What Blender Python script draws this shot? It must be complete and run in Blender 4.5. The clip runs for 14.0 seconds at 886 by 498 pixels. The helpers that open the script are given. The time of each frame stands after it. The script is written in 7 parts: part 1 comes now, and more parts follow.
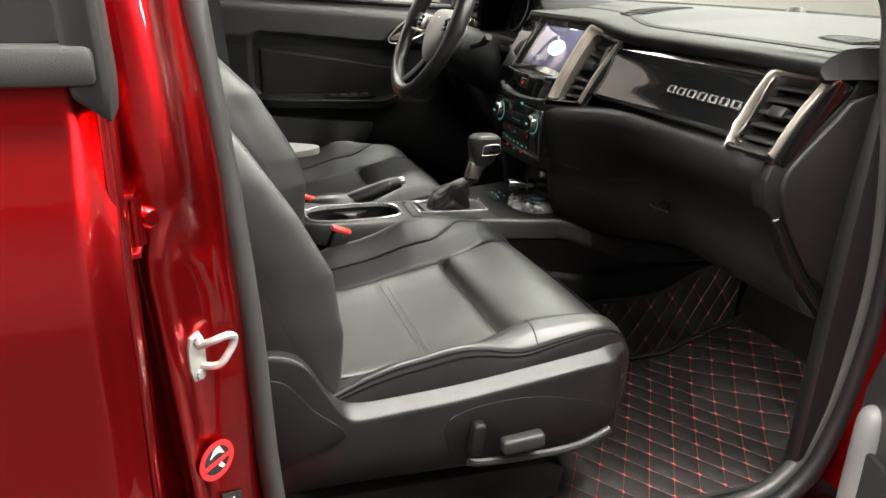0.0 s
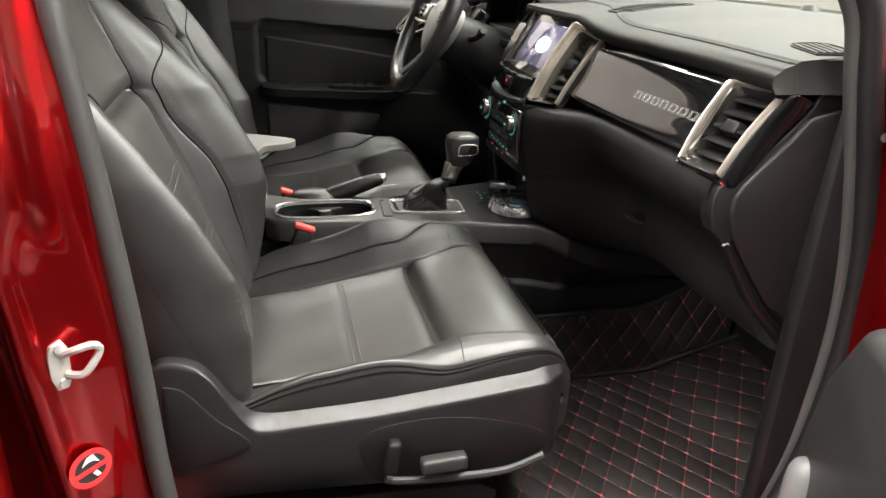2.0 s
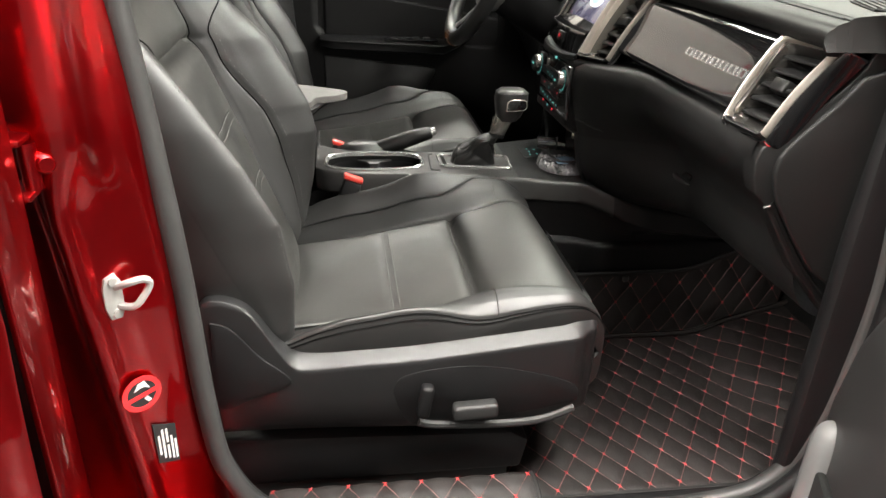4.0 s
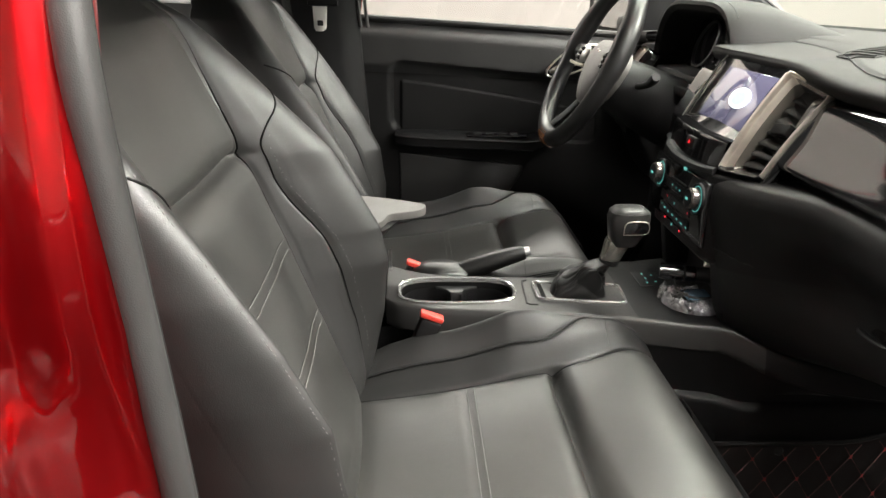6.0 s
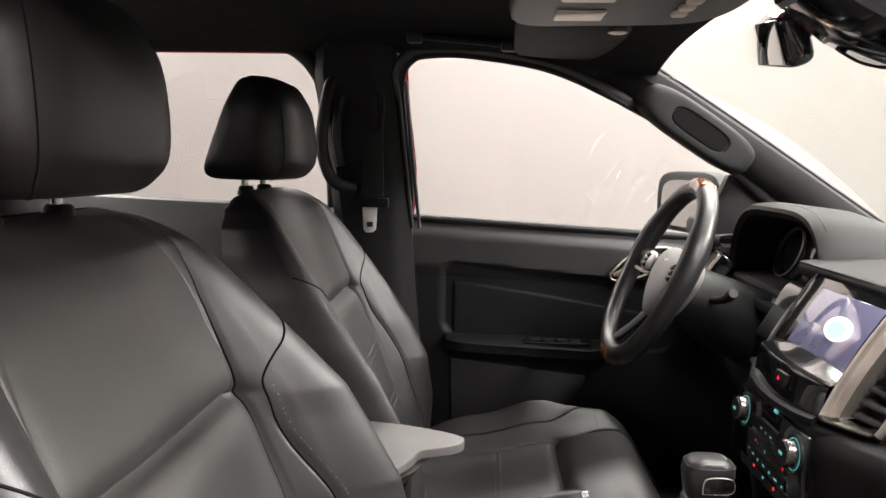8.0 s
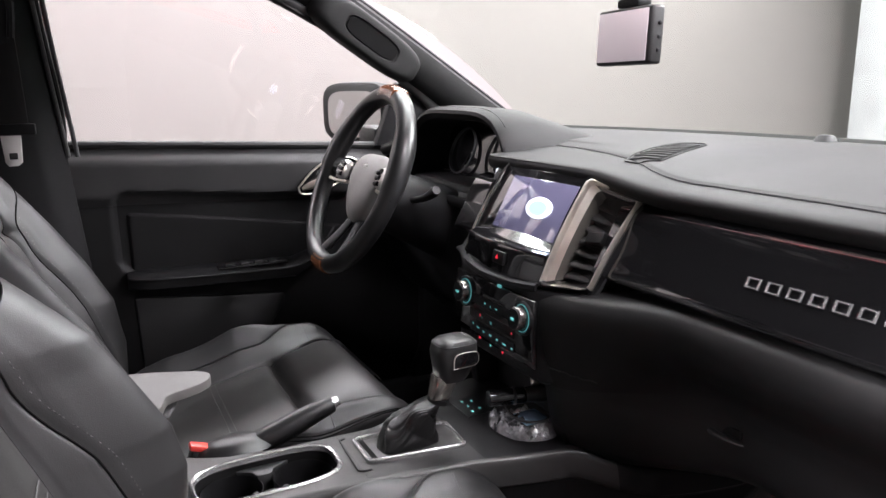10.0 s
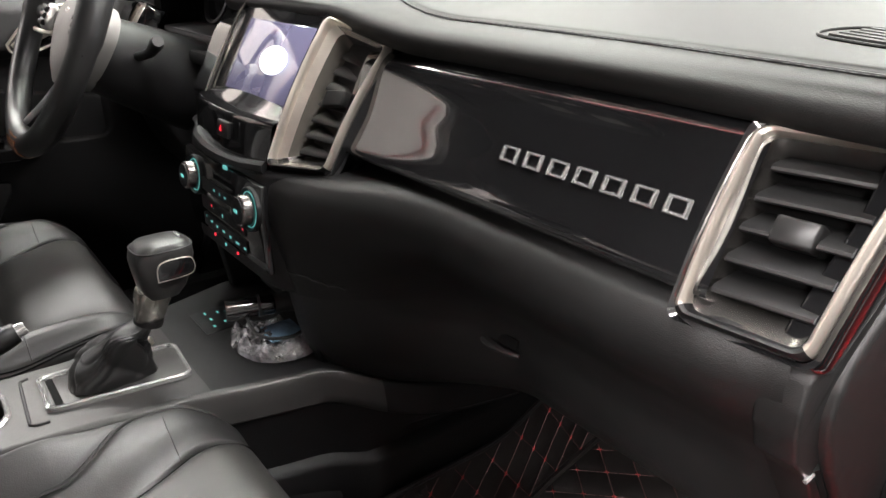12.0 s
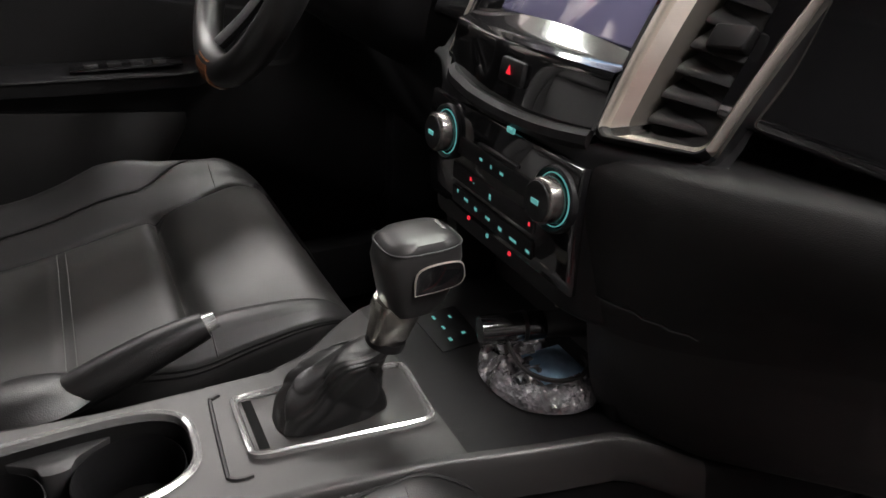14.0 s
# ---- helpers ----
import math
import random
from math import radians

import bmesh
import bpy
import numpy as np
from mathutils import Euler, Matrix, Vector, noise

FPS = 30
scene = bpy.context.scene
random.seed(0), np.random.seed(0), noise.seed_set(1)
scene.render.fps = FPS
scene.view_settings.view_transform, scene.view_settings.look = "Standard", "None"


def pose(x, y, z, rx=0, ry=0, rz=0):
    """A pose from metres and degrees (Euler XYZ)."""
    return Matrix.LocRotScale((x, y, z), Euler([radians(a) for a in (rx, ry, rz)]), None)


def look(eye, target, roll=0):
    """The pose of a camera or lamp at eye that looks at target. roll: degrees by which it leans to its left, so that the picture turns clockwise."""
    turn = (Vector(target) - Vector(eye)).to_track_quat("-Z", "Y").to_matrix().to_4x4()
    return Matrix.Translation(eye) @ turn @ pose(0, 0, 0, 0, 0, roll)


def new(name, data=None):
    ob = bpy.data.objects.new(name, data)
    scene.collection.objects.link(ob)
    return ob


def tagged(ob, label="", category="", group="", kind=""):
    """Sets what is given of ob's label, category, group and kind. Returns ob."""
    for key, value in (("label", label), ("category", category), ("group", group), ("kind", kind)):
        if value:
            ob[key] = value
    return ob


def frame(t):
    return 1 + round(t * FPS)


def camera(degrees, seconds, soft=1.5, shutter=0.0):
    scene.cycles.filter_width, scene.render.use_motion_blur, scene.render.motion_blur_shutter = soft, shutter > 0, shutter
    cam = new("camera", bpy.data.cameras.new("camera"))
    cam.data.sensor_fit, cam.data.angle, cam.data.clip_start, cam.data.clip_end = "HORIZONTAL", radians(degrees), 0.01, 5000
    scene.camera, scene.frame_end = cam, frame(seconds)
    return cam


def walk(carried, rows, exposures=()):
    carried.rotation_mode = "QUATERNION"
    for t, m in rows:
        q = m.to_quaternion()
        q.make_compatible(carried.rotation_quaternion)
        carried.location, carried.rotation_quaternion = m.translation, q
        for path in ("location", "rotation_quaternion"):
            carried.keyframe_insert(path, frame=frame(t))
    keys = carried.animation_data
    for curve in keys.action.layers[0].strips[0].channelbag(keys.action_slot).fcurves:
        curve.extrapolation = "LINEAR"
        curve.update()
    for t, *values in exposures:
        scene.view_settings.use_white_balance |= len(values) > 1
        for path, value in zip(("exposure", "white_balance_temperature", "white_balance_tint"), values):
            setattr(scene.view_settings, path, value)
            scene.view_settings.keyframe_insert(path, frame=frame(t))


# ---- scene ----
cam = camera(63.1, 14.0)
PATH = [
    (0, (0.017, -1.452, 1.377), (0.644, 0.312, 0.672), 1.8),
    (0.5, (0.075, -1.454, 1.372), (0.741, 0.296, 0.671), 1.5),
    (1, (0.121, -1.405, 1.379), (0.783, 0.344, 0.67), 1.0),
    (1.5, (0.163, -1.399, 1.391), (0.771, 0.367, 0.676), 1.4),
    (2, (0.22, -1.452, 1.402), (0.669, 0.346, 0.65), 2.4),
    (2.5, (0.226, -1.495, 1.404), (0.594, 0.307, 0.616), 2.3),
    (2.7, (0.229, -1.505, 1.406), (0.573, 0.294, 0.602), 2.3),
    (4.8, (0.248, -1.392, 1.392), (0.515, 0.389, 0.521), 2.2),
    (5, (0.237, -1.338, 1.389), (0.495, 0.454, 0.54), 2.0),
    (5.5, (0.209, -1.251, 1.396), (0.423, 0.578, 0.616), 1.4),
    (6, (0.236, -1.168, 1.405), (0.336, 0.707, 0.716), 1.2),
    (6.5, (0.278, -1.066, 1.426), (0.224, 0.845, 0.838), 1.2),
    (7, (0.302, -1.014, 1.439), (0.13, 0.931, 1.007), 1.0),
    (7.2, (0.314, -1.01, 1.444), (0.129, 0.95, 1.092), 1.1),
    (9.3, (0.156, -0.961, 1.455), (0.635, 0.97, 1.259), -0.3),
    (9.5, (0.133, -0.953, 1.449), (0.761, 0.929, 1.2), -0.4),
    (10, (0.132, -0.948, 1.428), (1.012, 0.794, 0.992), -0.8),
    (10.5, (0.162, -0.939, 1.396), (1.193, 0.647, 0.748), -1.6),
    (11, (0.225, -0.922, 1.343), (1.347, 0.518, 0.526), -1.9),
    (11.5, (0.309, -0.891, 1.336), (1.451, 0.512, 0.482), -1.4),
    (12, (0.402, -0.828, 1.365), (1.522, 0.638, 0.592), -0.1),
    (12.5, (0.414, -0.765, 1.367), (1.472, 0.778, 0.661), 0.4),
    (13, (0.378, -0.669, 1.37), (1.438, 0.868, 0.653), 0.8),
    (13.5, (0.357, -0.576, 1.34), (1.345, 0.97, 0.542), 1.4),
    (14, (0.392, -0.491, 1.308), (1.217, 1.078, 0.381), 1.5),
]
EXPOSURES = [(0, 0.55, 6650, 8), (5, 0.6, 6700, 8), (7.0, 0.55, 6700, 10), (9.3, 0.35, 6250, 20), (10.0, 0.35, 6150, 20), (10.5, 0.55, 6100, 19), (11.0, 0.7, 6000, 20), (11.7, 0.7, 6300, 15), (12.5, 0.7, 6600, 12), (13.2, 0.62, 6600, 13), (13.6, 0.42, 6600, 14), (14.0, 0.05, 6500, 16)]
walk(cam, [(t, look(eye, target, roll)) for t, eye, target, roll in PATH], EXPOSURES)


# ---- world, light, exposure ----
world = bpy.data.worlds.new("world")
world.use_nodes = True
scene.world = world
world.node_tree.nodes["Background"].inputs[0].default_value = (0.75, 0.78, 0.8, 1)
world.node_tree.nodes["Background"].inputs[1].default_value = 0.05


def area_lamp(x, y, z, sx, sy, watts, colour=(1, 0.97, 0.93)):
    lamp = bpy.data.lights.new("ceiling_panel_light", "AREA")
    lamp.shape, lamp.size, lamp.size_y, lamp.energy, lamp.color = "RECTANGLE", sx, sy, watts, colour
    ob = new("ceiling_panel_light", lamp)
    ob.matrix_world = pose(x, y, z)
    return ob


# panels of ceiling light: x, y, length, width, watts
LAMPS = [(-3.8, -3.3, 1.2, 0.4, 260), (2.4, -3.4, 1.2, 0.4, 90), (4.4, -3.4, 1.2, 0.4, 80), (-2.2, -1.25, 1.2, 0.35, 70), (-0.6, -1.25, 1.2, 0.35, 85), (1.0, -1.25, 1.2, 0.35, 105), (2.6, -1.25, 1.2, 0.35, 90), (-2.4, 2.5, 2.2, 0.5, 85), (0.6, 2.5, 2.2, 0.5, 90), (3.6, 2.5, 2.2, 0.5, 85), (1.55, 0.95, 1.6, 1.3, 80), (3.3, -0.25, 1.3, 1.1, 230), (4.7, -0.7, 1.2, 1.6, 12)]
for lx, ly, la, lb, lw in LAMPS:
    area_lamp(lx, ly, 3.13, la, lb, lw)


# ---- materials ----
def material(name, colour, rough=0.5, metal=0.0, coat=0.0, coat_ior=1.5, grain=0.0, grain_size=800, mottle=0.0, mottle_size=6, spec=0.5, rough_var=0.0, glow=None, coat_rough=0.03):
    m = bpy.data.materials.new(name)
    m.use_nodes = True
    nt = m.node_tree
    b = nt.nodes["Principled BSDF"]
    b.inputs["Base Color"].default_value = (*colour, 1)
    b.inputs["Roughness"].default_value = rough
    b.inputs["Metallic"].default_value = metal
    b.inputs["Coat Weight"].default_value = coat
    b.inputs["Coat Roughness"].default_value = coat_rough
    b.inputs["Coat IOR"].default_value = coat_ior
    b.inputs["Specular IOR Level"].default_value = spec
    tc = nt.nodes.new("ShaderNodeTexCoord")
    if mottle:
        n = nt.nodes.new("ShaderNodeTexNoise")
        n.inputs["Scale"].default_value, n.inputs["Detail"].default_value = mottle_size, 6
        nt.links.new(tc.outputs["Object"], n.inputs["Vector"])
        ramp = nt.nodes.new("ShaderNodeMapRange")
        ramp.inputs["From Min"].default_value, ramp.inputs["From Max"].default_value = 0.3, 0.7
        ramp.inputs["To Min"].default_value, ramp.inputs["To Max"].default_value = 1 - mottle, 1 + mottle
        nt.links.new(n.outputs["Fac"], ramp.inputs["Value"])
        mix = nt.nodes.new("ShaderNodeMix")
        mix.data_type, mix.blend_type = "RGBA", "MULTIPLY"
        mix.inputs["Factor"].default_value = 1
        mix.inputs[6].default_value = (*colour, 1)
        nt.links.new(ramp.outputs[0], mix.inputs[7])
        nt.links.new(mix.outputs[2], b.inputs["Base Color"])
        if rough_var:
            r2 = nt.nodes.new("ShaderNodeMapRange")
            r2.inputs["From Min"].default_value, r2.inputs["From Max"].default_value = 0.3, 0.7
            r2.inputs["To Min"].default_value, r2.inputs["To Max"].default_value = rough - rough_var, rough + rough_var
            nt.links.new(n.outputs["Fac"], r2.inputs["Value"])
            nt.links.new(r2.outputs[0], b.inputs["Roughness"])
    if grain:
        v = nt.nodes.new("ShaderNodeTexVoronoi")
        v.inputs["Scale"].default_value = grain_size
        nt.links.new(tc.outputs["Object"], v.inputs["Vector"])
        n2 = nt.nodes.new("ShaderNodeTexNoise")
        n2.inputs["Scale"].default_value, n2.inputs["Detail"].default_value = grain_size / 25, 4
        nt.links.new(tc.outputs["Object"], n2.inputs["Vector"])
        add = nt.nodes.new("ShaderNodeMath")
        add.operation = "MULTIPLY_ADD"
        add.inputs[1].default_value = 3.0
        nt.links.new(n2.outputs["Fac"], add.inputs[0])
        nt.links.new(v.outputs["Distance"], add.inputs[2])
        bump = nt.nodes.new("ShaderNodeBump")
        bump.inputs["Strength"].default_value, bump.inputs["Distance"].default_value = grain, 0.0012
        nt.links.new(add.outputs[0], bump.inputs["Height"])
        nt.links.new(bump.outputs[0], b.inputs["Normal"])
    if glow:
        b.inputs["Emission Color"].default_value = (*colour, 1)
        b.inputs["Emission Strength"].default_value = glow
    return m


LEATHER = material("black_leather", (0.014, 0.014, 0.0137), 0.45, spec=0.75, grain=0.12, grain_size=900, mottle=0.25, mottle_size=9, rough_var=0.05)
LEATHER_WORN = material("black_leather_worn", (0.025, 0.0246, 0.0228), 0.45, spec=1.0, grain=0.15, grain_size=900, mottle=0.42, mottle_size=8, rough_var=0.06)
THREAD = material("grey_thread", (0.15, 0.15, 0.145), 0.7)
SEAT_PLASTIC = material("satin_seat_plastic", (0.012, 0.012, 0.0125), 0.34, spec=0.55, grain=0.2, grain_size=1400, mottle=0.15, mottle_size=12)
PLASTIC = material("black_grained_plastic", (0.009, 0.009, 0.0095), 0.42, spec=0.27, grain=0.25, grain_size=1400, mottle=0.15, mottle_size=12)
PLASTIC_LIGHT = material("charcoal_plastic", (0.024, 0.024, 0.024), 0.42, grain=0.2, grain_size=1400, mottle=0.15, mottle_size=12)
LOWER_PAD = material("soft_black_dash", (0.010, 0.010, 0.010), 0.44, spec=0.30, grain=0.25, grain_size=1400, mottle=0.12, mottle_size=12)
PALE_TRIM = material("pale_grey_plastic", (0.13, 0.13, 0.13), 0.4, mottle=0.08, mottle_size=10)
DOOR_BLACK = material("soft_black_door_skin", (0.007, 0.007, 0.0072), 0.55, spec=0.2, grain=0.25, grain_size=1400, mottle=0.15, mottle_size=12)
LID = material("grained_black_lid", (0.012, 0.012, 0.012), 0.42, spec=0.42, grain=0.25, grain_size=1400, mottle=0.15, mottle_size=12)
CONSOLE = material("satin_grey_console", (0.035, 0.0342, 0.0334), 0.36, metal=0.2, mottle=0.1, mottle_size=15, grain=0.1, grain_size=1500)
DASH_TOP = material("soft_dash_skin", (0.008, 0.008, 0.0077), 0.56, spec=0.22, grain=0.15, grain_size=1000, mottle=0.12, mottle_size=10)
GLOSS = material("piano_black", (0.007, 0.007, 0.0075), 0.12, coat=1.0, coat_ior=1.7, mottle=0.1, mottle_size=5)
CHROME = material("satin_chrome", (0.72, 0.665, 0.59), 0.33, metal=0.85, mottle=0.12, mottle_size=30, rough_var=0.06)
# the vent chrome's hue at a quarter strength: recess shade put in the colour
CHAMPAGNE_SHADED = material("shaded_champagne_metal", (0.17, 0.158, 0.138), 0.4, metal=0.7, mottle=0.12, mottle_size=30, rough_var=0.06)
CHROME_BRIGHT = material("bright_chrome", (0.72, 0.72, 0.71), 0.22, metal=0.8)
STEEL = material("galvanised_steel", (0.54, 0.55, 0.525), 0.35, metal=0.6, mottle=0.2, mottle_size=40, rough_var=0.1)
RED = material("red_metallic_paint", (0.49, 0.0045, 0.0085), 0.28, metal=0.95, coat=1.0, coat_ior=1.48, mottle=0.06, mottle_size=3)
SEAL_GREY = material("satin_grey_seal", (0.06, 0.06, 0.06), 0.36, spec=0.7, mottle=0.1, mottle_size=15)
RUBBER = material("grey_rubber", (0.036, 0.036, 0.0355), 0.42, spec=0.6, grain=0.15, grain_size=900, mottle=0.15, mottle_size=15)
BLACK_RUBBER = material("black_rubber", (0.010, 0.010, 0.010), 0.6, mottle=0.15, mottle_size=15)
TRIM = material("grey_pillar_trim", (0.016, 0.0165, 0.016), 0.7, spec=0.25, grain=0.2, grain_size=1400, mottle=0.12, mottle_size=10)
LINER = material("black_headliner", (0.018, 0.018, 0.018), 0.95, grain=0.6, grain_size=1600, mottle=0.2, mottle_size=20, spec=0.15)
CARPET = material("black_carpet", (0.009, 0.009, 0.009), 0.95, grain=1.0, grain_size=1200, mottle=0.3, mottle_size=25, spec=0.1)
MAT_SKIN = material("quilted_mat_skin", (0.018, 0.0158, 0.0152), 0.5, spec=0.4, grain=0.3, grain_size=1000, mottle=0.25, mottle_size=15, rough_var=0.06)
MAT_RED = material("red_thread", (0.42, 0.04, 0.04), 0.6)
MAT_SEAM = material("dull_red_thread", (0.15, 0.065, 0.062), 0.6)
WHEEL = material("glossy_black_leather", (0.009, 0.009, 0.009), 0.35, spec=0.6, grain=0.08, grain_size=900, mottle=0.2, mottle_size=20)
SLAT = material("grey_vent_slat", (0.013, 0.013, 0.013), 0.42, spec=0.38, mottle=0.15, mottle_size=20)
DARK_CHROME = material("dark_chrome", (0.50, 0.475, 0.43), 0.24, metal=0.95, mottle=0.1, mottle_size=30)
KNOB = material("satin_black_leather", (0.020, 0.020, 0.0196), 0.34, spec=0.6, grain=0.1, grain_size=1200, mottle=0.2, mottle_size=30)
SILVER = material("satin_silver_plastic", (0.50, 0.49, 0.47), 0.35, metal=0.6, mottle=0.1, mottle_size=30)
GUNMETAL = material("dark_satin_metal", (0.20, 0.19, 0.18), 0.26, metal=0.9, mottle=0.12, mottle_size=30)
BOOT = material("soft_black_leather", (0.007, 0.007, 0.007), 0.36, spec=0.6, grain=0.2, grain_size=900, mottle=0.2, mottle_size=20)
BUCKLE_RED = material("red_buckle_plastic", (0.72, 0.06, 0.045), 0.35)
WHITE = material("white_plastic", (0.75, 0.74, 0.71), 0.4)
GREYTOP = material("grey_armrest_skin", (0.115, 0.111, 0.105), 0.5, grain=0.2, grain_size=900, mottle=0.12, mottle_size=12)
HUB = material("grey_hub_leather", (0.23, 0.222, 0.212), 0.42, grain=0.2, grain_size=1200, mottle=0.1, mottle_size=15)
WOOD = material("brown_lacquered_wood", (0.16, 0.06, 0.025), 0.2, coat=0.8, mottle=0.35, mottle_size=40)
SCREEN_ON = material("lit_blue_screen", (0.145, 0.14, 0.225), 0.08, coat=1.0, coat_ior=2.8, glow=0.36)
BLUE_SLIP = material("pale_blue_film", (0.25, 0.40, 0.55), 0.25, spec=0.8, mottle=0.3, mottle_size=60)
BADGE_BLUE = material("lit_badge_blue", (0.30, 0.55, 0.85), 0.2, glow=1.0)
BADGE_WHITE = material("lit_badge_white", (0.85, 0.9, 0.95), 0.2, glow=1.0)
TEAL_GLOW = material("teal_backlight", (0.16, 0.58, 0.55), 0.4, glow=0.38)
RED_GLOW = material("red_backlight", (0.8, 0.03, 0.05), 0.4, glow=0.8)
STICKER_RED = material("red_sticker", (0.75, 0.03, 0.035), 0.35)
STICKER_BLACK = material("black_sticker", (0.02, 0.02, 0.02), 0.35)
FLOOR_M = material("grey_showroom_floor", (0.04, 0.04, 0.04), 0.3, mottle=0.15, mottle_size=2)
WALL_PINK = material("warm_white_wall", (0.250, 0.223, 0.216), 0.7, mottle=0.03, mottle_size=1)
WALL_DIM = material("grey_hall_wall", (0.11, 0.11, 0.109), 0.7, mottle=0.1, mottle_size=1)
WELL = material("matt_black_lining", (0.006, 0.006, 0.006), 0.9, mottle=0.2, mottle_size=20, spec=0.1)
WALL_GREEN = material("cool_white_wall", (0.103, 0.129, 0.109), 0.7, mottle=0.03, mottle_size=1)
CEIL_M = material("white_ceiling", (0.8, 0.8, 0.79), 0.8, mottle=0.03, mottle_size=1)
POST_M = material("grey_steel_post", (0.42, 0.42, 0.43), 0.5, mottle=0.1, mottle_size=5)
POST_D = material("dark_steel_post", (0.10, 0.10, 0.12), 0.5, mottle=0.1, mottle_size=5)
LAMP_M = material("lamp_diffuser", (1.0, 0.98, 0.95), 0.5, glow=6.0)
MIRROR = material("mirror_glass", (0.9, 0.9, 0.9), 0.02, metal=1.0)
CAM_SCREEN = material("grey_lcd", (0.50, 0.445, 0.445), 0.4, coat=0.6, glow=0.40)
CRYSTAL = material("crumpled_clear_film", (0.20, 0.195, 0.205), 0.16, metal=0.45, coat=1.0, mottle=0.8, mottle_size=60, grain=1.0, grain_size=260, rough_var=0.12)
PEDAL = material("steel_pedal", (0.10, 0.10, 0.10), 0.5, mottle=0.2, mottle_size=20)


def glass_material(name, tint, share=0.05, rough=0.0):
    m = bpy.data.materials.new(name)
    m.use_nodes = True
    nt = m.node_tree
    nt.nodes.clear()
    out = nt.nodes.new("ShaderNodeOutputMaterial")
    mix = nt.nodes.new("ShaderNodeMixShader")
    tr = nt.nodes.new("ShaderNodeBsdfTransparent")
    gl = nt.nodes.new("ShaderNodeBsdfGlossy")
    tr.inputs[0].default_value = (*tint, 1)
    gl.inputs["Roughness"].default_value = rough
    mix.inputs[0].default_value = share
    nt.links.new(tr.outputs[0], mix.inputs[1])
    nt.links.new(gl.outputs[0], mix.inputs[2])
    nt.links.new(mix.outputs[0], out.inputs[0])
    return m


GLASS = glass_material("clear_glass", (0.93, 0.95, 0.93))
GLASS_SCREEN = glass_material("green_tinted_glass", (0.91, 0.955, 0.915))
GLASS_DARK = glass_material("tinted_glass", (0.12, 0.12, 0.12), 0.22)

# ---- mesh helpers ----
ORIGIN = {}


def thing(name, at, label, category, group="", kind=""):
    ob = new(name)
    ob.empty_display_size = 0.05
    ob.location = at
    ORIGIN[ob] = Vector(at)
    return tagged(ob, label, category, group, kind)


def part(name, bm, mat, parent=None, label="", smooth=True, angle=40):
    """Links a bmesh in world coordinates as one mesh under a thing or a part."""
    bmesh.ops.recalc_face_normals(bm, faces=bm.faces)
    o = ORIGIN[parent] if parent else Vector((0, 0, 0))
    if parent:
        bmesh.ops.translate(bm, vec=-o, verts=bm.verts)
    me = bpy.data.meshes.new(name)
    if smooth:
        lim = radians(angle)
        for e in bm.edges:
            if len(e.link_faces) == 2 and e.calc_face_angle(0) > lim:
                e.smooth = False
        for f in bm.faces:
            f.smooth = True
    bm.to_mesh(me)
    bm.free()
    me.materials.append(mat)
    ob = new(name, me)
    if parent:
        ob.parent = parent
    ORIGIN[ob] = o
    if label:
        ob["label"] = label
    return ob


def sstep(a, b, x):
    t = min(1.0, max(0.0, (x - a) / (b - a)))
    return t * t * (3 - 2 * t)


def lerp_table(tab, x):
    """Smooth value at x from a table of (x, value, ...) rows."""
    if x <= tab[0][0]:
        return tab[0][1]
    for (a, va), (b, vb) in zip(tab, tab[1:]):
        if x <= b:
            return va + (vb - va) * (x - a) / (b - a)
    return tab[-1][1]


def spline(pts, n):
    """n points evenly in parameter on a Catmull-Rom curve through pts."""
    pts = [Vector(p) for p in pts]
    m = len(pts) - 1
    out = []
    for k in range(n):
        f = k / (n - 1) * m
        i = min(int(f), m - 1)
        t = f - i
        p0, p1, p2, p3 = pts[max(i - 1, 0)], pts[i], pts[i + 1], pts[min(i + 2, m)]
        out.append(0.5 * ((2 * p1) + (p2 - p0) * t + (2 * p0 - 5 * p1 + 4 * p2 - p3) * t * t + (3 * p1 - p0 - 3 * p2 + p3) * t ** 3))
    return out


def loft(rings, closed=True, caps=True, bm=None):
    bm = bm or bmesh.new()
    vs = [[bm.verts.new(p) for p in ring] for ring in rings]
    n = len(rings[0])
    for a, b in zip(vs, vs[1:]):
        for i in range(n if closed else n - 1):
            j = (i + 1) % n
            bm.faces.new((a[i], a[j], b[j], b[i]))
    if caps and closed:
        bm.faces.new(vs[0][::-1])
        bm.faces.new(vs[-1])
    return bm


def sheet(rows, thick=0.0, bm=None):
    """A grid surface from rows of points, with thickness along its normals."""
    bm = loft(rows, closed=False, caps=False, bm=bm)
    if thick:
        bmesh.ops.recalc_face_normals(bm, faces=bm.faces)
        bmesh.ops.solidify(bm, geom=bm.faces[:], thickness=thick)
    return bm


def box(cx, cy, cz, sx, sy, sz, bevel=0.004, turn=None, bm=None, segments=2):
    own = bmesh.new()
    bmesh.ops.create_cube(own, size=1)
    bmesh.ops.scale(own, vec=(sx, sy, sz), verts=own.verts)
    if bevel:
        bmesh.ops.bevel(own, geom=own.edges[:], offset=min(bevel, 0.49 * min(sx, sy, sz)), segments=segments, profile=0.5, affect="EDGES")
    m = Matrix.Translation((cx, cy, cz)) @ (turn or Matrix.Identity(4))
    bmesh.ops.transform(own, matrix=m, verts=own.verts)
    if bm is None:
        return own
    me = bpy.data.meshes.new("join")
    own.to_mesh(me)
    own.free()
    bm.from_mesh(me)
    bpy.data.meshes.remove(me)
    return bm


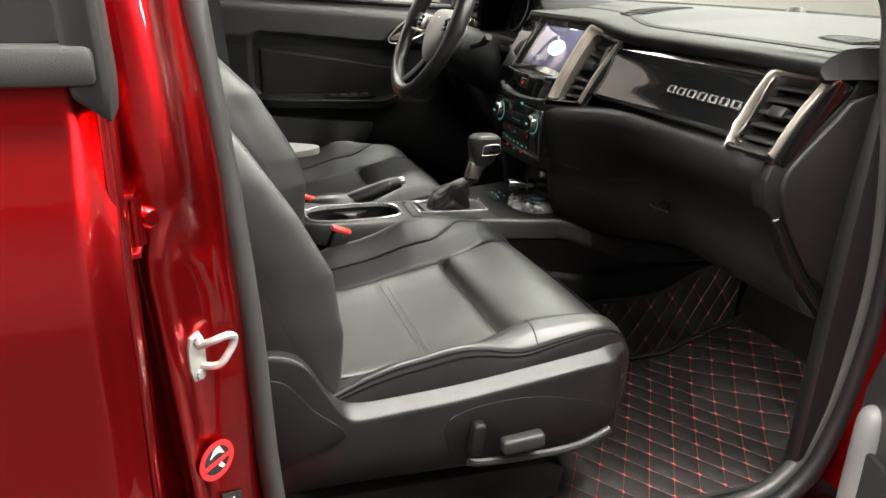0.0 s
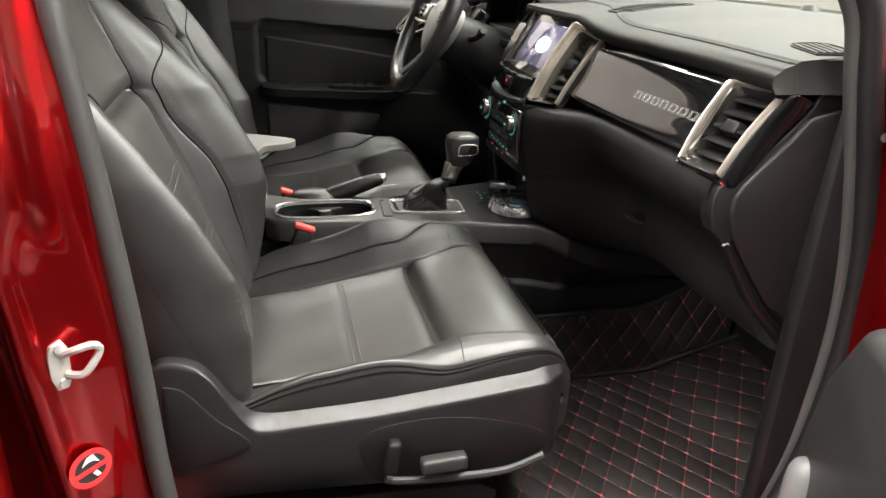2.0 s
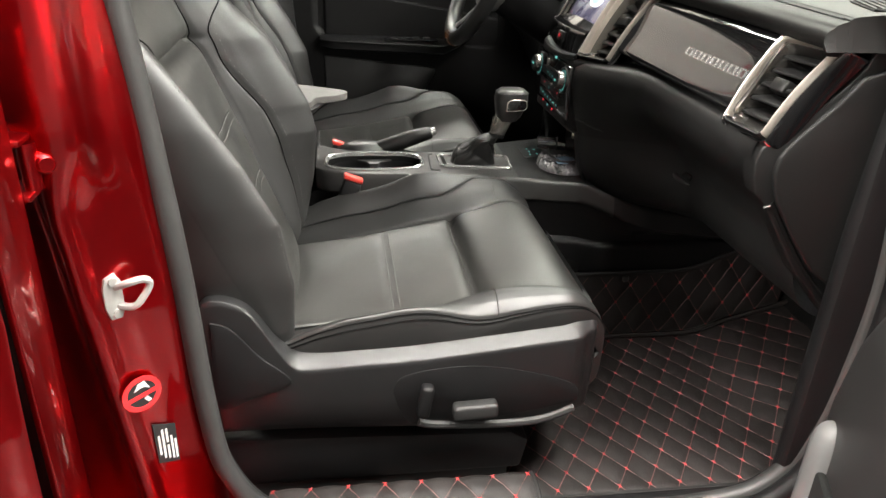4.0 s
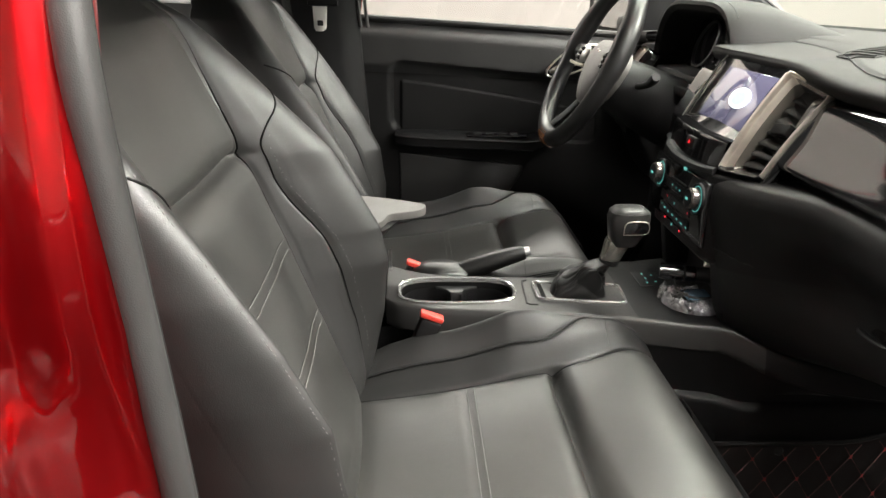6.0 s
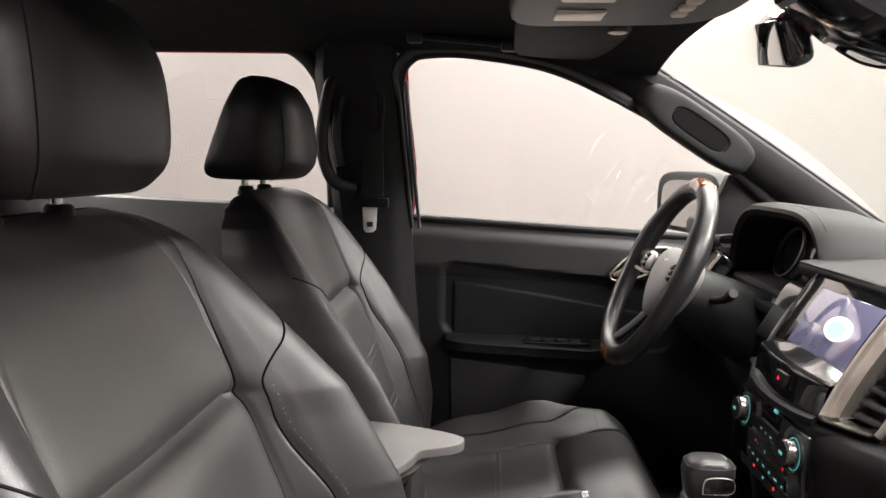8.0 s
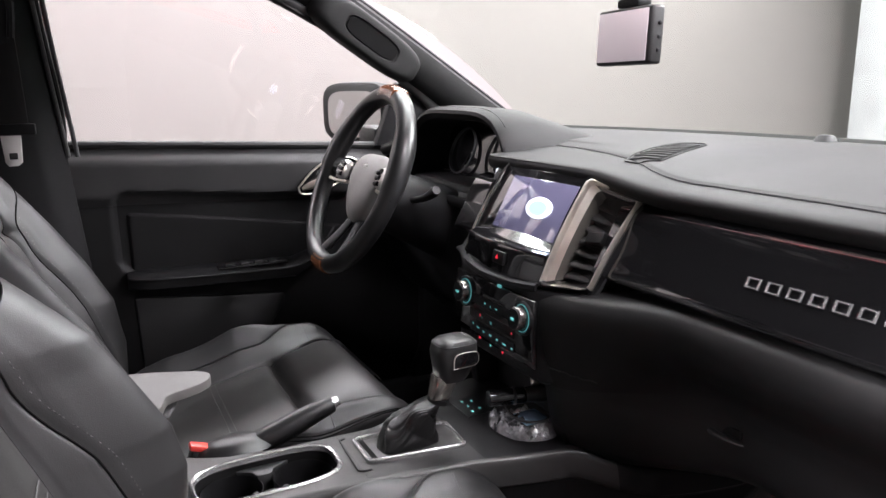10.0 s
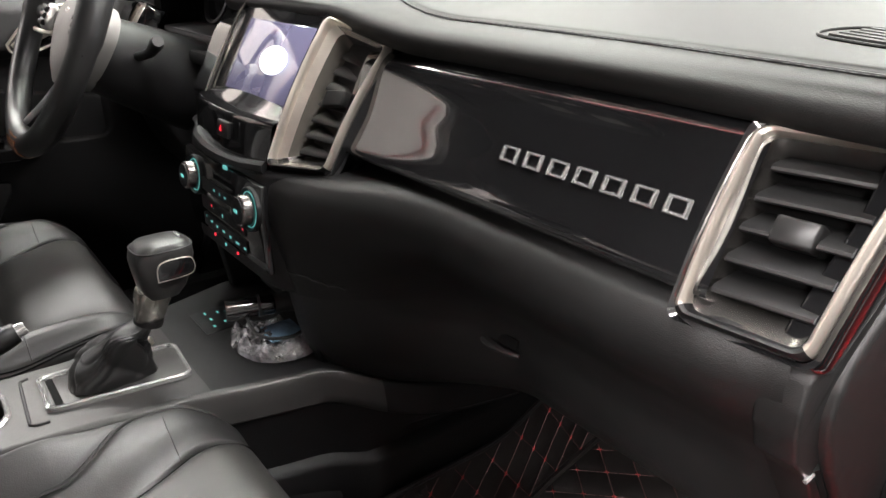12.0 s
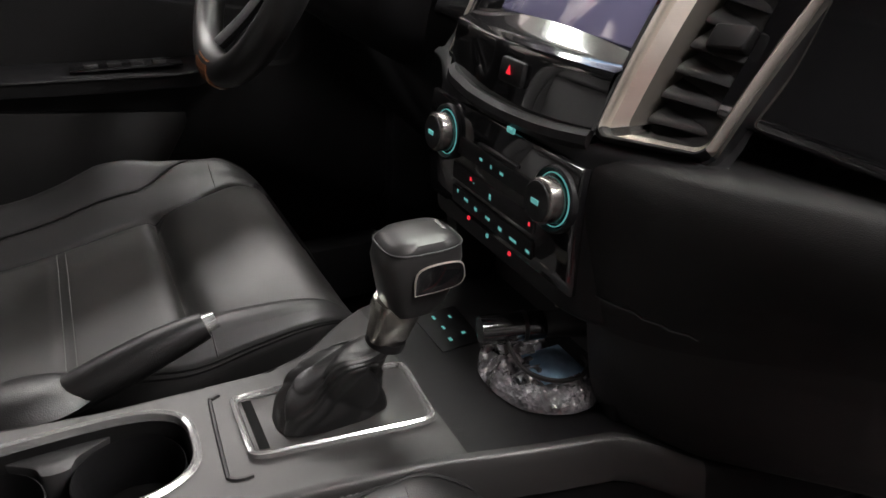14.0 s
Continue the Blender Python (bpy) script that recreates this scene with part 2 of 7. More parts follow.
def prism(poly, axis, a, b, bevel=0.0, bm=None, segments=2):
    """A polygon of (p, q) pairs, drawn out along an axis from a to b. Axis y: pairs are x, z; x: y, z; z: x, y."""
    place = {"y": lambda p, q, r: (p, r, q), "x": lambda p, q, r: (r, p, q), "z": lambda p, q, r: (p, q, r)}[axis]
    own = bmesh.new()
    lo = [own.verts.new(place(p, q, a)) for p, q in poly]
    hi = [own.verts.new(place(p, q, b)) for p, q in poly]
    own.faces.new(lo)
    own.faces.new(hi)
    n = len(poly)
    for i in range(n):
        own.faces.new((lo[i], lo[(i + 1) % n], hi[(i + 1) % n], hi[i]))
    bmesh.ops.recalc_face_normals(own, faces=own.faces)
    if bevel:
        bmesh.ops.bevel(own, geom=own.edges[:], offset=bevel, segments=segments, profile=0.5, affect="EDGES", clamp_overlap=True)
    if bm is None:
        return own
    me = bpy.data.meshes.new("join")
    own.to_mesh(me)
    own.free()
    bm.from_mesh(me)
    bpy.data.meshes.remove(me)
    return bm


def tube(path, radius, seg=8, closed=False, bm=None, flat=1.0, flat_axis=None):
    """A round bar along a path; radius may be a list. flat squashes it along flat_axis."""
    pts = [Vector(p) for p in path]
    rad = radius if isinstance(radius, (list, tuple)) else [radius] * len(pts)
    rings = []
    ref = Vector((0, 0, 1))
    for i, p in enumerate(pts):
        a = pts[i - 1] if (i or closed) else p
        b = pts[(i + 1) % len(pts)] if (i < len(pts) - 1 or closed) else p
        d = (b - a).normalized()
        if abs(d.dot(ref)) > 0.95:
            ref = Vector((1, 0, 0)) if abs(d.x) < 0.9 else Vector((0, 1, 0))
        u = d.cross(ref).normalized()
        w = u.cross(d).normalized()
        ref = w
        ring = []
        for k in range(seg):
            off = (u * math.cos(k / seg * math.tau) + w * math.sin(k / seg * math.tau)) * rad[i]
            if flat_axis is not None:
                off -= flat_axis * off.dot(flat_axis) * (1 - flat)
            ring.append(p + off)
        rings.append(ring)
    if closed:
        rings.append(rings[0][:])
        out = loft(rings, True, False, bm)
        bmesh.ops.remove_doubles(out, verts=out.verts, dist=1e-6)
        return out
    return loft(rings, True, True, bm)


def disc(centre, axis, r0, r1, h, seg=24, bm=None, bevel=0.0):
    """A turned body: radius r0 at the base, r1 at height h along axis, with a softened rim."""
    ax = Vector(axis).normalized()
    u = ax.orthogonal().normalized()
    w = ax.cross(u)
    c = Vector(centre)
    prof = [(r0, 0), (r1, h - bevel), (r1 - bevel, h)] if bevel else [(r0, 0), (r1, h)]
    return loft([[c + ax * z + (u * math.cos(k / seg * math.tau) + w * math.sin(k / seg * math.tau)) * r for k in range(seg)] for r, z in prof], True, True, bm)


def turned(rows, axis, centre, seg=32, bm=None, hollow=False):
    """A body of revolution from (radius, height) rows about an axis."""
    ax = Vector(axis).normalized()
    u = ax.orthogonal().normalized()
    w = ax.cross(u)
    c = Vector(centre)
    return loft([[c + ax * z + (u * math.cos(k / seg * math.tau) + w * math.sin(k / seg * math.tau)) * r for k in range(seg)] for r, z in (rows + rows[:1] if hollow else rows)], True, not hollow, bm)


def dashes(path, radius, on, off, bm=None):
    """Stitches: short bars along a path."""
    bm = bm or bmesh.new()
    pts = [Vector(p) for p in path]
    run, carry = 0.0, 0.0
    for a, b in zip(pts, pts[1:]):
        d = b - a
        n = d.length
        s = carry
        while s < n:
            e = min(s + on, n)
            if e - s > on * 0.4:
                tube([a + d * (s / n), a + d * (e / n)], radius, 4, bm=bm)
            s += on + off
        carry = s - n
    return bm


def smoothed_outline(poly, n):
    return [(p.x, p.y) for p in spline([(*q, 0) for q in poly + poly[:1]], n + 1)[:-1]]


# ---- showroom ----
def structure(name, bm, mat, label):
    ob = part(name, bm, mat)
    tagged(ob, label, name.split("_")[0], kind="structure")
    return ob


structure("floor", box(0, -0.5, -0.05, 14, 9, 0.1, 0), FLOOR_M, "polished grey showroom floor")
structure("wall_north", box(0, 3.1, 1.6, 14, 0.2, 3.2, 0), WALL_PINK, "plain warm white showroom wall")
structure("wall_south", box(0, -5.1, 1.6, 14, 0.2, 3.2, 0), WALL_DIM, "plain grey showroom wall")
structure("wall_east", box(6.1, -1, 1.6, 0.2, 8.0, 3.2, 0), WALL_GREEN, "plain pale showroom wall ahead of the car")
structure("wall_west", box(-6.1, -1, 1.6, 0.2, 8.0, 3.2, 0), CEIL_M, "plain white showroom wall")
structure("ceiling", box(0, -1, 3.28, 12.4, 8.4, 0.16, 0), CEIL_M, "plain white showroom ceiling")
for lx, ly, la, lb, lw in LAMPS:
    fixture = thing("ceiling_light", (lx, ly, 3.2), "flat white ceiling panel light, switched on", "ceiling light", group="showroom ceiling lights")
    part("frame", box(lx, ly, 3.185, la + 0.06, lb + 0.06, 0.03, 0.004), WHITE, fixture)
    part("diffuser", box(lx, ly, 3.165, la - 0.02, lb - 0.02, 0.014, 0.003), LAMP_M, fixture, "glowing diffuser")
post = thing("steel_post", (5.6, 2.2, 0), "grey steel post with a dark recess, standing before the wall", "post")
part("flange", box(5.6, 2.53, 1.6, 0.12, 0.36, 3.2, 0.004), POST_M, post)
part("web", box(5.65, 2.27, 1.6, 0.06, 0.15, 3.2, 0.003), POST_D, post, "dark recess")
part("edge", box(5.6, 2.12, 1.6, 0.12, 0.13, 3.2, 0.004), POST_M, post)

# ---- car body ----
car = thing("car_body", (0, 0, 0), "dark red metallic car body with open front door aperture", "car body")


# B-pillar on the open side: slanted painted face
rings = []
PILLAR = [(-0.20, -0.73), (-0.11, -0.722), (-0.075, -0.718), (-0.056, -0.725), (-0.045, -0.745), (-0.036, -0.765), (-0.026, -0.772), (-0.016, -0.768), (-0.008, -0.757), (0.002, -0.750), (0.014, -0.741), (0.03, -0.727), (0.046, -0.712), (0.052, -0.695), (0.048, -0.665), (-0.05, -0.63), (-0.20, -0.62)]
SHOULDER = [(-0.20, -0.755), (-0.11, -0.763), (-0.075, -0.772), (-0.05, -0.778), (-0.03, -0.781), (-0.014, -0.783), (0.0, -0.783), (0.012, -0.780), (0.020, -0.774), (0.025, -0.762), (0.028, -0.748), (0.034, -0.734), (0.046, -0.720), (0.056, -0.698), (0.050, -0.665), (-0.05, -0.63), (-0.20, -0.62)]
for z, dx, dy in [(0.50, 0.03, 0.03), (0.66, 0.025, 0.03), (0.80, 0.012, 0.022), (0.9, 0.006, 0.012), (1.0, 0.0, 0.0), (1.06, -0.004, -0.002), (1.1, -0.008, -0.004), (1.125, -0.010, -0.004), (1.15, -0.013, -0.005), (1.175, -0.015, -0.006), (1.2, -0.018, -0.006), (1.24, -0.021, -0.001), (1.28, -0.024, 0.004), (1.35, -0.03, 0.02), (1.42, -0.032, 0.036), (1.5, -0.035, 0.06), (1.72, -0.04, 0.12)]:
    outline = []
    for (x0, y0), (x1, y1) in zip(PILLAR, SHOULDER):
        # the shoulder starts lower towards the door opening
        g = sstep(1.09, 1.20, z + 0.5 * min(0.03, max(-0.06, x0)))
        outline.append((x0 + (x1 - x0) * g, y0 + (y1 - y0) * g))
    rings.append([(x + dx, y + dy, z) for x, y in smoothed_outline(outline, 144)])
part("pillar_panel", loft(rings), RED, car, "red painted door pillar", angle=70)
# inner trim of that pillar
rings = []
for z, dx, dy in [(0.68, 0.015, 0.02), (0.9, 0.0, 0.01), (1.2, -0.024, 0.0), (1.4, -0.028, 0.03), (1.72, -0.035, 0.11)]:
    rings.append([(x + dx, y + dy, z) for x, y in [(-0.16, -0.66), (0.01, -0.685), (0.032, -0.68), (0.036, -0.66), (0.01, -0.635), (-0.16, -0.61)]])
part("pillar_trim", loft(rings), TRIM, car, "dark grey plastic pillar trim")
# door seal round the open aperture
seal_path = spline([(0.008, -0.60, 1.66), (0.016, -0.645, 1.5), (0.027, -0.688, 1.36), (0.046, -0.695, 1.17), (0.060, -0.695, 1.0), (0.070, -0.692, 0.80), (0.088, -0.692, 0.69), (0.15, -0.695, 0.61), (0.30, -0.705, 0.585), (0.55, -0.705, 0.575), (0.80, -0.705, 0.580), (0.895, -0.71, 0.622), (0.94, -0.715, 0.72), (0.957, -0.72, 0.84), (0.960, -0.72, 0.97), (0.942, -0.72, 1.10), (0.898, -0.72, 1.28), (0.866, -0.715, 1.38), (0.78, -0.68, 1.47), (0.57, -0.61, 1.59), (0.35, -0.59, 1.67), (0.12, -0.585, 1.70), (0.03, -0.59, 1.69)], 120)
part("door_seal", tube(seal_path, 0.0135, 12, closed=True), RUBBER, car, "grey rubber door seal")
part("seal_lip", tube([p + Vector((0.004, 0.013, 0)) for p in seal_path], 0.006, 8, closed=True), BLACK_RUBBER, car, "black seal lip")
trim_path = spline([(0.16, -0.735, 0.60), (0.45, -0.735, 0.578), (0.80, -0.735, 0.582), (0.905, -0.735, 0.625), (0.950, -0.735, 0.73), (0.966, -0.738, 0.86), (0.968, -0.738, 0.97), (0.952, -0.738, 1.10), (0.906, -0.735, 1.28), (0.874, -0.73, 1.385), (0.785, -0.695, 1.48), (0.59, -0.63, 1.60)], 60)
part("aperture_trim", tube(trim_path, 0.0155, 10), PLASTIC, car, "dark grey aperture trim")
# sill and floor pan
part("sill_panel", prism([(-0.95, 0.35), (1.0, 0.35), (1.0, 0.575), (-0.95, 0.575)], "y", -0.86, -0.70, 0.02), RED, car, "red painted sill")
part("sill_trim", prism([(0.06, 0.54), (0.95, 0.54), (0.95, 0.578), (0.06, 0.578)], "y", -0.715, -0.668, 0.012), PLASTIC, car, "black plastic sill cover")
part("sill_panel", prism([(-0.95, 0.35), (1.1, 0.35), (1.1, 0.66), (-0.95, 0.66)], "y", 0.70, 0.86, 0.02), RED, car, "red painted sill")
part("sill_trim", prism([(-0.90, 0.56), (1.1, 0.56), (1.1, 0.68), (-0.90, 0.68)], "y", 0.66, 0.72, 0.012), PLASTIC, car, "black plastic sill cover")
part("floor_pan", box(0.1, 0, 0.50, 2.3, 1.56, 0.08, 0.01), CARPET, car, "black carpet floor")
part("firewall", sheet([[(1.15, y, 0.54), (1.235, y, 0.63), (1.35, y, 0.85), (1.37, y, 1.2), (1.39, y, 1.30)] for y in (-0.74, -0.3, 0.3, 0.74)], 0.02), CARPET, car, "black carpet under the dashboard")
part("tunnel", loft([[(x, -0.20, 0.54), (x, -0.195, 0.66), (x, -0.18, 0.735), (x, -0.15, 0.76), (x, 0.15, 0.76), (x, 0.18, 0.735), (x, 0.195, 0.66), (x, 0.20, 0.54)] for x in (-0.9, 0.0, 0.6, 1.25)]), CARPET, car, "black carpet tunnel")
part("rear_bulkhead", box(-0.98, 0, 1.0, 0.06, 1.5, 0.9, 0.02), LINER, car, "black rear lining")
# A-pillar foot by the hinge
part("hinge_pillar", prism([(0.945, 0.62), (1.06, 0.60), (1.08, 0.9), (1.06, 1.25), (0.955, 1.36), (0.922, 1.30), (0.951, 1.1), (0.966, 0.9)], "y", -0.82, -0.725, 0.010), RED, car, "red painted hinge pillar")
bm = disc((0.936, -0.760, 1.226), (-1, -0.3, 0), 0.010, 0.008, 0.014, 16, bevel=0.003)
disc((0.922, -0.764, 1.226), (-1, -0.3, 0), 0.006, 0.005, 0.008, 12, bm=bm)
part("hinge_bolt", bm, GUNMETAL, car, "steel hinge bolt")
part("kick_panel", prism([(0.90, 0.54), (1.42, 0.54), (1.42, 1.25), (0.90, 1.25), (0.90, 1.05), (0.90, 0.75)], "y", -0.722, -0.690, 0.01), PLASTIC, car, "black kick panel")
part("kick_panel", prism([(0.80, 0.54), (1.42, 0.54), (1.42, 1.25), (0.93, 1.22), (0.905, 1.05), (0.90, 0.75)], "y", 0.690, 0.735, 0.01), PLASTIC, car)
# roof, headliner
part("roof_panel", sheet([[(x, y, 1.80 - 0.10 * (y / 0.72) ** 4 - 0.05 * sstep(0.3, 0.7, x)) for y in np.linspace(-0.70, 0.70, 15)] for x in np.linspace(-1.0, 0.66, 9)], 0.01), RED, car, "red roof panel")
part("headliner", sheet([[(x, y, 1.765 - 0.05 * abs(y / 0.66) ** 4 - 0.055 * sstep(0.25, 0.66, x)) for y in np.linspace(-0.67, 0.67, 21)] for x in np.linspace(-1.0, 0.66, 15)], 0.012), LINER, car, "black fabric headliner")
# far side: B-pillar, sills, rear door trim
part("pillar_trim", loft([[(x + dx, y - dy, z) for x, y in [(-0.07, 0.77), (-0.07, 0.715), (-0.045, 0.685), (0.06, 0.685), (0.086, 0.70), (0.112, 0.722), (0.112, 0.77)]] for z, dx, dy in [(0.62, 0.05, 0.0), (1.0, 0.03, 0.0), (1.32, 0.004, 0.005), (1.5, -0.016, 0.03), (1.65, -0.032, 0.055), (1.70, -0.026, 0.068), (1.74, 0.0, 0.08)]]), PLASTIC, car, "black plastic pillar trim")
part("window_rail", loft([[(x, 0.66 + b, z + a) for a, b in [(-0.03, 0.05), (-0.035, 0.02), (-0.02, -0.01), (0.02, -0.03), (0.05, -0.02), (0.05, 0.05)]] for x, _, z in spline([(-0.95, 0, 1.778), (-0.4, 0, 1.782), (-0.1, 0, 1.780), (0.15, 0, 1.766), (0.42, 0, 1.722), (0.55, 0, 1.67), (0.66, 0, 1.61)], 40)]), LINER, car, "black lined roof rail")
apillar = spline([(0.46, 0.655, 1.715), (0.56, 0.66, 1.69), (0.66, 0.668, 1.642), (0.82, 0.68, 1.545), (1.0, 0.69, 1.43), (1.20, 0.70, 1.30)], 14)
rings = []
for p in apillar:
    rings.append([p + Vector((a, b, c)) for a, b, c in [(-0.03, 0.04, -0.05), (-0.04, 0.01, -0.042), (-0.03, -0.018, -0.025), (-0.006, -0.028, 0.0), (0.010, -0.024, 0.014), (0.017, -0.010, 0.021), (0.018, 0.03, 0.022), (0.01, 0.05, 0.0)]])
part("pillar_trim", loft(rings), TRIM, car, "dark grey windscreen pillar trim")
part("screen_edge", tube([p + Vector((0.018, -0.008, 0.023)) for p in apillar], 0.004, 6), BLACK_RUBBER, car, "black windscreen edge")
rings = []
for p in apillar:
    q = Vector((p.x, -p.y, p.z))
    rings.append([q + Vector((a, -b, c)) for a, b, c in [(-0.03, 0.04, -0.05), (-0.04, 0.01, -0.042), (-0.03, -0.018, -0.025), (-0.006, -0.028, 0.0), (0.010, -0.024, 0.014), (0.017, -0.010, 0.021), (0.018, 0.03, 0.022), (0.01, 0.05, 0.0)]])
part("pillar_trim", loft(rings), TRIM, car)
for off in (0.0, 0.017):
    part("window_seal", tube(spline([(0.120 + off, 0.716, 1.30), (0.116 + off, 0.712, 1.34), (0.100 + off, 0.688, 1.50), (0.088 + off, 0.664, 1.64)], 16), 0.0045, 8), SEAL_GREY, car, "satin grey window seal")
# speaker pod on the far windscreen pillar
POD_U, POD_V = Vector((0.80, 0.10, -0.50)).normalized(), Vector((-0.50, 0.05, -0.78)).normalized()
POD_N = POD_U.cross(POD_V).normalized()
if POD_N.y > 0:
    POD_N = -POD_N
POD_C = Vector((0.760, 0.652, 1.545))


def pod_ring(lu, lv, out):
    return [POD_C + POD_U * (lu * math.copysign(abs(math.cos(a)) ** 0.6, math.cos(a))) + POD_V * (lv * math.copysign(abs(math.sin(a)) ** 0.6, math.sin(a)) + 0.006) + POD_N * out for a in np.linspace(0, math.tau, 41)[:-1]]


pod = part("speaker_pod", loft([pod_ring(0.155, 0.045, -0.02), pod_ring(0.145, 0.044, 0.012), pod_ring(0.128, 0.040, 0.024), pod_ring(0.115, 0.034, 0.028), pod_ring(0.075, 0.024, 0.027), pod_ring(0.072, 0.022, 0.022)]), TRIM, car, "dark grey speaker pod")
part("speaker_grille", loft([pod_ring(0.071, 0.021, 0.020), pod_ring(0.069, 0.020, 0.0255)]), WELL, pod, "black speaker grille")
part("window_seal", tube(spline([(0.095, 0.735, 1.315), (0.10, 0.725, 1.40), (0.082, 0.695, 1.58), (0.083, 0.675, 1.655), (0.105, 0.667, 1.69), (0.145, 0.664, 1.705), (0.25, 0.662, 1.705), (0.42, 0.668, 1.68), (0.56, 0.675, 1.625), (0.70, 0.69, 1.555), (0.88, 0.715, 1.445), (0.98, 0.73, 1.36), (1.0, 0.735, 1.31)], 50), 0.017, 10), SEAL_GREY, car, "satin grey window seal")
part("seal_lip", tube(spline([(0.112, 0.720, 1.315), (0.116, 0.712, 1.40), (0.098, 0.682, 1.58), (0.099, 0.664, 1.650), (0.120, 0.657, 1.682), (0.155, 0.655, 1.694), (0.25, 0.653, 1.694), (0.42, 0.659, 1.668), (0.56, 0.667, 1.613), (0.70, 0.682, 1.543)], 44), 0.007, 8), BLACK_RUBBER, car, "black seal lip")
part("window_seal", tube(spline([(-0.07, 0.735, 1.345), (-0.072, 0.73, 1.42), (-0.085, 0.70, 1.60), (-0.105, 0.69, 1.665), (-0.16, 0.685, 1.715), (-0.26, 0.68, 1.742), (-0.45, 0.68, 1.752), (-0.9, 0.68, 1.745)], 40), 0.020, 10), BLACK_RUBBER, car, "black rubber window seal")
part("rear_door_trim", prism([(-0.95, 0.6), (-0.08, 0.6), (-0.08, 1.345), (-0.95, 1.37)], "y", 0.725, 0.80, 0.012), PLASTIC_LIGHT, car, "charcoal rear door trim")
part("outer_frame", tube(spline([(0.108, 0.775, 1.31), (0.118, 0.765, 1.42), (0.10, 0.745, 1.60), (0.095, 0.74, 1.70)], 12), 0.008, 6), RED, car, "red window frame edge")
# windscreen and side glass
def ws(u, v):
    y = -0.66 + 1.32 * v
    base = Vector((1.36 - 0.14 * (y / 0.66) ** 2, y, 1.31))
    top = Vector((0.70 - 0.06 * (y / 0.66) ** 2, y * 0.93, 1.70 - 0.03 * (y / 0.66) ** 2))
    return base.lerp(top, u) + Vector((0.03, 0, 0.03)) * math.sin(math.pi * u)


pane = part("windscreen", sheet([[ws(u, v) for v in np.linspace(0, 1, 17)] for u in np.linspace(0, 1, 9)], 0.004), GLASS_SCREEN, car, "faintly green laminated windscreen")
pane.visible_shadow = False
pane = part("side_window", sheet([[(0.10, 0.755, 1.30), (0.09, 0.705, 1.70)], [(0.45, 0.76, 1.30), (0.42, 0.71, 1.685)], [(0.75, 0.76, 1.30), (0.70, 0.73, 1.56)], [(1.0, 0.76, 1.29), (0.96, 0.755, 1.38)]], 0.004), GLASS, car, "clear side window glass")
pane.visible_shadow = False
pane = part("rear_side_window", sheet([[(-0.08, 0.765, 1.33), (-0.08, 0.71, 1.73)], [(-0.95, 0.765, 1.35), (-0.95, 0.71, 1.72)]], 0.004), GLASS, car, "clear rear side window glass")
pane.visible_shadow = False

# rear door, closed, on the open side
rear_door = thing("rear_door", (-0.5, -0.9, 0.4), "closed dark red metallic rear car door with tinted window", "car door")
rows = []
for z in np.linspace(0.42, 1.30, 23):
    f = (z - 0.42) / 0.88
    bulge = -0.890 - 0.046 * math.sin(math.pi * min(1, f * 1.02)) + 0.005 * f - 0.012 * sstep(0.72, 0.8, f) + 0.012 * sstep(0.86, 1.0, f) * 2
    rows.append([(x, bulge + 0.02 * sstep(-0.075, -0.042, x) ** 2, z) for x in np.concatenate([np.linspace(-1.05, -0.09, 12), np.linspace(-0.08, -0.042, 8)])])
part("door_skin", sheet(rows, 0.0), RED, rear_door, "glossy red door skin")
part("door_edge", prism([(-0.047, 0.42), (-0.040, 0.42), (-0.040, 1.30), (-0.047, 1.30)], "y", -0.885, -0.815, 0.002), RED, rear_door)
part("inner_frame", prism([(-1.05, 0.42), (-0.07, 0.42), (-0.07, 1.30), (-1.05, 1.30)], "y", -0.87, -0.82, 0.01), BLACK_RUBBER, rear_door)
part("belt_trim", prism([(-1.05, 1.298), (-0.043, 1.298), (-0.043, 1.326), (-1.05, 1.33)], "y", -0.895, -0.868, 0.006), RUBBER, rear_door, "grey window belt trim")
part("window_pane", prism([(-1.05, 1.31), (-0.06, 1.31), (-0.08, 1.68), (-1.05, 1.70)], "y", -0.872, -0.868, 0.0), GLASS_DARK, rear_door, "dark tinted glass")
part("window_post", prism([(-0.062, 1.29), (-0.036, 1.27), (-0.034, 1.30), (-0.052, 1.68), (-0.085, 1.68)], "y", -0.89, -0.83, 0.006), BLACK_RUBBER, rear_door, "black window post")
bm = disc((-0.040, -0.79, 1.145), (0, 0, 1), 0.009, 0.009, 0.045, 14)
disc((-0.036, -0.775, 1.168), (0.6, -0.78, 0), 0.014, 0.010, 0.02, 14, bm=bm, bevel=0.003)
box(-0.05, -0.79, 1.195, 0.03, 0.05, 0.006, 0.002, bm=bm)
box(-0.05, -0.79, 1.142, 0.03, 0.05, 0.006, 0.002, bm=bm)
part("hinge", bm, RED, rear_door, "red painted hinge")

# striker and stickers on the pillar
FACE = Vector((0.62, -0.78, 0)).normalized()
ALONG = Vector((0.78, 0.62, 0)).normalized()


def on_face(bm, centre, size=0.74):
    bmesh.ops.scale(bm, vec=(size, size, size), verts=bm.verts)
    m = Matrix((ALONG, FACE.cross(ALONG) * -1, FACE)).transposed().to_4x4()
    m.translation = centre
    bmesh.ops.transform(bm, matrix=m, verts=bm.verts)
    return bm


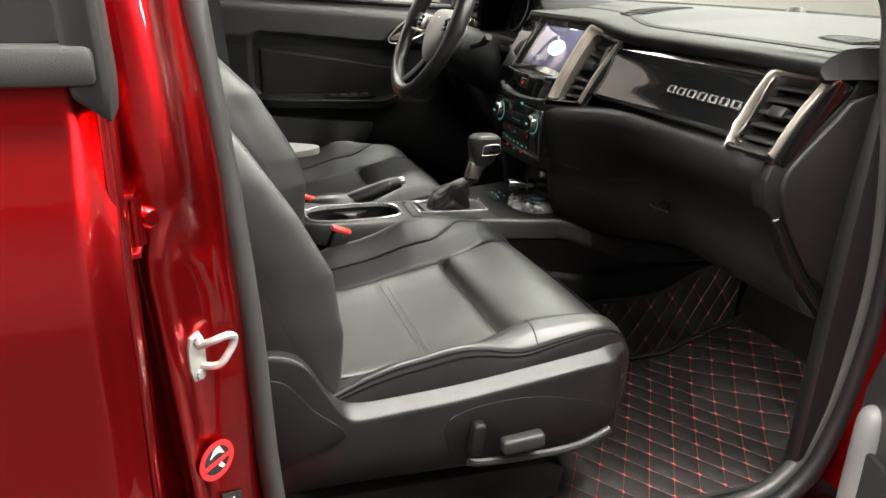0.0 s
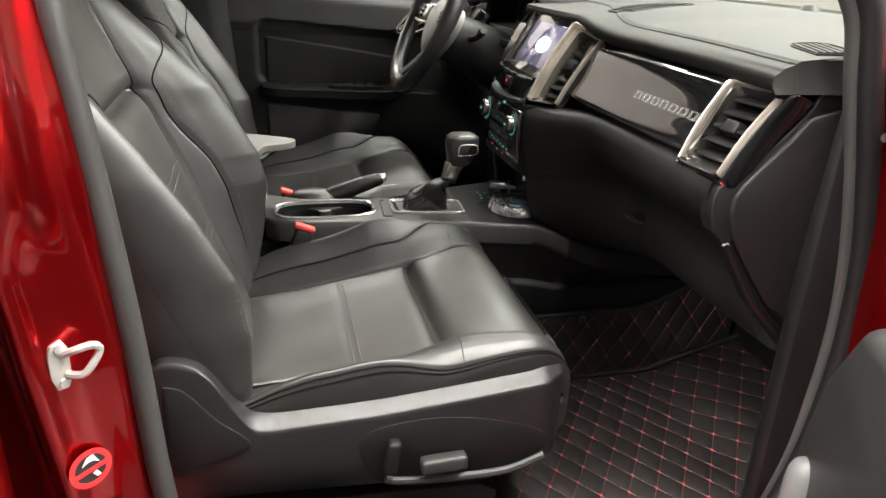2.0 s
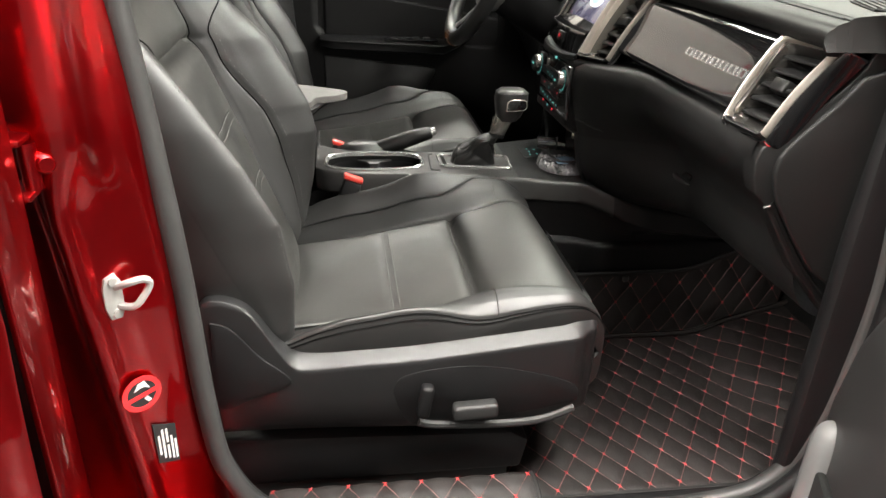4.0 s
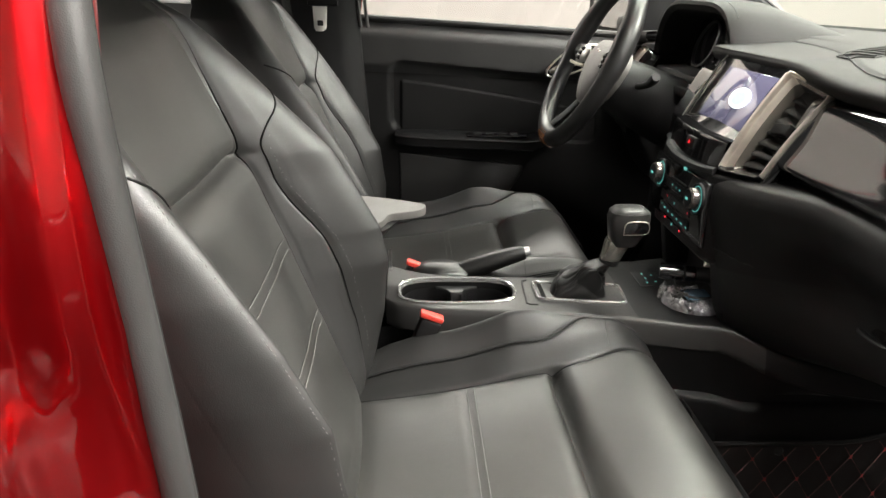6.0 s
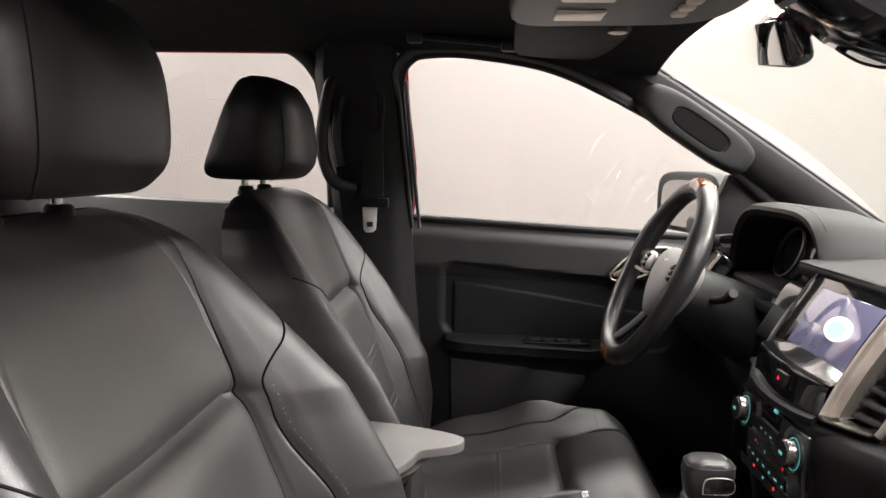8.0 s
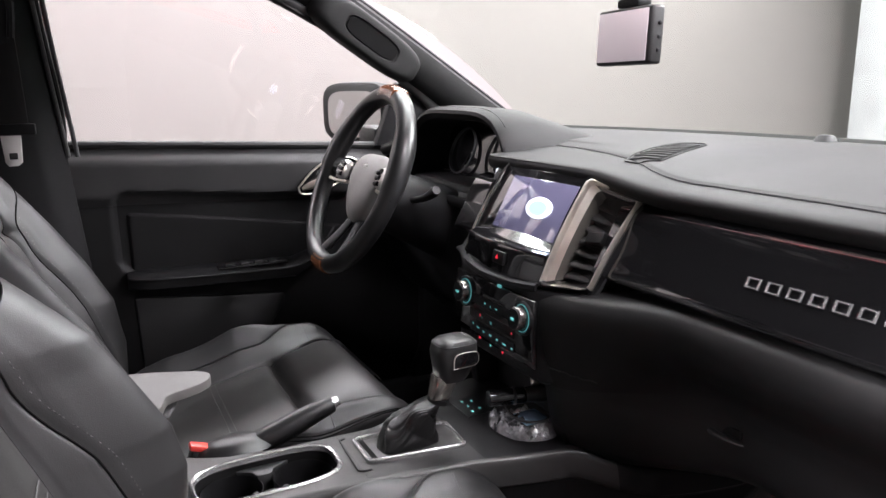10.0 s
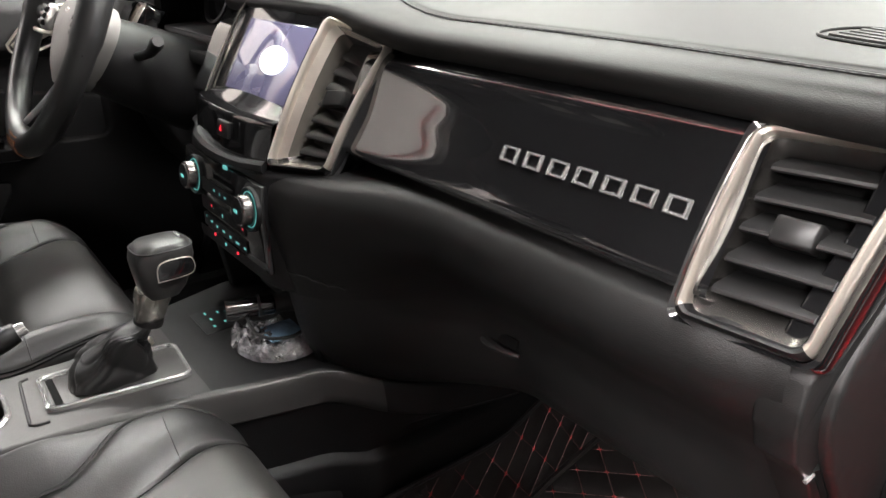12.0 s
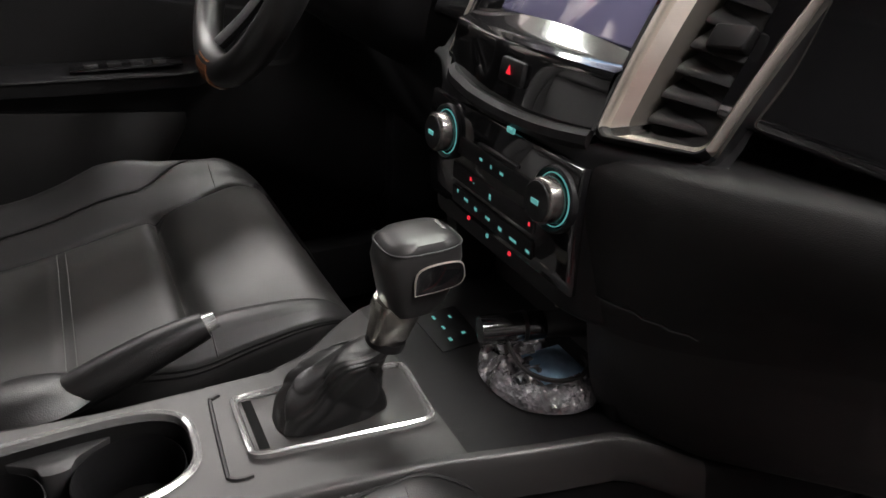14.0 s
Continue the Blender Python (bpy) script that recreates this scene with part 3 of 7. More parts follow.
striker = thing("door_striker", (0.003, -0.748, 1.0), "galvanised steel door striker loop bolted to the pillar", "door striker")
part("plate", on_face(prism([(-0.014, -0.042), (0.006, -0.05), (0.016, -0.03), (0.016, 0.028), (0.008, 0.046), (-0.012, 0.046), (-0.02, 0.02), (-0.02, -0.02)], "z", -0.002, 0.007, 0.002), (0.0, -0.750, 1.003), 0.58), STEEL, striker)
part("loop", tube(spline([(0.000, -0.748, 1.012), (0.016, -0.756, 1.021), (0.033, -0.752, 1.024), (0.039, -0.748, 1.018), (0.034, -0.750, 1.006), (0.021, -0.754, 0.992), (0.000, -0.748, 0.992)], 26), 0.0042, 8), STEEL, striker)
for dz in (-0.034, 0.034):
    part("bolt", on_face(disc((0, dz, 0.006), (0, 0, 1), 0.010, 0.009, 0.005, 8), (0.0, -0.750, 1.003), 0.58), STEEL, striker)
sign_ = thing("warning_sticker", (0.0, -0.74, 0.87), "round red prohibition sticker with black centre and white shape", "sticker")
sc = Vector((0.008, -0.742, 0.868))
ring_bm = on_face(turned([(0.024, 0.0), (0.032, 0.0), (0.032, 0.0015), (0.024, 0.0015)], (0, 0, 1), (0, 0, 0.004), 40, hollow=True), sc)
part("ring", ring_bm, STICKER_RED, sign_)
part("centre", on_face(disc((0, 0, 0.003), (0, 0, 1), 0.026, 0.026, 0.0015, 32), sc), STICKER_BLACK, sign_)
part("bar", on_face(box(0, 0.002, 0.006, 0.052, 0.007, 0.001, 0, pose(0, 0, 0, 0, 0, -8)), sc), STICKER_RED, sign_)
part("white_shape", on_face(prism([(-0.012, -0.008), (-0.004, -0.02), (0.006, -0.022), (0.014, -0.006), (0.005, -0.012), (-0.003, -0.012)], "z", 0.0045, 0.0058), sc), WHITE, sign_)
part("white_shape", on_face(prism([(0.002, 0.01), (0.008, 0.018), (0.014, 0.016), (0.008, 0.007)], "z", 0.0045, 0.0058), sc), WHITE, sign_)
plate_ = thing("data_sticker", (0.02, -0.72, 0.78), "black data sticker with white printed bars", "sticker")
pc = Vector((0.021, -0.724, 0.778))
part("backing", on_face(prism([(-0.018, -0.048), (0.02, -0.03), (0.02, 0.05), (-0.016, 0.036)], "z", 0.002, 0.0035), pc), STICKER_BLACK, plate_)
for k, (a, b, c) in enumerate([(-0.011, 0.02, -0.02), (-0.004, 0.03, -0.03), (0.003, 0.034, 0.006), (0.003, 0.0, -0.028), (0.010, 0.038, -0.01), (0.016, 0.04, 0.0)]):
    part("print_bar", on_face(box(a, (b + c) / 2, 0.0042, 0.0035, b - c, 0.0008, 0), pc), WHITE, plate_)

# open front door beside the camera
front_door = thing("front_door", (0.98, -0.86, 0.4), "open front door with charcoal inner trim panel", "car door")
OPEN = Matrix.Translation((0.965, -0.845, 0)) @ pose(0, 0, 0, 0, 0, 64)


def at_door(bm):
    bmesh.ops.transform(bm, matrix=OPEN, verts=bm.verts)
    return bm


part("door_skin", at_door(prism([(-1.02, 0.42), (-0.02, 0.42), (-0.005, 0.9), (-0.02, 1.30), (-1.02, 1.30)], "y", -0.09, -0.06, 0.01)), RED, front_door, "red painted outer skin")
part("inner_shell", at_door(prism([(-1.0, 0.45), (-0.03, 0.47), (-0.015, 0.9), (-0.03, 1.29), (-1.0, 1.29)], "y", -0.062, 0.0, 0.015)), RED, front_door)
part("trim_panel", at_door(prism([(-0.95, 0.50), (-0.15, 0.50), (-0.07, 0.60), (-0.055, 0.95), (-0.06, 1.28), (-0.95, 1.28)], "y", -0.005, 0.06, 0.018, segments=3)), PLASTIC_LIGHT, front_door, "charcoal plastic inner trim")
part("map_pocket", at_door(prism([(-0.90, 0.50), (-0.12, 0.50), (-0.085, 0.60), (-0.08, 0.90), (-0.11, 1.0), (-0.17, 1.09), (-0.90, 1.12)], "y", 0.05, 0.132, 0.022, segments=4)), PLASTIC_LIGHT, front_door, "charcoal map pocket")
part("speaker_trim", at_door(prism([(-0.40, 0.52), (-0.14, 0.52), (-0.115, 0.60), (-0.115, 0.84), (-0.40, 0.86)], "y", 0.13, 0.142, 0.005)), TRIM, front_door, "grey pocket insert")
part("weather_strip", at_door(tube(spline([(-0.95, 0.0, 0.47), (-0.12, 0.0, 0.48), (-0.035, 0.0, 0.62), (-0.02, 0.0, 0.95), (-0.03, 0.0, 1.28)], 30), 0.012, 8)), BLACK_RUBBER, front_door)
part("pocket_edge", tube(spline([(0.783, -0.915, 0.46), (0.783, -0.913, 0.70), (0.785, -0.910, 0.82), (0.789, -0.907, 0.872), (0.798, -0.905, 0.892)], 20), [0.020] * 15 + [0.0195, 0.018, 0.015, 0.011, 0.005], 14), PALE_TRIM, front_door, "pale grey pocket edge")
part("check_strap", box(0.985, -0.82, 0.95, 0.012, 0.08, 0.03, 0.003), BLACK_RUBBER, front_door)


# ---- seats ----
SEAT_Y = -0.37
CUSH = [(0.085, 0.83), (0.12, 0.802), (0.2, 0.806), (0.32, 0.820), (0.42, 0.838), (0.46, 0.848), (0.52, 0.866), (0.565, 0.876), (0.598, 0.873), (0.622, 0.858), (0.635, 0.832), (0.633, 0.798), (0.61, 0.772)]
# bolster section: share of the way from the insert to the side, height
BOL = [(0.0, 0.012), (0.15, 0.016), (0.35, 0.025), (0.50, 0.034), (0.65, 0.047), (0.78, 0.057), (0.87, 0.0605), (0.925, 0.0585), (0.952, 0.053), (0.972, 0.044), (0.988, 0.026), (0.992, 0.0), (0.985, -0.03), (0.94, -0.05)]
# height of the bolster along the seat
BOL_RISE = [(0.10, 0.35), (0.17, 0.66), (0.21, 0.92), (0.256, 1.08), (0.32, 1.13), (0.396, 1.04), (0.44, 0.86), (0.487, 0.60), (0.53, 0.42), (0.578, 0.26), (0.62, 0.12), (0.65, 0.05)]
SIDE = 0.249
# rounder section towards the front of the cushion, and its height
BOL_FRONT = [(0.0, 0.0), (0.12, 0.012), (0.25, 0.024), (0.38, 0.0305), (0.50, 0.032), (0.62, 0.0305), (0.74, 0.027), (0.84, 0.022), (0.91, 0.018), (0.96, 0.013), (0.985, 0.007), (1.0, 0.0)]
FRONT_RISE = [(0.36, 1.9), (0.42, 1.7), (0.48, 1.4), (0.52, 1.12), (0.55, 0.95), (0.575, 0.8), (0.595, 0.6), (0.615, 0.32), (0.635, 0.1)]


def groove(d, depth, width):
    return -depth * math.exp(-(d / width) ** 2)


def insert_half(x):
    return 0.152 + 0.012 * sstep(0.2, 0.46, x) + 0.045 * sstep(0.47, 0.64, x)


def cushion_point(cp, col, side):
    """col: ("in", share of the insert's half width) or ("out", share, height)."""
    x, z = cp
    w = insert_half(x)
    taper = 1 - 0.07 * sstep(0.56, 0.64, x) - 0.03 * (1 - sstep(0.1, 0.25, x))
    d = 0.0
    if col[0] == "in":
        a, dz = w * col[1], 0.014 * col[1] ** 4 * (1 - 0.9 * sstep(0.47, 0.58, x))
        d += (groove(x - 0.46, 0.011, 0.016) + groove(x - 0.46, 0.013, 0.006)) * (1 - 0.5 * sstep(0.92, 1.0, col[1]))
        d += (groove(x - 0.3265, 0.0022, 0.0022) + groove(x - 0.3375, 0.0022, 0.0022) + groove(x - 0.152, 0.004, 0.003)) * (1 - sstep(0.95, 1.0, col[1]))
        d += 0.007 * math.cos(col[1] * math.pi / 2) * sstep(0.12, 0.2, x) * (1 - sstep(0.60, 0.63, x))
        d += 0.0012 * noise.noise(Vector((x * 13, a * 13 * side, 2.0)))
    else:
        a, dz = w + (SIDE - w) * col[1], col[2]
        if dz > 0:
            front = sstep(0.34, 0.48, x) if side < 0 else 0.0
            if side > 0:
                dz *= 1 + 0.55 * sstep(0.30, 0.46, x) * (1 - sstep(0.56, 0.63, x))
            dz = (1 - front) * dz * lerp_table(BOL_RISE, x) + front * lerp_table(BOL_FRONT, min(1.0, col[1])) * lerp_table(FRONT_RISE, max(0.36, x))
        d += 0.5 * (groove(x - 0.46, 0.011, 0.016) + groove(x - 0.46, 0.013, 0.006)) * (1 - sstep(0.0, 0.06, col[1])) if dz > 0 else 0.0
        z = min(z, 0.872) if dz <= 0 else z
        seam = 0.50 + 0.44 * sstep(0.44, 0.545, x)
        if col[2] > 0.03 or col[1] < 0.5:
            d += (groove((col[1] - seam) * (SIDE - w), 0.0035, 0.002) + groove((col[1] - seam) * (SIDE - w), 0.0015, 0.008)) * sstep(0.10, 0.14, x) * (1 - sstep(0.54, 0.575, x) if side > 0 else 1 - sstep(0.34, 0.46, x))
        if dz > 0:
            d += groove((col[1] - 0.952) * (SIDE - w), 0.0022, 0.0022) * sstep(0.12, 0.17, x)
        d += 0.001 * noise.noise(Vector((x * 15, a * 15 * side, 7.0)))
    d += (groove(a - w, 0.004, 0.0025) + groove(a - w, 0.004, 0.010)) * (1 - sstep(0.60, 0.64, x))
    return Vector((x, SEAT_Y + side * a * taper, z + dz + d))


def region_split(rows, keyer):
    """Sorts the quads of a grid into bmeshes by region."""
    out = {}
    for i in range(len(rows) - 1):
        for j in range(len(rows[0]) - 1):
            key = keyer(i, j)
            bm, seen = out.setdefault(key, (bmesh.new(), {}))
            vs = []
            for a, b in ((i, j), (i + 1, j), (i + 1, j + 1), (i, j + 1)):
                if (a, b) not in seen:
                    seen[(a, b)] = bm.verts.new(rows[a][b])
                vs.append(seen[(a, b)])
            if len(set(v.index if v.index >= 0 else id(v) for v in vs)) == 4:
                bm.faces.new(vs)
    return {k: v[0] for k, v in out.items()}


def build_seat(inboard):
    """inboard: forward reach of the bolster next to the console, height by height."""
    seat = thing("front_seat", (0.3, SEAT_Y, 0.565), "black leather front seat with grey stitching and power base", "car seat", group="front seats")
    cp = [(p.x, p.y) for p in spline([(*q, 0) for q in CUSH], 170)]
    ins = [("in", t) for t in list(np.linspace(0, 0.86, 20)) + list(np.linspace(0.88, 1.0, 9))]
    outs = [("out", p.x, p.y) for p in spline([(*q, 0) for q in BOL], 78)]
    half = ins + outs[1:]
    lat = [(c, -1) for c in half[::-1]] + [(c, 1) for c in half[1:]]
    rows = [[cushion_point(c, l[0], l[1]) for l in lat] for c in cp]

    def key(i, j):
        x = (cp[i][0] + cp[i + 1][0]) / 2
        if lat[j][0][0] == "in" and lat[j + 1][0][0] == "in":
            return "seat_insert" if x < 0.46 and i < 120 else "thigh_panel"
        return "bolster_near" if lat[j][1] < 0 else "bolster_far"
    meshes = region_split(rows, key)
    cushion = part("cushion", meshes["seat_insert"], LEATHER_WORN, seat, "worn black leather cushion insert")
    part("thigh_panel", meshes["thigh_panel"], LEATHER_WORN, cushion)
    part("bolster", meshes["bolster_near"], LEATHER, cushion)
    part("bolster", meshes["bolster_far"], LEATHER, cushion)
    part("cushion_base", prism([(0.1, 0.70), (0.60, 0.70), (0.615, 0.80), (0.60, 0.82), (0.12, 0.79)], "y", SEAT_Y - 0.225, SEAT_Y + 0.225, 0.02), BLACK_RUBBER, cushion)
    # seams on the cushion
    for side in (-1, 1):
        line = [cushion_point((x, lerp_table(CUSH[1:9], x)), ("out", 0.925, 0.0585), side) + Vector((0, 0, 0.0008)) for x in np.linspace(0.16, 0.52, 60)]
        if side > 0:
            tagged(part("stitching", dashes(line, 0.0004, 0.003, 0.003), THREAD, cushion, "grey thread"), kind="stuff")
    for k in (0.3265, 0.3375):
        line = [cushion_point((k, lerp_table(CUSH[1:9], k)), ("in", abs(s)), 1 if s > 0 else -1) + Vector((0, 0, 0.0008)) for s in np.linspace(-0.94, 0.94, 40)]
        tagged(part("stitching", tube([p + Vector((0, 0, 0.0012)) for p in line], 0.0006, 5), THREAD, cushion, "grey thread"), kind="stuff")
    # dark seam lines round the insert and on the bolsters
    for side in (-1, 1):
        line = [cushion_point(c, ("in", 1.0), side) + Vector((0, 0, 0.0004)) for c in cp[22:140:2]]
        part("seam", tube(line, 0.0015, 5), WELL, cushion)
        line = []
        for c in cp[24:122:2]:
            sh = 0.50 + 0.44 * sstep(0.44, 0.545, c[0])
            hgt = lerp_table(BOL[:10], sh)
            line.append(cushion_point(c, ("out", sh, hgt), side) + Vector((0, 0, 0.0006)))
        if side > 0:
            part("seam", tube([p + Vector((0, 0, 0.0028)) for p in line], 0.0018, 5), BLACK_RUBBER, cushion)
        xs = 0.553 if side > 0 else 0.468
        cross = [cushion_point((xs, lerp_table(CUSH[1:9], xs)), ("out", sh, lerp_table(BOL[:10], sh)), side) + Vector((0, 0, 0.0004)) for sh in np.linspace(0.03, 0.92, 16)]
        part("seam", tube(cross, 0.0009, 5), BLACK_RUBBER, cushion)
    back_seam = [cushion_point((0.152, lerp_table(CUSH[1:9], 0.152)), ("in", abs(q)), 1 if q > 0 else -1) + Vector((0, 0, 0.0004)) for q in np.linspace(-0.98, 0.98, 30)]
    part("seam", tube(back_seam, 0.0014, 5), WELL, cushion)
    # piping along the outer lower edge
    for side in (-1, 1):
        for sh in (0.938, 0.962):
            line = [cushion_point((x, z), ("out", sh, lerp_table(BOL[:11], sh)), side) + Vector((0, side * 0.0006, 0.0004)) for x, z in cp[18:136:2]]
            part("seam", tube(line, 0.0012, 5), WELL, cushion)

    # backrest
    front = [(0.80, 0.170), (0.84, 0.158), (0.90, 0.132), (0.96, 0.105), (1.05, 0.068), (1.13, 0.035), (1.19, 0.010), (1.26, -0.022), (1.33, -0.052), (1.36, -0.067), (1.383, -0.088), (1.394, -0.105), (1.400, -0.122)]
    width = [(0.80, 0.225), (0.86, 0.242), (0.95, 0.252), (1.05, 0.258), (1.15, 0.258), (1.23, 0.252), (1.30, 0.240), (1.34, 0.224), (1.37, 0.198), (1.388, 0.168), (1.400, 0.12)]
    bol = [(0.80, 0.0), (0.86, 0.03), (0.93, 0.064), (1.02, 0.088), (1.10, 0.08), (1.18, 0.062), (1.26, 0.042), (1.34, 0.018), (1.40, 0.0)]
    thick = [(0.80, 0.10), (0.9, 0.12), (1.1, 0.13), (1.28, 0.115), (1.34, 0.095), (1.373, 0.075), (1.388, 0.05), (1.400, 0.012)]
    prof = [(0.0, 0.0), (0.2, 0.0), (0.4, 0.01), (0.57, 0.045), (0.645, 0.09), (0.67, 0.17), (0.71, 0.33), (0.745, 0.48), (0.77, 0.58), (0.83, 0.83), (0.885, 0.98), (0.93, 1.0), (0.97, 0.78), (0.998, 0.28), (1.0, -0.25)]
    zs = [0.80 + 0.56 * k / 180 for k in range(181)] + [1.365, 1.37, 1.375, 1.38, 1.385, 1.389, 1.393, 1.396, 1.399, 1.400]
    pf = [(p.x, p.y) for p in spline([(*q, 0) for q in prof], 170)]
    backs = [(1.0, 0.35), (0.98, 0.65), (0.93, 0.88), (0.8, 0.97), (0.5, 1.0), (0.0, 1.0)]

    def half_in(z):
        return 0.160 + 0.008 * sstep(0.85, 1.19, z) - 0.012 * sstep(1.35, 1.40, z)

    def outer_seam(z, side):
        return 0.192 + 0.06 * sstep(1.19, 1.29, z) - (0.013 * sstep(1.04, 1.16, z) if side > 0 else 0.0)

    def back_point(z, a, f, side):
        w = lerp_table(width, z)
        s = a * w
        x = lerp_table(front, z) + f * (lerp_table(inboard if side > 0 else bol, z) if f >= 0 else 0.02)
        d = 0.0
        hi = half_in(z)
        if f > -0.2:
            if s < hi + 0.02:
                d += (groove(z - 1.185, 0.011, 0.018) + groove(z - 1.185, 0.012, 0.006)) * (1 - sstep(hi - 0.015, hi + 0.015, s))
                for zz in (1.060, 1.070, 0.955, 0.965):
                    d += groove(z - zz, 0.0007, 0.0022) * (1 - sstep(hi - 0.01, hi, s))
                d += 0.008 * math.cos(min(1, s / hi) * math.pi / 2) * (1 - sstep(1.32, 1.39, z))
                d += 0.0015 * noise.noise(Vector((z * 12, s * 12 * side, 5.0)))
            d += (groove(s - hi, 0.004, 0.0025) + groove(s - hi, 0.004, 0.012)) * (1 - sstep(1.37, 1.40, z))
            outer = outer_seam(z, side)
            d += (groove(s - outer, 0.005, 0.0024) + groove(s - outer, 0.002, 0.008)) * (1 - sstep(1.10, 1.19, z))
        return Vector((x + d, SEAT_Y + side * s, z))

    rows = []
    for z in zs:
        row = []
        for a, f in backs[::-1]:
            row.append(Vector((lerp_table(front, z) - lerp_table(thick, z) * f, SEAT_Y - a * lerp_table(width, z), z)))
        for a, f in pf[::-1]:
            row.append(back_point(z, a, f, -1))
        for a, f in pf[1:]:
            row.append(back_point(z, a, f, 1))
        for a, f in backs:
            row.append(Vector((lerp_table(front, z) - lerp_table(thick, z) * f, SEAT_Y + a * lerp_table(width, z), z)))
        rows.append(row)
    nb, npf = len(backs), len(pf)
    col = [None] * nb + [(-1, a) for a, f in pf[::-1]] + [(1, a) for a, f in pf[1:]] + [None] * nb

    def bkey(i, j):
        c, c2 = col[j], col[j + 1]
        if c is None or c2 is None:
            return "back_shell"
        z = zs[i]
        s = (c[1] + c2[1]) / 2 * lerp_table(width, z)
        if s < half_in(z):
            return "back_insert" if z < 1.185 else "shoulder_panel"
        return "near" if c[0] < 0 else "far"
    meshes = region_split(rows, bkey)
    backrest = part("backrest", meshes["back_insert"], LEATHER_WORN, seat, "black leather backrest insert")
    part("shoulder_panel", meshes["shoulder_panel"], LEATHER_WORN, backrest)
    part("bolster", meshes["near"], LEATHER, backrest)
    part("bolster", meshes["far"], LEATHER, backrest)
    part("back_shell", meshes["back_shell"], LEATHER, backrest)
    for side in (-1, 1):
        line = [back_point(z, 0.935, 0.96, side) + Vector((0.0012, side * 0.0012, 0)) for z in np.linspace(0.88, 1.26, 90)]
        if side < 0:
            tagged(part("stitching", dashes(line, 0.00035, 0.003, 0.003), THREAD, backrest, "grey thread"), kind="stuff")
        line = []
        for z in np.linspace(0.88, 1.215, 100):
            sx = (outer_seam(z, side) + 0.005) / lerp_table(width, z)
            fa = lerp_table(pf[::2], min(1.0, sx))
            line.append(back_point(z, sx, fa, side) + Vector((0.0008, 0, 0)))
        tagged(part("stitching", dashes(line, 0.0004, 0.003, 0.003), THREAD, backrest, "grey thread"), kind="stuff")
        for zs_, off in (((0.86, 1.268), 0), ((0.88, 1.375), 1)):
            line = []
            for z in np.linspace(*zs_, 80):
                sx = (half_in(z) if off else outer_seam(z, side)) / lerp_table(width, z)
                line.append(back_point(z, sx, lerp_table(pf[::2], min(1.0, sx)), side) + Vector((0.0004, 0, 0)))
            part("seam", tube(line, 0.0014, 5), WELL, backrest)
    for zz in (1.058, 1.072, 0.953, 0.967):
        line = [back_point(zz, abs(s) / lerp_table(width, zz), lerp_table(pf[::2], abs(s) / lerp_table(width, zz)), 1 if s > 0 else -1) + Vector((0.0016, 0, 0)) for s in np.linspace(-0.145, 0.145, 60)]
        tagged(part("stitching", tube(line, 0.0006, 5), THREAD, backrest, "grey thread"), kind="stuff")

    # headrest
    rings = []
    hr = [(1.418, -0.165, -0.075, 0.085), (1.421, -0.185, -0.055, 0.105), (1.431, -0.195, -0.042, 0.122), (1.453, -0.19, -0.030, 0.135), (1.498, -0.172, -0.030, 0.138), (1.548, -0.152, -0.038, 0.134), (1.578, -0.138, -0.052, 0.120), (1.595, -0.128, -0.064, 0.106), (1.603, -0.115, -0.080, 0.085)]
    hz = spline([(r[0], r[1], r[2]) for r in hr], 40)
    hw = spline([(r[3], 0, 0) for r in hr], 40)
    for p, w in zip(hz, hw):
        z, xb, xf = p
        xf += 0.010
        ring = []
        for k in range(48):
            a = k / 48 * math.tau
            c, s = math.cos(a), math.sin(a)
            e = 0.42
            ring.append(Vector(((xb + xf) / 2 + (xf - xb) / 2 * math.copysign(abs(c) ** e, c) - (0.018 * (abs(s) ** 2) if c > 0 else 0), SEAT_Y + w.x * math.copysign(abs(s) ** 0.55, s) * (1 - 0.02 * (c < 0)), z)))
        rings.append(ring)
    headrest = part("headrest", loft(rings), LEATHER, seat, "black leather headrest")
    for side in (-1, 1):
        line = []
        for p, w in list(zip(hz, hw))[2:-1]:
            line.append(Vector(((p.y + p.z + 0.01) / 2 + (p.z + 0.01 - p.y) / 2 * 0.884 - 0.0075, SEAT_Y + side * w.x * 0.80, p.x)))
        part("seam", tube(line, 0.0016, 5), LEATHER, headrest)
        part("post", tube([(-0.125, SEAT_Y + side * 0.055, 1.37), (-0.128, SEAT_Y + side * 0.055, 1.438)], 0.006, 12), CHROME_BRIGHT, headrest, "chrome post")
        part("post_collar", disc((-0.124, SEAT_Y + side * 0.055, 1.390), (0, 0, 1), 0.017, 0.014, 0.017, 16, bevel=0.003), CONSOLE, headrest, "grey post collar")

    # side valance on the door side
    top = [(0.055, 0.875), (0.06, 0.915), (0.075, 0.929), (0.098, 0.927), (0.118, 0.917), (0.134, 0.897), (0.154, 0.86), (0.175, 0.828), (0.195, 0.818), (0.25, 0.820), (0.35, 0.825), (0.46, 0.836), (0.55, 0.846), (0.606, 0.852)]
    yo = SEAT_Y - 0.272
    tp = [(p.x, p.y) for p in spline([(*q, 0) for q in top], 60)]
    rows = []
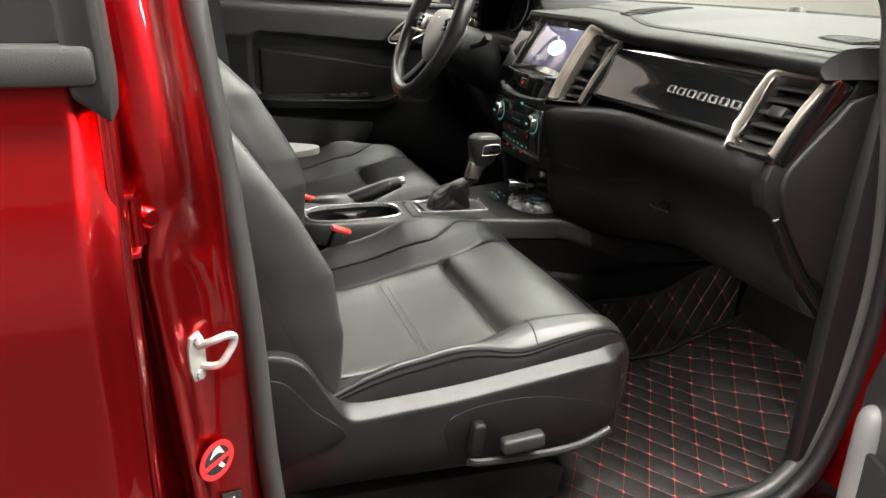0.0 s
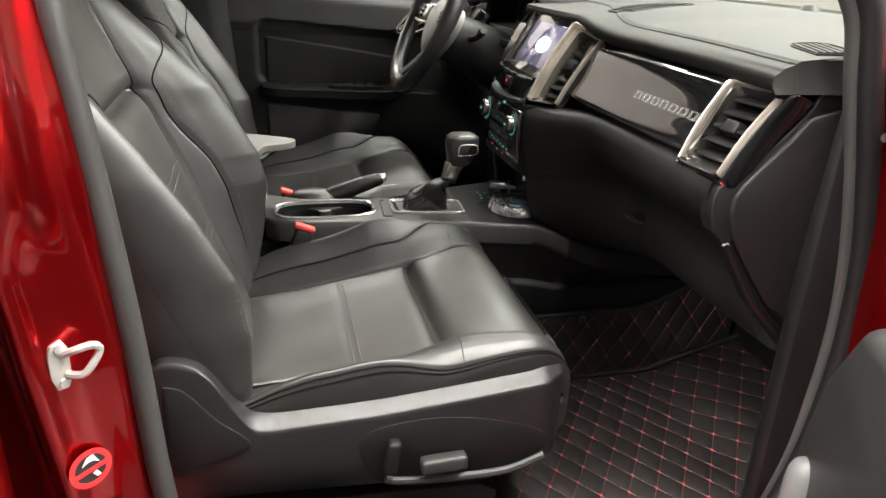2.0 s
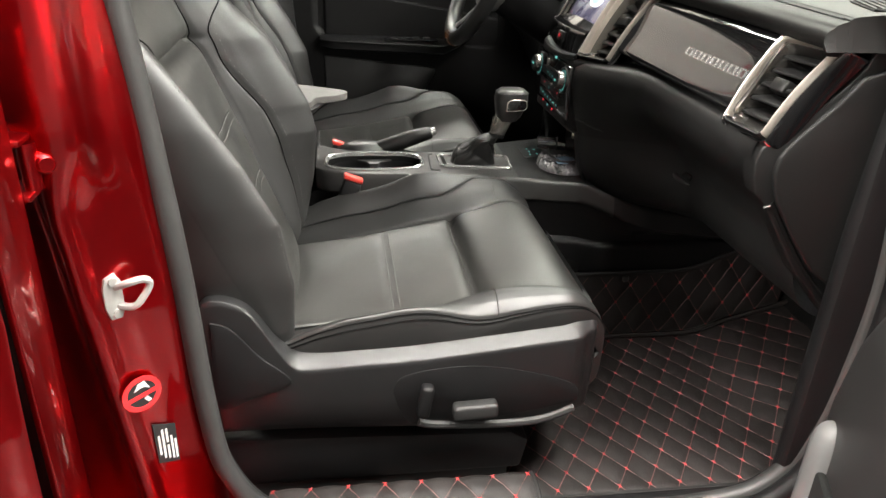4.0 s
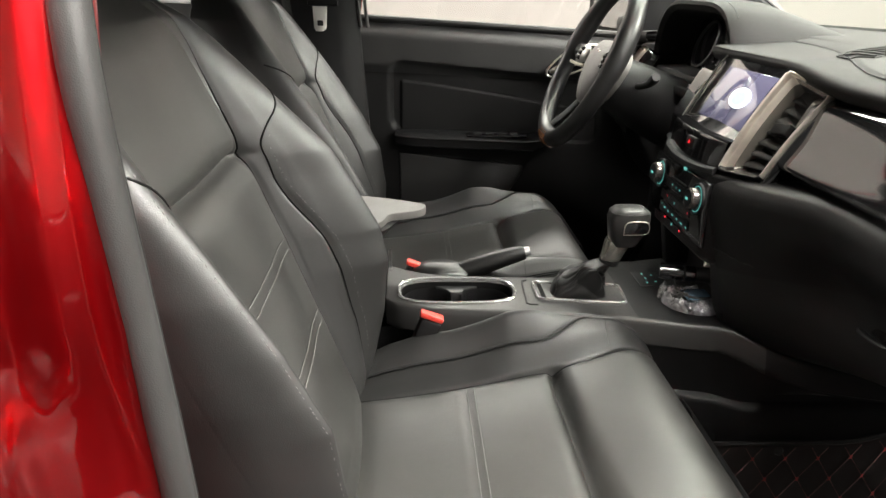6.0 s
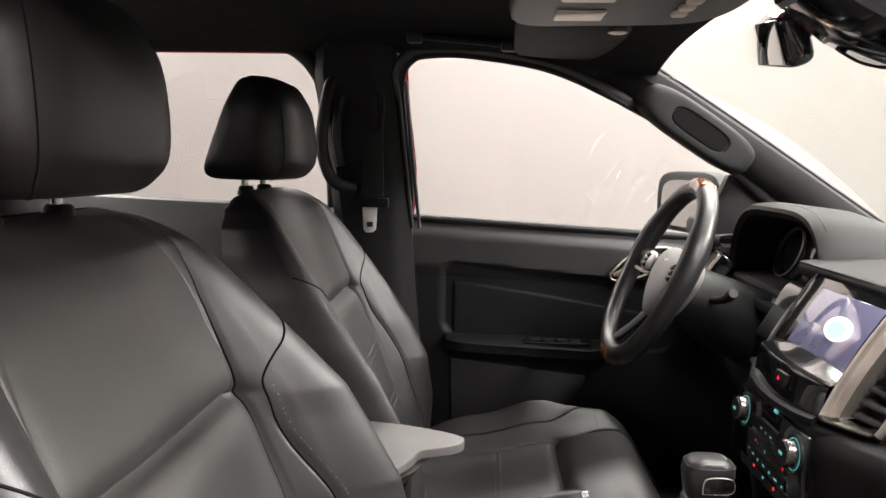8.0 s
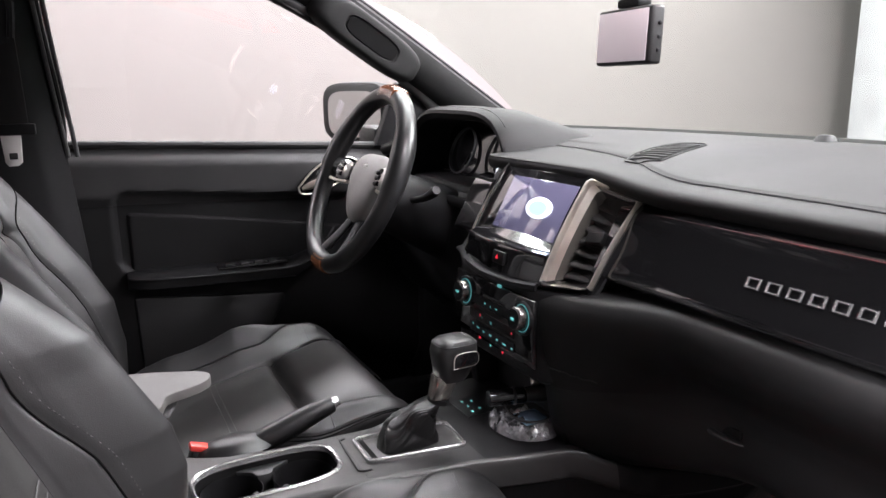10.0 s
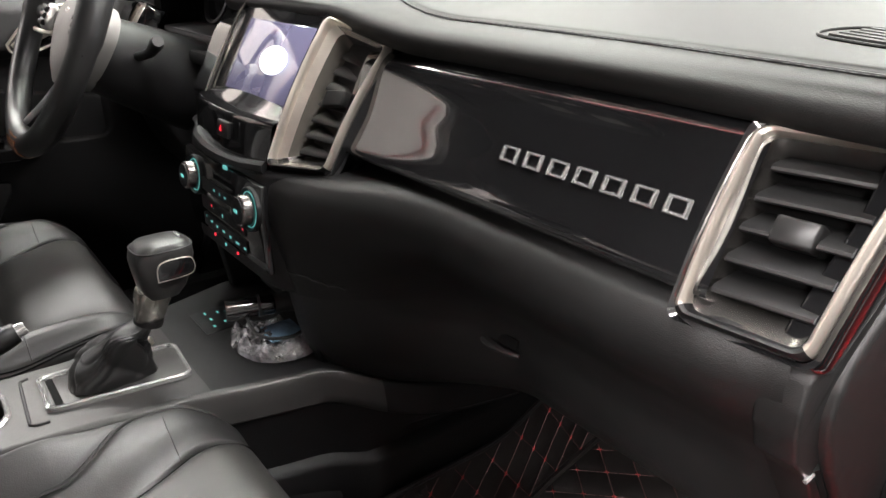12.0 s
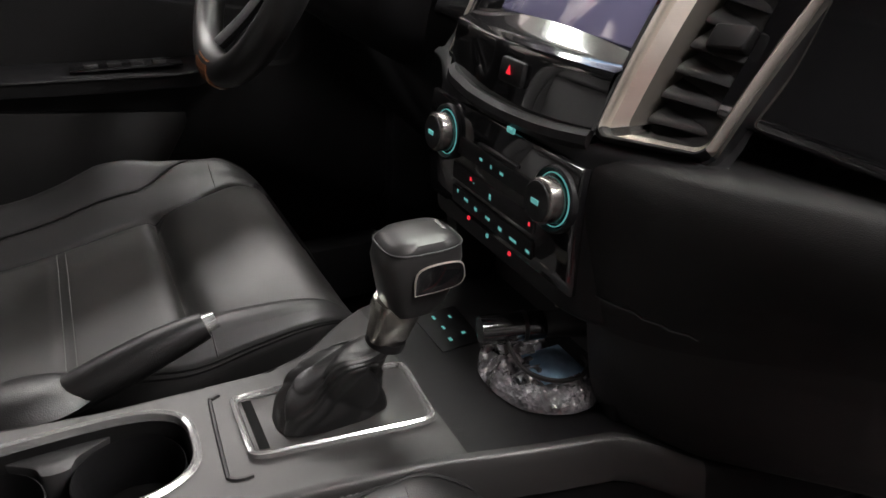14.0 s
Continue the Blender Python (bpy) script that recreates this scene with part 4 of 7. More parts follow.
    for x, z in tp:
        led = sstep(0.15, 0.20, x)
        inn = 0.004 + 0.026 * led
        rise = 0.015 * led
        low = 0.712 - 0.014 * sstep(0.1, 0.5, x) + 0.006 * sstep(0.5, 0.58, x)
        y2 = yo + 0.02 * sstep(0.57, 0.61, x) ** 2
        rows.append([Vector((x, y2 + inn + 0.045, z + rise - 0.004)), Vector((x, y2 + inn + 0.006, z + rise)), Vector((x, y2 + inn, z + rise - 0.002)), Vector((x, y2 + 0.003, z)), Vector((x, y2 + 0.0005, z - 0.003)), Vector((x, y2, z - 0.008)),
                     Vector((x, y2 - 0.001, 0.5 * z + 0.5 * low)), Vector((x, y2 + 0.002, low + 0.014)), Vector((x, y2 + 0.010, low)), Vector((x, y2 + 0.05, low - 0.004))])
    end = rows[-1]
    for k in range(1, 7):
        a = k / 6 * math.pi / 2
        rows.append([Vector((v.x + 0.018 * math.sin(a), v.y + 0.04 * (1 - math.cos(a)) + (0.22 if k == 6 else 0), v.z)) for v in end])
    valance = part("side_valance", sheet(rows), SEAT_PLASTIC, seat, "charcoal plastic seat base cover")
    wing = [(0.075, 0.90), (0.10, 0.89), (0.135, 0.845), (0.175, 0.80), (0.12, 0.776), (0.075, 0.768)]
    part("wing_panel", prism(smoothed_outline(wing, 30), "y", yo - 0.0035, yo + 0.004, 0.002), PLASTIC, valance)
    # switch recess and switches
    rec = [(0.315, 0.775), (0.33, 0.80), (0.40, 0.812), (0.48, 0.805), (0.575, 0.775), (0.59, 0.745), (0.56, 0.735), (0.44, 0.716), (0.36, 0.712), (0.33, 0.73)]
    part("switch_panel", prism(smoothed_outline(rec, 48), "y", yo - 0.0016, yo + 0.006, 0.0006), PLASTIC, valance, "black switch panel")
    lip = spline([(0.352, 0, 0.722), (0.375, 0, 0.716), (0.45, 0, 0.711), (0.53, 0, 0.713), (0.585, 0, 0.732)], 24)
    part("lower_lip", tube([p + Vector((0, yo - 0.006, 0)) for p in lip], 0.006, 8), PLASTIC_LIGHT, valance)
    part("recline_switch", box(0.360, yo - 0.013, 0.765, 0.019, 0.02, 0.052, 0.006, pose(0, 0, 0, 0, 8, 0), segments=3), PLASTIC, valance)
    part("slide_switch", box(0.433, yo - 0.014, 0.745, 0.066, 0.022, 0.024, 0.006, pose(0, 0, 0, 0, -3, 0), segments=3), PLASTIC_LIGHT, valance, "charcoal slide switch")
    part("front_cover", box(0.600, SEAT_Y, 0.755, 0.03, 0.44, 0.08, 0.012), BLACK_RUBBER, seat)
    part("inner_valance", prism([(0.06, 0.70), (0.60, 0.70), (0.61, 0.80), (0.19, 0.79), (0.08, 0.82)], "y", SEAT_Y + 0.235, SEAT_Y + 0.255, 0.008), PLASTIC, seat)
    for side in (-1, 1):
        part("rail_cover", prism([(0.03, 0.60), (0.52, 0.60), (0.53, 0.655), (0.50, 0.672), (0.03, 0.692)], "y", SEAT_Y + side * 0.235 - 0.02, SEAT_Y + side * 0.235 + 0.02, 0.008), PLASTIC, seat)
        part("rail_foot", box(0.30, SEAT_Y + side * 0.235, 0.585, 0.4, 0.03, 0.09, 0.004), BLACK_RUBBER, seat)
    part("base_frame", box(0.32, SEAT_Y, 0.69, 0.46, 0.42, 0.05, 0.01), BLACK_RUBBER, seat)
    return seat


seat = build_seat([(0.80, 0.0), (0.86, 0.038), (0.93, 0.082), (1.01, 0.122), (1.06, 0.130), (1.13, 0.119), (1.18, 0.110), (1.275, 0.060), (1.33, 0.032), (1.375, 0.010), (1.40, 0.0)])
driver_seat = build_seat([(0.80, 0.0), (0.86, 0.03), (0.93, 0.064), (1.02, 0.088), (1.10, 0.08), (1.18, 0.062), (1.26, 0.042), (1.34, 0.018), (1.40, 0.0)])
driver_seat.matrix_world = pose(0.3, 0.37, 0.565)
tagged(driver_seat, "black leather driver seat behind the steering wheel", "car seat")
for ob in list(driver_seat.children):
    if ob.name.startswith("headrest"):
        ob.location.x -= 0.025
    if ob.name.startswith(("side_valance", "inner_valance")):
        ob.scale = (1, -1, 1)


# ---- dashboard ----
dash = thing("dashboard", (0.95, 0, 1.0), "black dashboard with gloss black panel, chrome-framed vents and stitched top", "dashboard")


def dash_top_edge(y):
    """x of the rear lip of the top pad."""
    return 0.812 + 0.004 * (y + 0.4) - 0.01 * sstep(-0.5, -0.70, y)


def seam_run(y):
    """Distance of the sewn seam from the rear lip; it swings forward round the centre hump."""
    return lerp_table([(-0.74, 0.024), (-0.57, 0.032), (-0.45, 0.040), (-0.30, 0.042), (-0.22, 0.045), (-0.17, 0.056), (-0.12, 0.074), (-0.06, 0.096), (0.0, 0.118), (0.10, 0.143), (0.20, 0.15), (0.74, 0.15)], y)


def top_pad_row(y):
    """Two runs of points: the front roll up to the seam, and the pad from the seam to the windscreen."""
    h = 0.018 * sstep(-0.27, -0.09, y) * (1 - sstep(0.62, 0.74, y))
    end = sstep(-0.69, -0.74, y)
    e = dash_top_edge(y) - 0.012 * sstep(-0.30, -0.18, y)
    far = 1.37 - 0.14 * (y / 0.70) ** 2
    z0 = 1.262 + h - 0.006 * end
    r = seam_run(y)
    roll = [(e + 0.022, z0 + 0.004), (e + 0.008, z0 + 0.005), (e + 0.002, z0 + 0.010), (e - 0.001, z0 + 0.018), (e + 0.001, z0 + 0.0245), (e + 0.008, z0 + 0.0295), (e + 0.45 * r, z0 + 0.033), (e + 0.75 * r, z0 + 0.0358), (e + r, z0 + 0.0375)]
    pad = [(e + r, z0 + 0.0375), (e + r + 0.003, z0 + 0.0403), (e + r + 0.025, z0 + 0.0440), (e + 0.2, z0 + 0.054 - h * 0.3), (e + 0.35, z0 + 0.061 - h * 0.6), (far - 0.06, 1.327), (far, 1.318), (far + 0.02, 1.27)]
    return [Vector((x, y, z)) for x, z in roll], [Vector((x, y, z)) for x, z in pad]


rolls, far_rolls, low_rolls, pads, seam = [], [], [], [], []
for y in list(np.linspace(-0.714, 0.714, 110)):
    roll, pad = top_pad_row(y)
    under_hood = 0.195 < y < 0.585
    if under_hood:
        pad = [Vector((max(v.x, 0.99), v.y, v.z)) for v in pad]
        low_rolls.append(spline([Vector((v.x + 0.03, v.y, v.z - 0.075)) for v in roll], 40))
    else:
        (rolls if y < 0.3 else far_rolls).append(spline(roll, 40))
    pads.append(spline(pad, 40))
    if -0.70 < y < 0.19:
        seam.append(roll[-1] + Vector((0, 0, 0.0006)))
for rows in (rolls, pads):
    rows.insert(0, [Vector((v.x, -0.720, v.z - 0.004)) for v in rows[0]])
    rows.insert(0, [Vector((v.x, -0.721, min(v.z, 1.262))) for v in rows[0]])
    # the front corner is drawn in over the end cap
    for row in rows[:4]:
        for v in row:
            v.y = max(v.y, -0.701 - 0.019 * sstep(0.86, 0.95, v.x) + 0.0002 * (v.y + 0.714) / 0.007)
    for v in rows[0]:
        v.y -= 0.009
        v.z = max(v.z, 1.266) if v.x < 0.95 else v.z
top_pad = part("top_pad", sheet(pads), DASH_TOP, dash, "soft grained dark grey top pad")
part("pad_roll", sheet(rolls), DASH_TOP, top_pad, "soft front roll")
part("pad_roll", sheet(far_rolls), DASH_TOP, top_pad)
part("cluster_sill", sheet(low_rolls), DOOR_BLACK, top_pad, "black sill under the instruments")
part("seam", tube(seam, 0.0014, 6), BLACK_RUBBER, top_pad, "sewn seam")
tagged(part("stitching", dashes([p + Vector((-0.0035, 0, 0.0004)) for p in seam], 0.0004, 0.004, 0.003), SEAT_PLASTIC, top_pad, "dark thread"), kind="stuff")


GLOVE = [(1.12, 0.86), (0.98, 0.872), (0.905, 0.895), (0.872, 0.935), (0.860, 0.985), (0.846, 1.022), (0.818, 1.054), (0.786, 1.080), (0.763, 1.103), (0.751, 1.128), (0.754, 1.148), (0.768, 1.160), (0.81, 1.166)]
FLANK = [(1.10, 0.84), (0.95, 0.85), (0.80, 0.868), (0.755, 0.89), (0.732, 0.93), (0.720, 0.985), (0.712, 1.03), (0.706, 1.066), (0.703, 1.098), (0.705, 1.120), (0.712, 1.132), (0.725, 1.140), (0.78, 1.145)]


def lower_row(y):
    """The lower dash: glovebox section, turning into the flank of the centre stack."""
    f = sstep(-0.36, -0.125, y)
    # drawn back where it meets the end cap
    e = 0.011 * sstep(-0.615, -0.670, y)
    return [Vector((a + (c - a) * f + e * (z_ > 1.0), y, b + (d - b) * f)) for (a, b), (c, d), z_ in zip(GLOVE, FLANK, [q[1] for q in GLOVE])]


rows = [spline(lower_row(y), 44) for y in np.linspace(-0.672, -0.118, 60)]
for r in rows:
    for v in r:
        # glovebox lid gap
        lid = -0.60 < v.y < -0.22
        if 0.985 < v.z < 1.0 and lid:
            v.x += 0.002
SPLIT = 19
lower = part("lower_pad", sheet([r[SPLIT:] for r in rows]), LOWER_PAD, dash, "soft black dash bulge above the glovebox")
glove = part("glovebox_lid", sheet([r[:SPLIT + 1] for r in rows]), LID, dash, "black grained glovebox and lower dash")
part("glovebox_latch", box(0.8585, -0.332, 0.984, 0.006, 0.055, 0.012, 0.003, pose(0, 0, 0, 0, 14, -3)), WELL, glove, "black latch recess")
part("latch_handle", tube(spline([(0.853, -0.310, 0.976), (0.850, -0.325, 0.974), (0.852, -0.345, 0.973), (0.857, -0.362, 0.973)], 12), [0.0045, 0.006, 0.006, 0.0055, 0.005, 0.005, 0.0045, 0.004, 0.004, 0.0035, 0.003, 0.002], 8), PLASTIC_LIGHT, glove, "charcoal latch handle")
crease = []
for y in np.linspace(-0.205, -0.132, 14):
    want = 1.030 - 0.10 * abs(y + 0.15)
    crease.append(min(spline(lower_row(y), 120), key=lambda v: abs(v.z - want)) + Vector((-0.0006, 0, 0)))
part("pad_crease", tube(crease, 0.0012, 5), PLASTIC_LIGHT, lower)
# end cap of the dash: an outer lip and a raised inner panel
cap = [(0.865, 1.246), (0.848, 1.222), (0.831, 1.202), (0.811, 1.179), (0.791, 1.160), (0.775, 1.151), (0.766, 1.143), (0.762, 1.125), (0.764, 1.106), (0.772, 1.083), (0.789, 1.067), (0.815, 1.028), (0.852, 0.973), (0.94, 0.880), (1.12, 0.86), (1.15, 0.92), (1.15, 1.27), (0.88, 1.285)]
CAP_IN = [(0.862, 1.236), (0.843, 1.204), (0.827, 1.184), (0.811, 1.165), (0.797, 1.148), (0.788, 1.133), (0.786, 1.113), (0.792, 1.092), (0.802, 1.070), (0.835, 1.022), (0.873, 0.973), (0.95, 0.92), (0.955, 1.04), (0.94, 1.16), (0.91, 1.25)]


def end_piece(poly, depth, bevel, sg):
    """A slab on the end of the dash; its upper part leans outwards."""
    bm = prism(poly, "y", min(sg * depth, sg * 0.655), max(sg * depth, sg * 0.655), bevel, segments=3)
    for v in bm.verts:
        v.co.y += sg * 0.017 * sstep(1.14, 1.26, v.co.z)
    return bm


for sg in (-1, 1):
    part("end_cap", end_piece(cap, 0.684, 0.003, sg), LOWER_PAD, dash, "charcoal dash end panel")
    part("end_panel", end_piece(CAP_IN, 0.692, 0.004, sg), LOWER_PAD, dash, "raised charcoal end cover")
part("end_slot", tube(spline([(0.797, -0.6835, 1.072), (0.815, -0.6835, 1.046), (0.835, -0.6835, 1.017), (0.871, -0.6835, 0.970), (0.925, -0.6835, 0.912)], 20), 0.0035, 6), WELL, dash)
part("end_slot_tip", tube([(0.788, -0.684, 1.065), (0.806, -0.684, 1.069)], 0.0016, 6), CHROME_BRIGHT, dash, "small bright clip")

# gloss panel
def gloss_row(y):
    return [Vector((x, y, z)) for x, z in [(0.785, 1.160), (0.768, 1.166), (0.763, 1.172), (0.768, 1.184), (0.780, 1.205), (0.791, 1.227), (0.799, 1.243), (0.806, 1.255), (0.813, 1.2625), (0.822, 1.267), (0.836, 1.269)]]


gloss = part("gloss_panel", sheet([spline(gloss_row(y), 30) for y in np.linspace(-0.615, -0.165, 30)]), GLOSS, dash, "piano black trim panel")
part("gloss_end", end_piece([(0.772, 1.152), (0.790, 1.180), (0.813, 1.222), (0.830, 1.262), (0.850, 1.260), (0.862, 1.244), (0.828, 1.200), (0.788, 1.160)], 0.681, 0.003, -1), GLOSS, dash, "gloss black end panel")
part("gloss_panel", sheet([spline(gloss_row(y), 24) for y in np.linspace(0.185, 0.25, 6)]), GLOSS, dash)
part("gloss_end", sheet([spline(gloss_row(y), 24) for y in np.linspace(0.675, 0.732, 8)]), GLOSS, dash)
# chrome badge reduced to seven plain raised frames
for k in range(7):
    yk = -0.4165 - 0.0263 * k
    bm = bmesh.new()
    outline = [(-0.0085, -0.0062), (0.0085, -0.0062), (0.0085, 0.0062), (-0.0085, 0.0062)]
    rings = []
    for inset, out in ((-0.0005, 0.0), (0.0, 0.0018), (0.0017, 0.0018), (0.0022, 0.0)):
        rings.append([Vector((0.7838 + 0.49 * q - 0.88 * out, yk - p, 1.2125 + 0.87 * q + 0.47 * out)) for p, q in [(math.copysign(abs(a) - inset, a), math.copysign(abs(b) - inset * 0.85, b)) for a, b in outline]])
    loft(rings, True, False, bm)
    part("badge_frame", bm, CHROME_BRIGHT, gloss, "raised chrome badge frame", smooth=False)


def vent(name, bl, br, tr, tl, parent, wide, count=5, inner=None, deep=-0.022):
    """A tall air vent on four corners: chrome frame with one broad side, dark throat, slats, control tab."""
    bl, br, tr, tl = (Vector(p) for p in (bl, br, tr, tl))
    nrm = (br - bl).cross(tl - bl).normalized()
    if nrm.x > 0:
        nrm = -nrm

    def at(s, t, out=0.0):
        return (bl.lerp(br, s)).lerp(tl.lerp(tr, s), t) + nrm * (out + 0.007 * math.sin(math.pi * t))

    def ring(il, ir, ib, it, out, r=0.10):
        # rounded outline in shares of the width and height, from the lower edge round
        pts = []
        ry = r * 0.62
        for cs_, ct, a0 in ((1 - ir - r, ib + ry, -90), (1 - ir - r, 1 - it - ry, 0), (il + r, 1 - it - ry, 90), (il + r, ib + ry, 180)):
            for k in range(7):
                q = math.radians(a0 + 15 * k)
                pts.append((cs_ + r * math.cos(q), ct + ry * math.sin(q)))
        full = []
        for (s0, t0), (s1, t1) in zip(pts, pts[1:] + pts[:1]):
            n = 6 if math.hypot(s1 - s0, t1 - t0) > 0.2 else 1
            full += [(s0 + (s1 - s0) * k / n, t0 + (t1 - t0) * k / n) for k in range(n)]
        return full, [at(s_, t_, out) for s_, t_ in full]

    def banded(specs, lead=False):
        made = [ring(*q) for q in specs]
        rows_ = [m[1] + m[1][:1] for m in made]
        st_ = made[0][0] + made[0][0][:1]
        foot = min(q[1] for q in st_) + 0.03
        lo_, hi_ = min(q[0] for q in st_), max(q[0] for q in st_)

        def key(i_, j_):
            s_, t_ = (st_[j_][0] + st_[j_ + 1][0]) / 2, (st_[j_][1] + st_[j_ + 1][1]) / 2
            if t_ < foot:
                return "low"
            return "lead" if lead and (s_ < lo_ + 0.07 if a > b else s_ > hi_ - 0.07) else "rest"
        return region_split(rows_, key)
    a, b, ib = wide
    surround = banded([(-0.10, -0.10, -0.05, -0.05, -0.03), (-0.085, -0.085, -0.042, -0.042, -0.004), (-0.05, -0.05, -0.025, -0.025, 0.003), (-0.01, -0.01, -0.005, -0.005, 0.001)])
    sur = part("vent_surround", surround["rest"], GLOSS, parent, "gloss black vent surround")
    part("surround_foot", surround["low"], GLOSS, sur)
    bead = [(0.0, 0.0, 0.0, 0.0, -0.004), (0.004, 0.004, 0.002, 0.002, 0.003), (0.018, 0.018, 0.010, 0.010, 0.0075), (0.042, 0.042, 0.022, 0.022, 0.0092), (0.066, 0.066, 0.035, 0.035, 0.0078), (0.083, 0.083, 0.045, 0.045, 0.003), (0.088, 0.088, 0.048, 0.048, -0.002)]
    if inner:
        bead = [(il * 0.7, ir * 0.7, jb * 0.7, jt * 0.7, out) for il, ir, jb, jt, out in bead]
    frame_ = banded(bead)
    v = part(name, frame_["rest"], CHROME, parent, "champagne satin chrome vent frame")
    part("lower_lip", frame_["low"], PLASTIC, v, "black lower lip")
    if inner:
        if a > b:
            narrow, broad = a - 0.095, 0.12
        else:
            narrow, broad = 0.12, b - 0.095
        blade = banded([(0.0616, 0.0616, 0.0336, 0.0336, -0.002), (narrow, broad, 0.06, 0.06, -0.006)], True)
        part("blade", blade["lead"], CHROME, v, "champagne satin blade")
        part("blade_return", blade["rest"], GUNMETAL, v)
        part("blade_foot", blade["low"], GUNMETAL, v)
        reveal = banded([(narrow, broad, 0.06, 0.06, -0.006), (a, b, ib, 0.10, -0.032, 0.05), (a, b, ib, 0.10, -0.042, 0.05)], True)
        # same champagne metal as the blade, coloured darker to stand for shade
        part("inner_wall", reveal["lead"], inner, v, "champagne inner wall with shade put in its colour")
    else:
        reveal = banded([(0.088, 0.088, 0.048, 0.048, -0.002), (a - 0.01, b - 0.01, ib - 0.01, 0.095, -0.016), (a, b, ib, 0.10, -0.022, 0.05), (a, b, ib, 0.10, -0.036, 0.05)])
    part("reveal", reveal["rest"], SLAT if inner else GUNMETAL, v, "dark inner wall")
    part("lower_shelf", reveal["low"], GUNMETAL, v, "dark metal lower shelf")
    part("throat", sheet([[at(s_, t_, -0.041 if inner else -0.036) for s_ in (0, 0.5, 1)] for t_ in np.linspace(0, 1, 6)]), WELL, v)
    mid = (a + 1 - b) / 2
    up_v = (tl - bl).normalized()
    tilt = (nrm - up_v * (0.95 if inner else 0.5)).normalized()
    for k in range(count):
        tk = ib + 0.07 + (0.80 - ib) * k / (count - 1)
        ends = [at(a - 0.005, tk, deep), at(mid, tk, deep + 0.001), at(1 - b + 0.005, tk, deep)]
        part("slat", loft([[p + tilt * q + up_v * r for q, r in [(0.017, -0.001), (0.0173, 0.001), (0.015, 0.0028), (-0.013, 0.003), (-0.013, -0.003), (0.015, -0.0028)]] for p in ends]), SLAT, v, "dark grey slat")
    c = at(mid, 0.53, -0.008)
    side_v = (br - bl).normalized()
    part("tab", loft([[c + side_v * q + up_v * r + nrm * o for q, r in [(-w_, -h_ * 0.8), (-w_ * 0.9, -h_), (w_ * 0.9, -h_), (w_, -h_ * 0.8), (w_, h_ * 0.8), (w_ * 0.9, h_), (-w_ * 0.9, h_), (-w_, h_ * 0.8)]] for o, w_, h_ in [(-0.014, 0.013, 0.0085), (0.002, 0.013, 0.0085), (0.005, 0.0125, 0.008), (0.006, 0.0115, 0.007)]]), SLAT, v, "charcoal control tab")
    return v


vent("air_vent", (0.758, -0.598, 1.154), (0.769, -0.680, 1.152), (0.836, -0.694, 1.266), (0.816, -0.602, 1.266), dash, (0.17, 0.14, 0.17))
vent("air_vent", (0.770, 0.684, 1.150), (0.758, 0.598, 1.154), (0.816, 0.602, 1.266), (0.836, 0.694, 1.266), dash, (0.14, 0.17, 0.17))
vent("air_vent", (0.714, -0.105, 1.141), (0.746, -0.182, 1.146), (0.824, -0.196, 1.272), (0.802, -0.104, 1.296), dash, (0.28, 0.14, 0.14), 7, CHAMPAGNE_SHADED, -0.027)
vent("air_vent", (0.775, 0.200, 1.146), (0.728, 0.134, 1.143), (0.815, 0.128, 1.292), (0.85, 0.206, 1.272), dash, (0.14, 0.28, 0.14), 7, CHAMPAGNE_SHADED, -0.027)
for side in (-1, 1):
    part("vent_pod", loft([[(x, side * y, z) for x, y, z in [(0.724, 0.105, 1.138), (0.754, 0.184, 1.140), (0.80, 0.205, 1.135), (0.80, 0.105, 1.13)]], [(x, side * y, z) for x, y, z in [(0.752, 0.105, 1.147), (0.784, 0.185, 1.152), (0.83, 0.205, 1.152), (0.83, 0.105, 1.15)]], [(x, side * y, z) for x, y, z in [(0.846, 0.105, 1.296), (0.862, 0.198, 1.272), (0.89, 0.21, 1.272), (0.89, 0.105, 1.296)]]]), GLOSS, dash, "gloss black vent pod")

# centre stack
rings = []
stack_prof = [(0.86, 0.965), (0.745, 0.985), (0.705, 1.0), (0.700, 1.02), (0.699, 1.09), (0.703, 1.125), (0.708, 1.138), (0.725, 1.145), (0.76, 1.16), (0.84, 1.30), (0.90, 1.30)]
stack = part("centre_fascia", sheet([spline([(x + 0.05 * sstep(0.10, 0.20, abs(y)) * (1 - sstep(1.12, 1.16, z)), y, z) for x, z in stack_prof], 40) for y in np.linspace(-0.195, 0.195, 40)]), PLASTIC, dash, "black centre stack")
# screen surround and screen
def face_slab(y0, y1, b, t, out, thick):
    (xb, zb), (xt, zt) = b, t
    n = Vector((-(zt - zb), 0, xt - xb)).normalized()
    pts = [Vector((xb, 0, zb)) + n * out, Vector((xt, 0, zt)) + n * out, Vector((xt, 0, zt)) + n * (out - thick), Vector((xb, 0, zb)) + n * (out - thick)]
    return prism([(p.x, p.z) for p in pts], "y", y0, y1, 0.002)


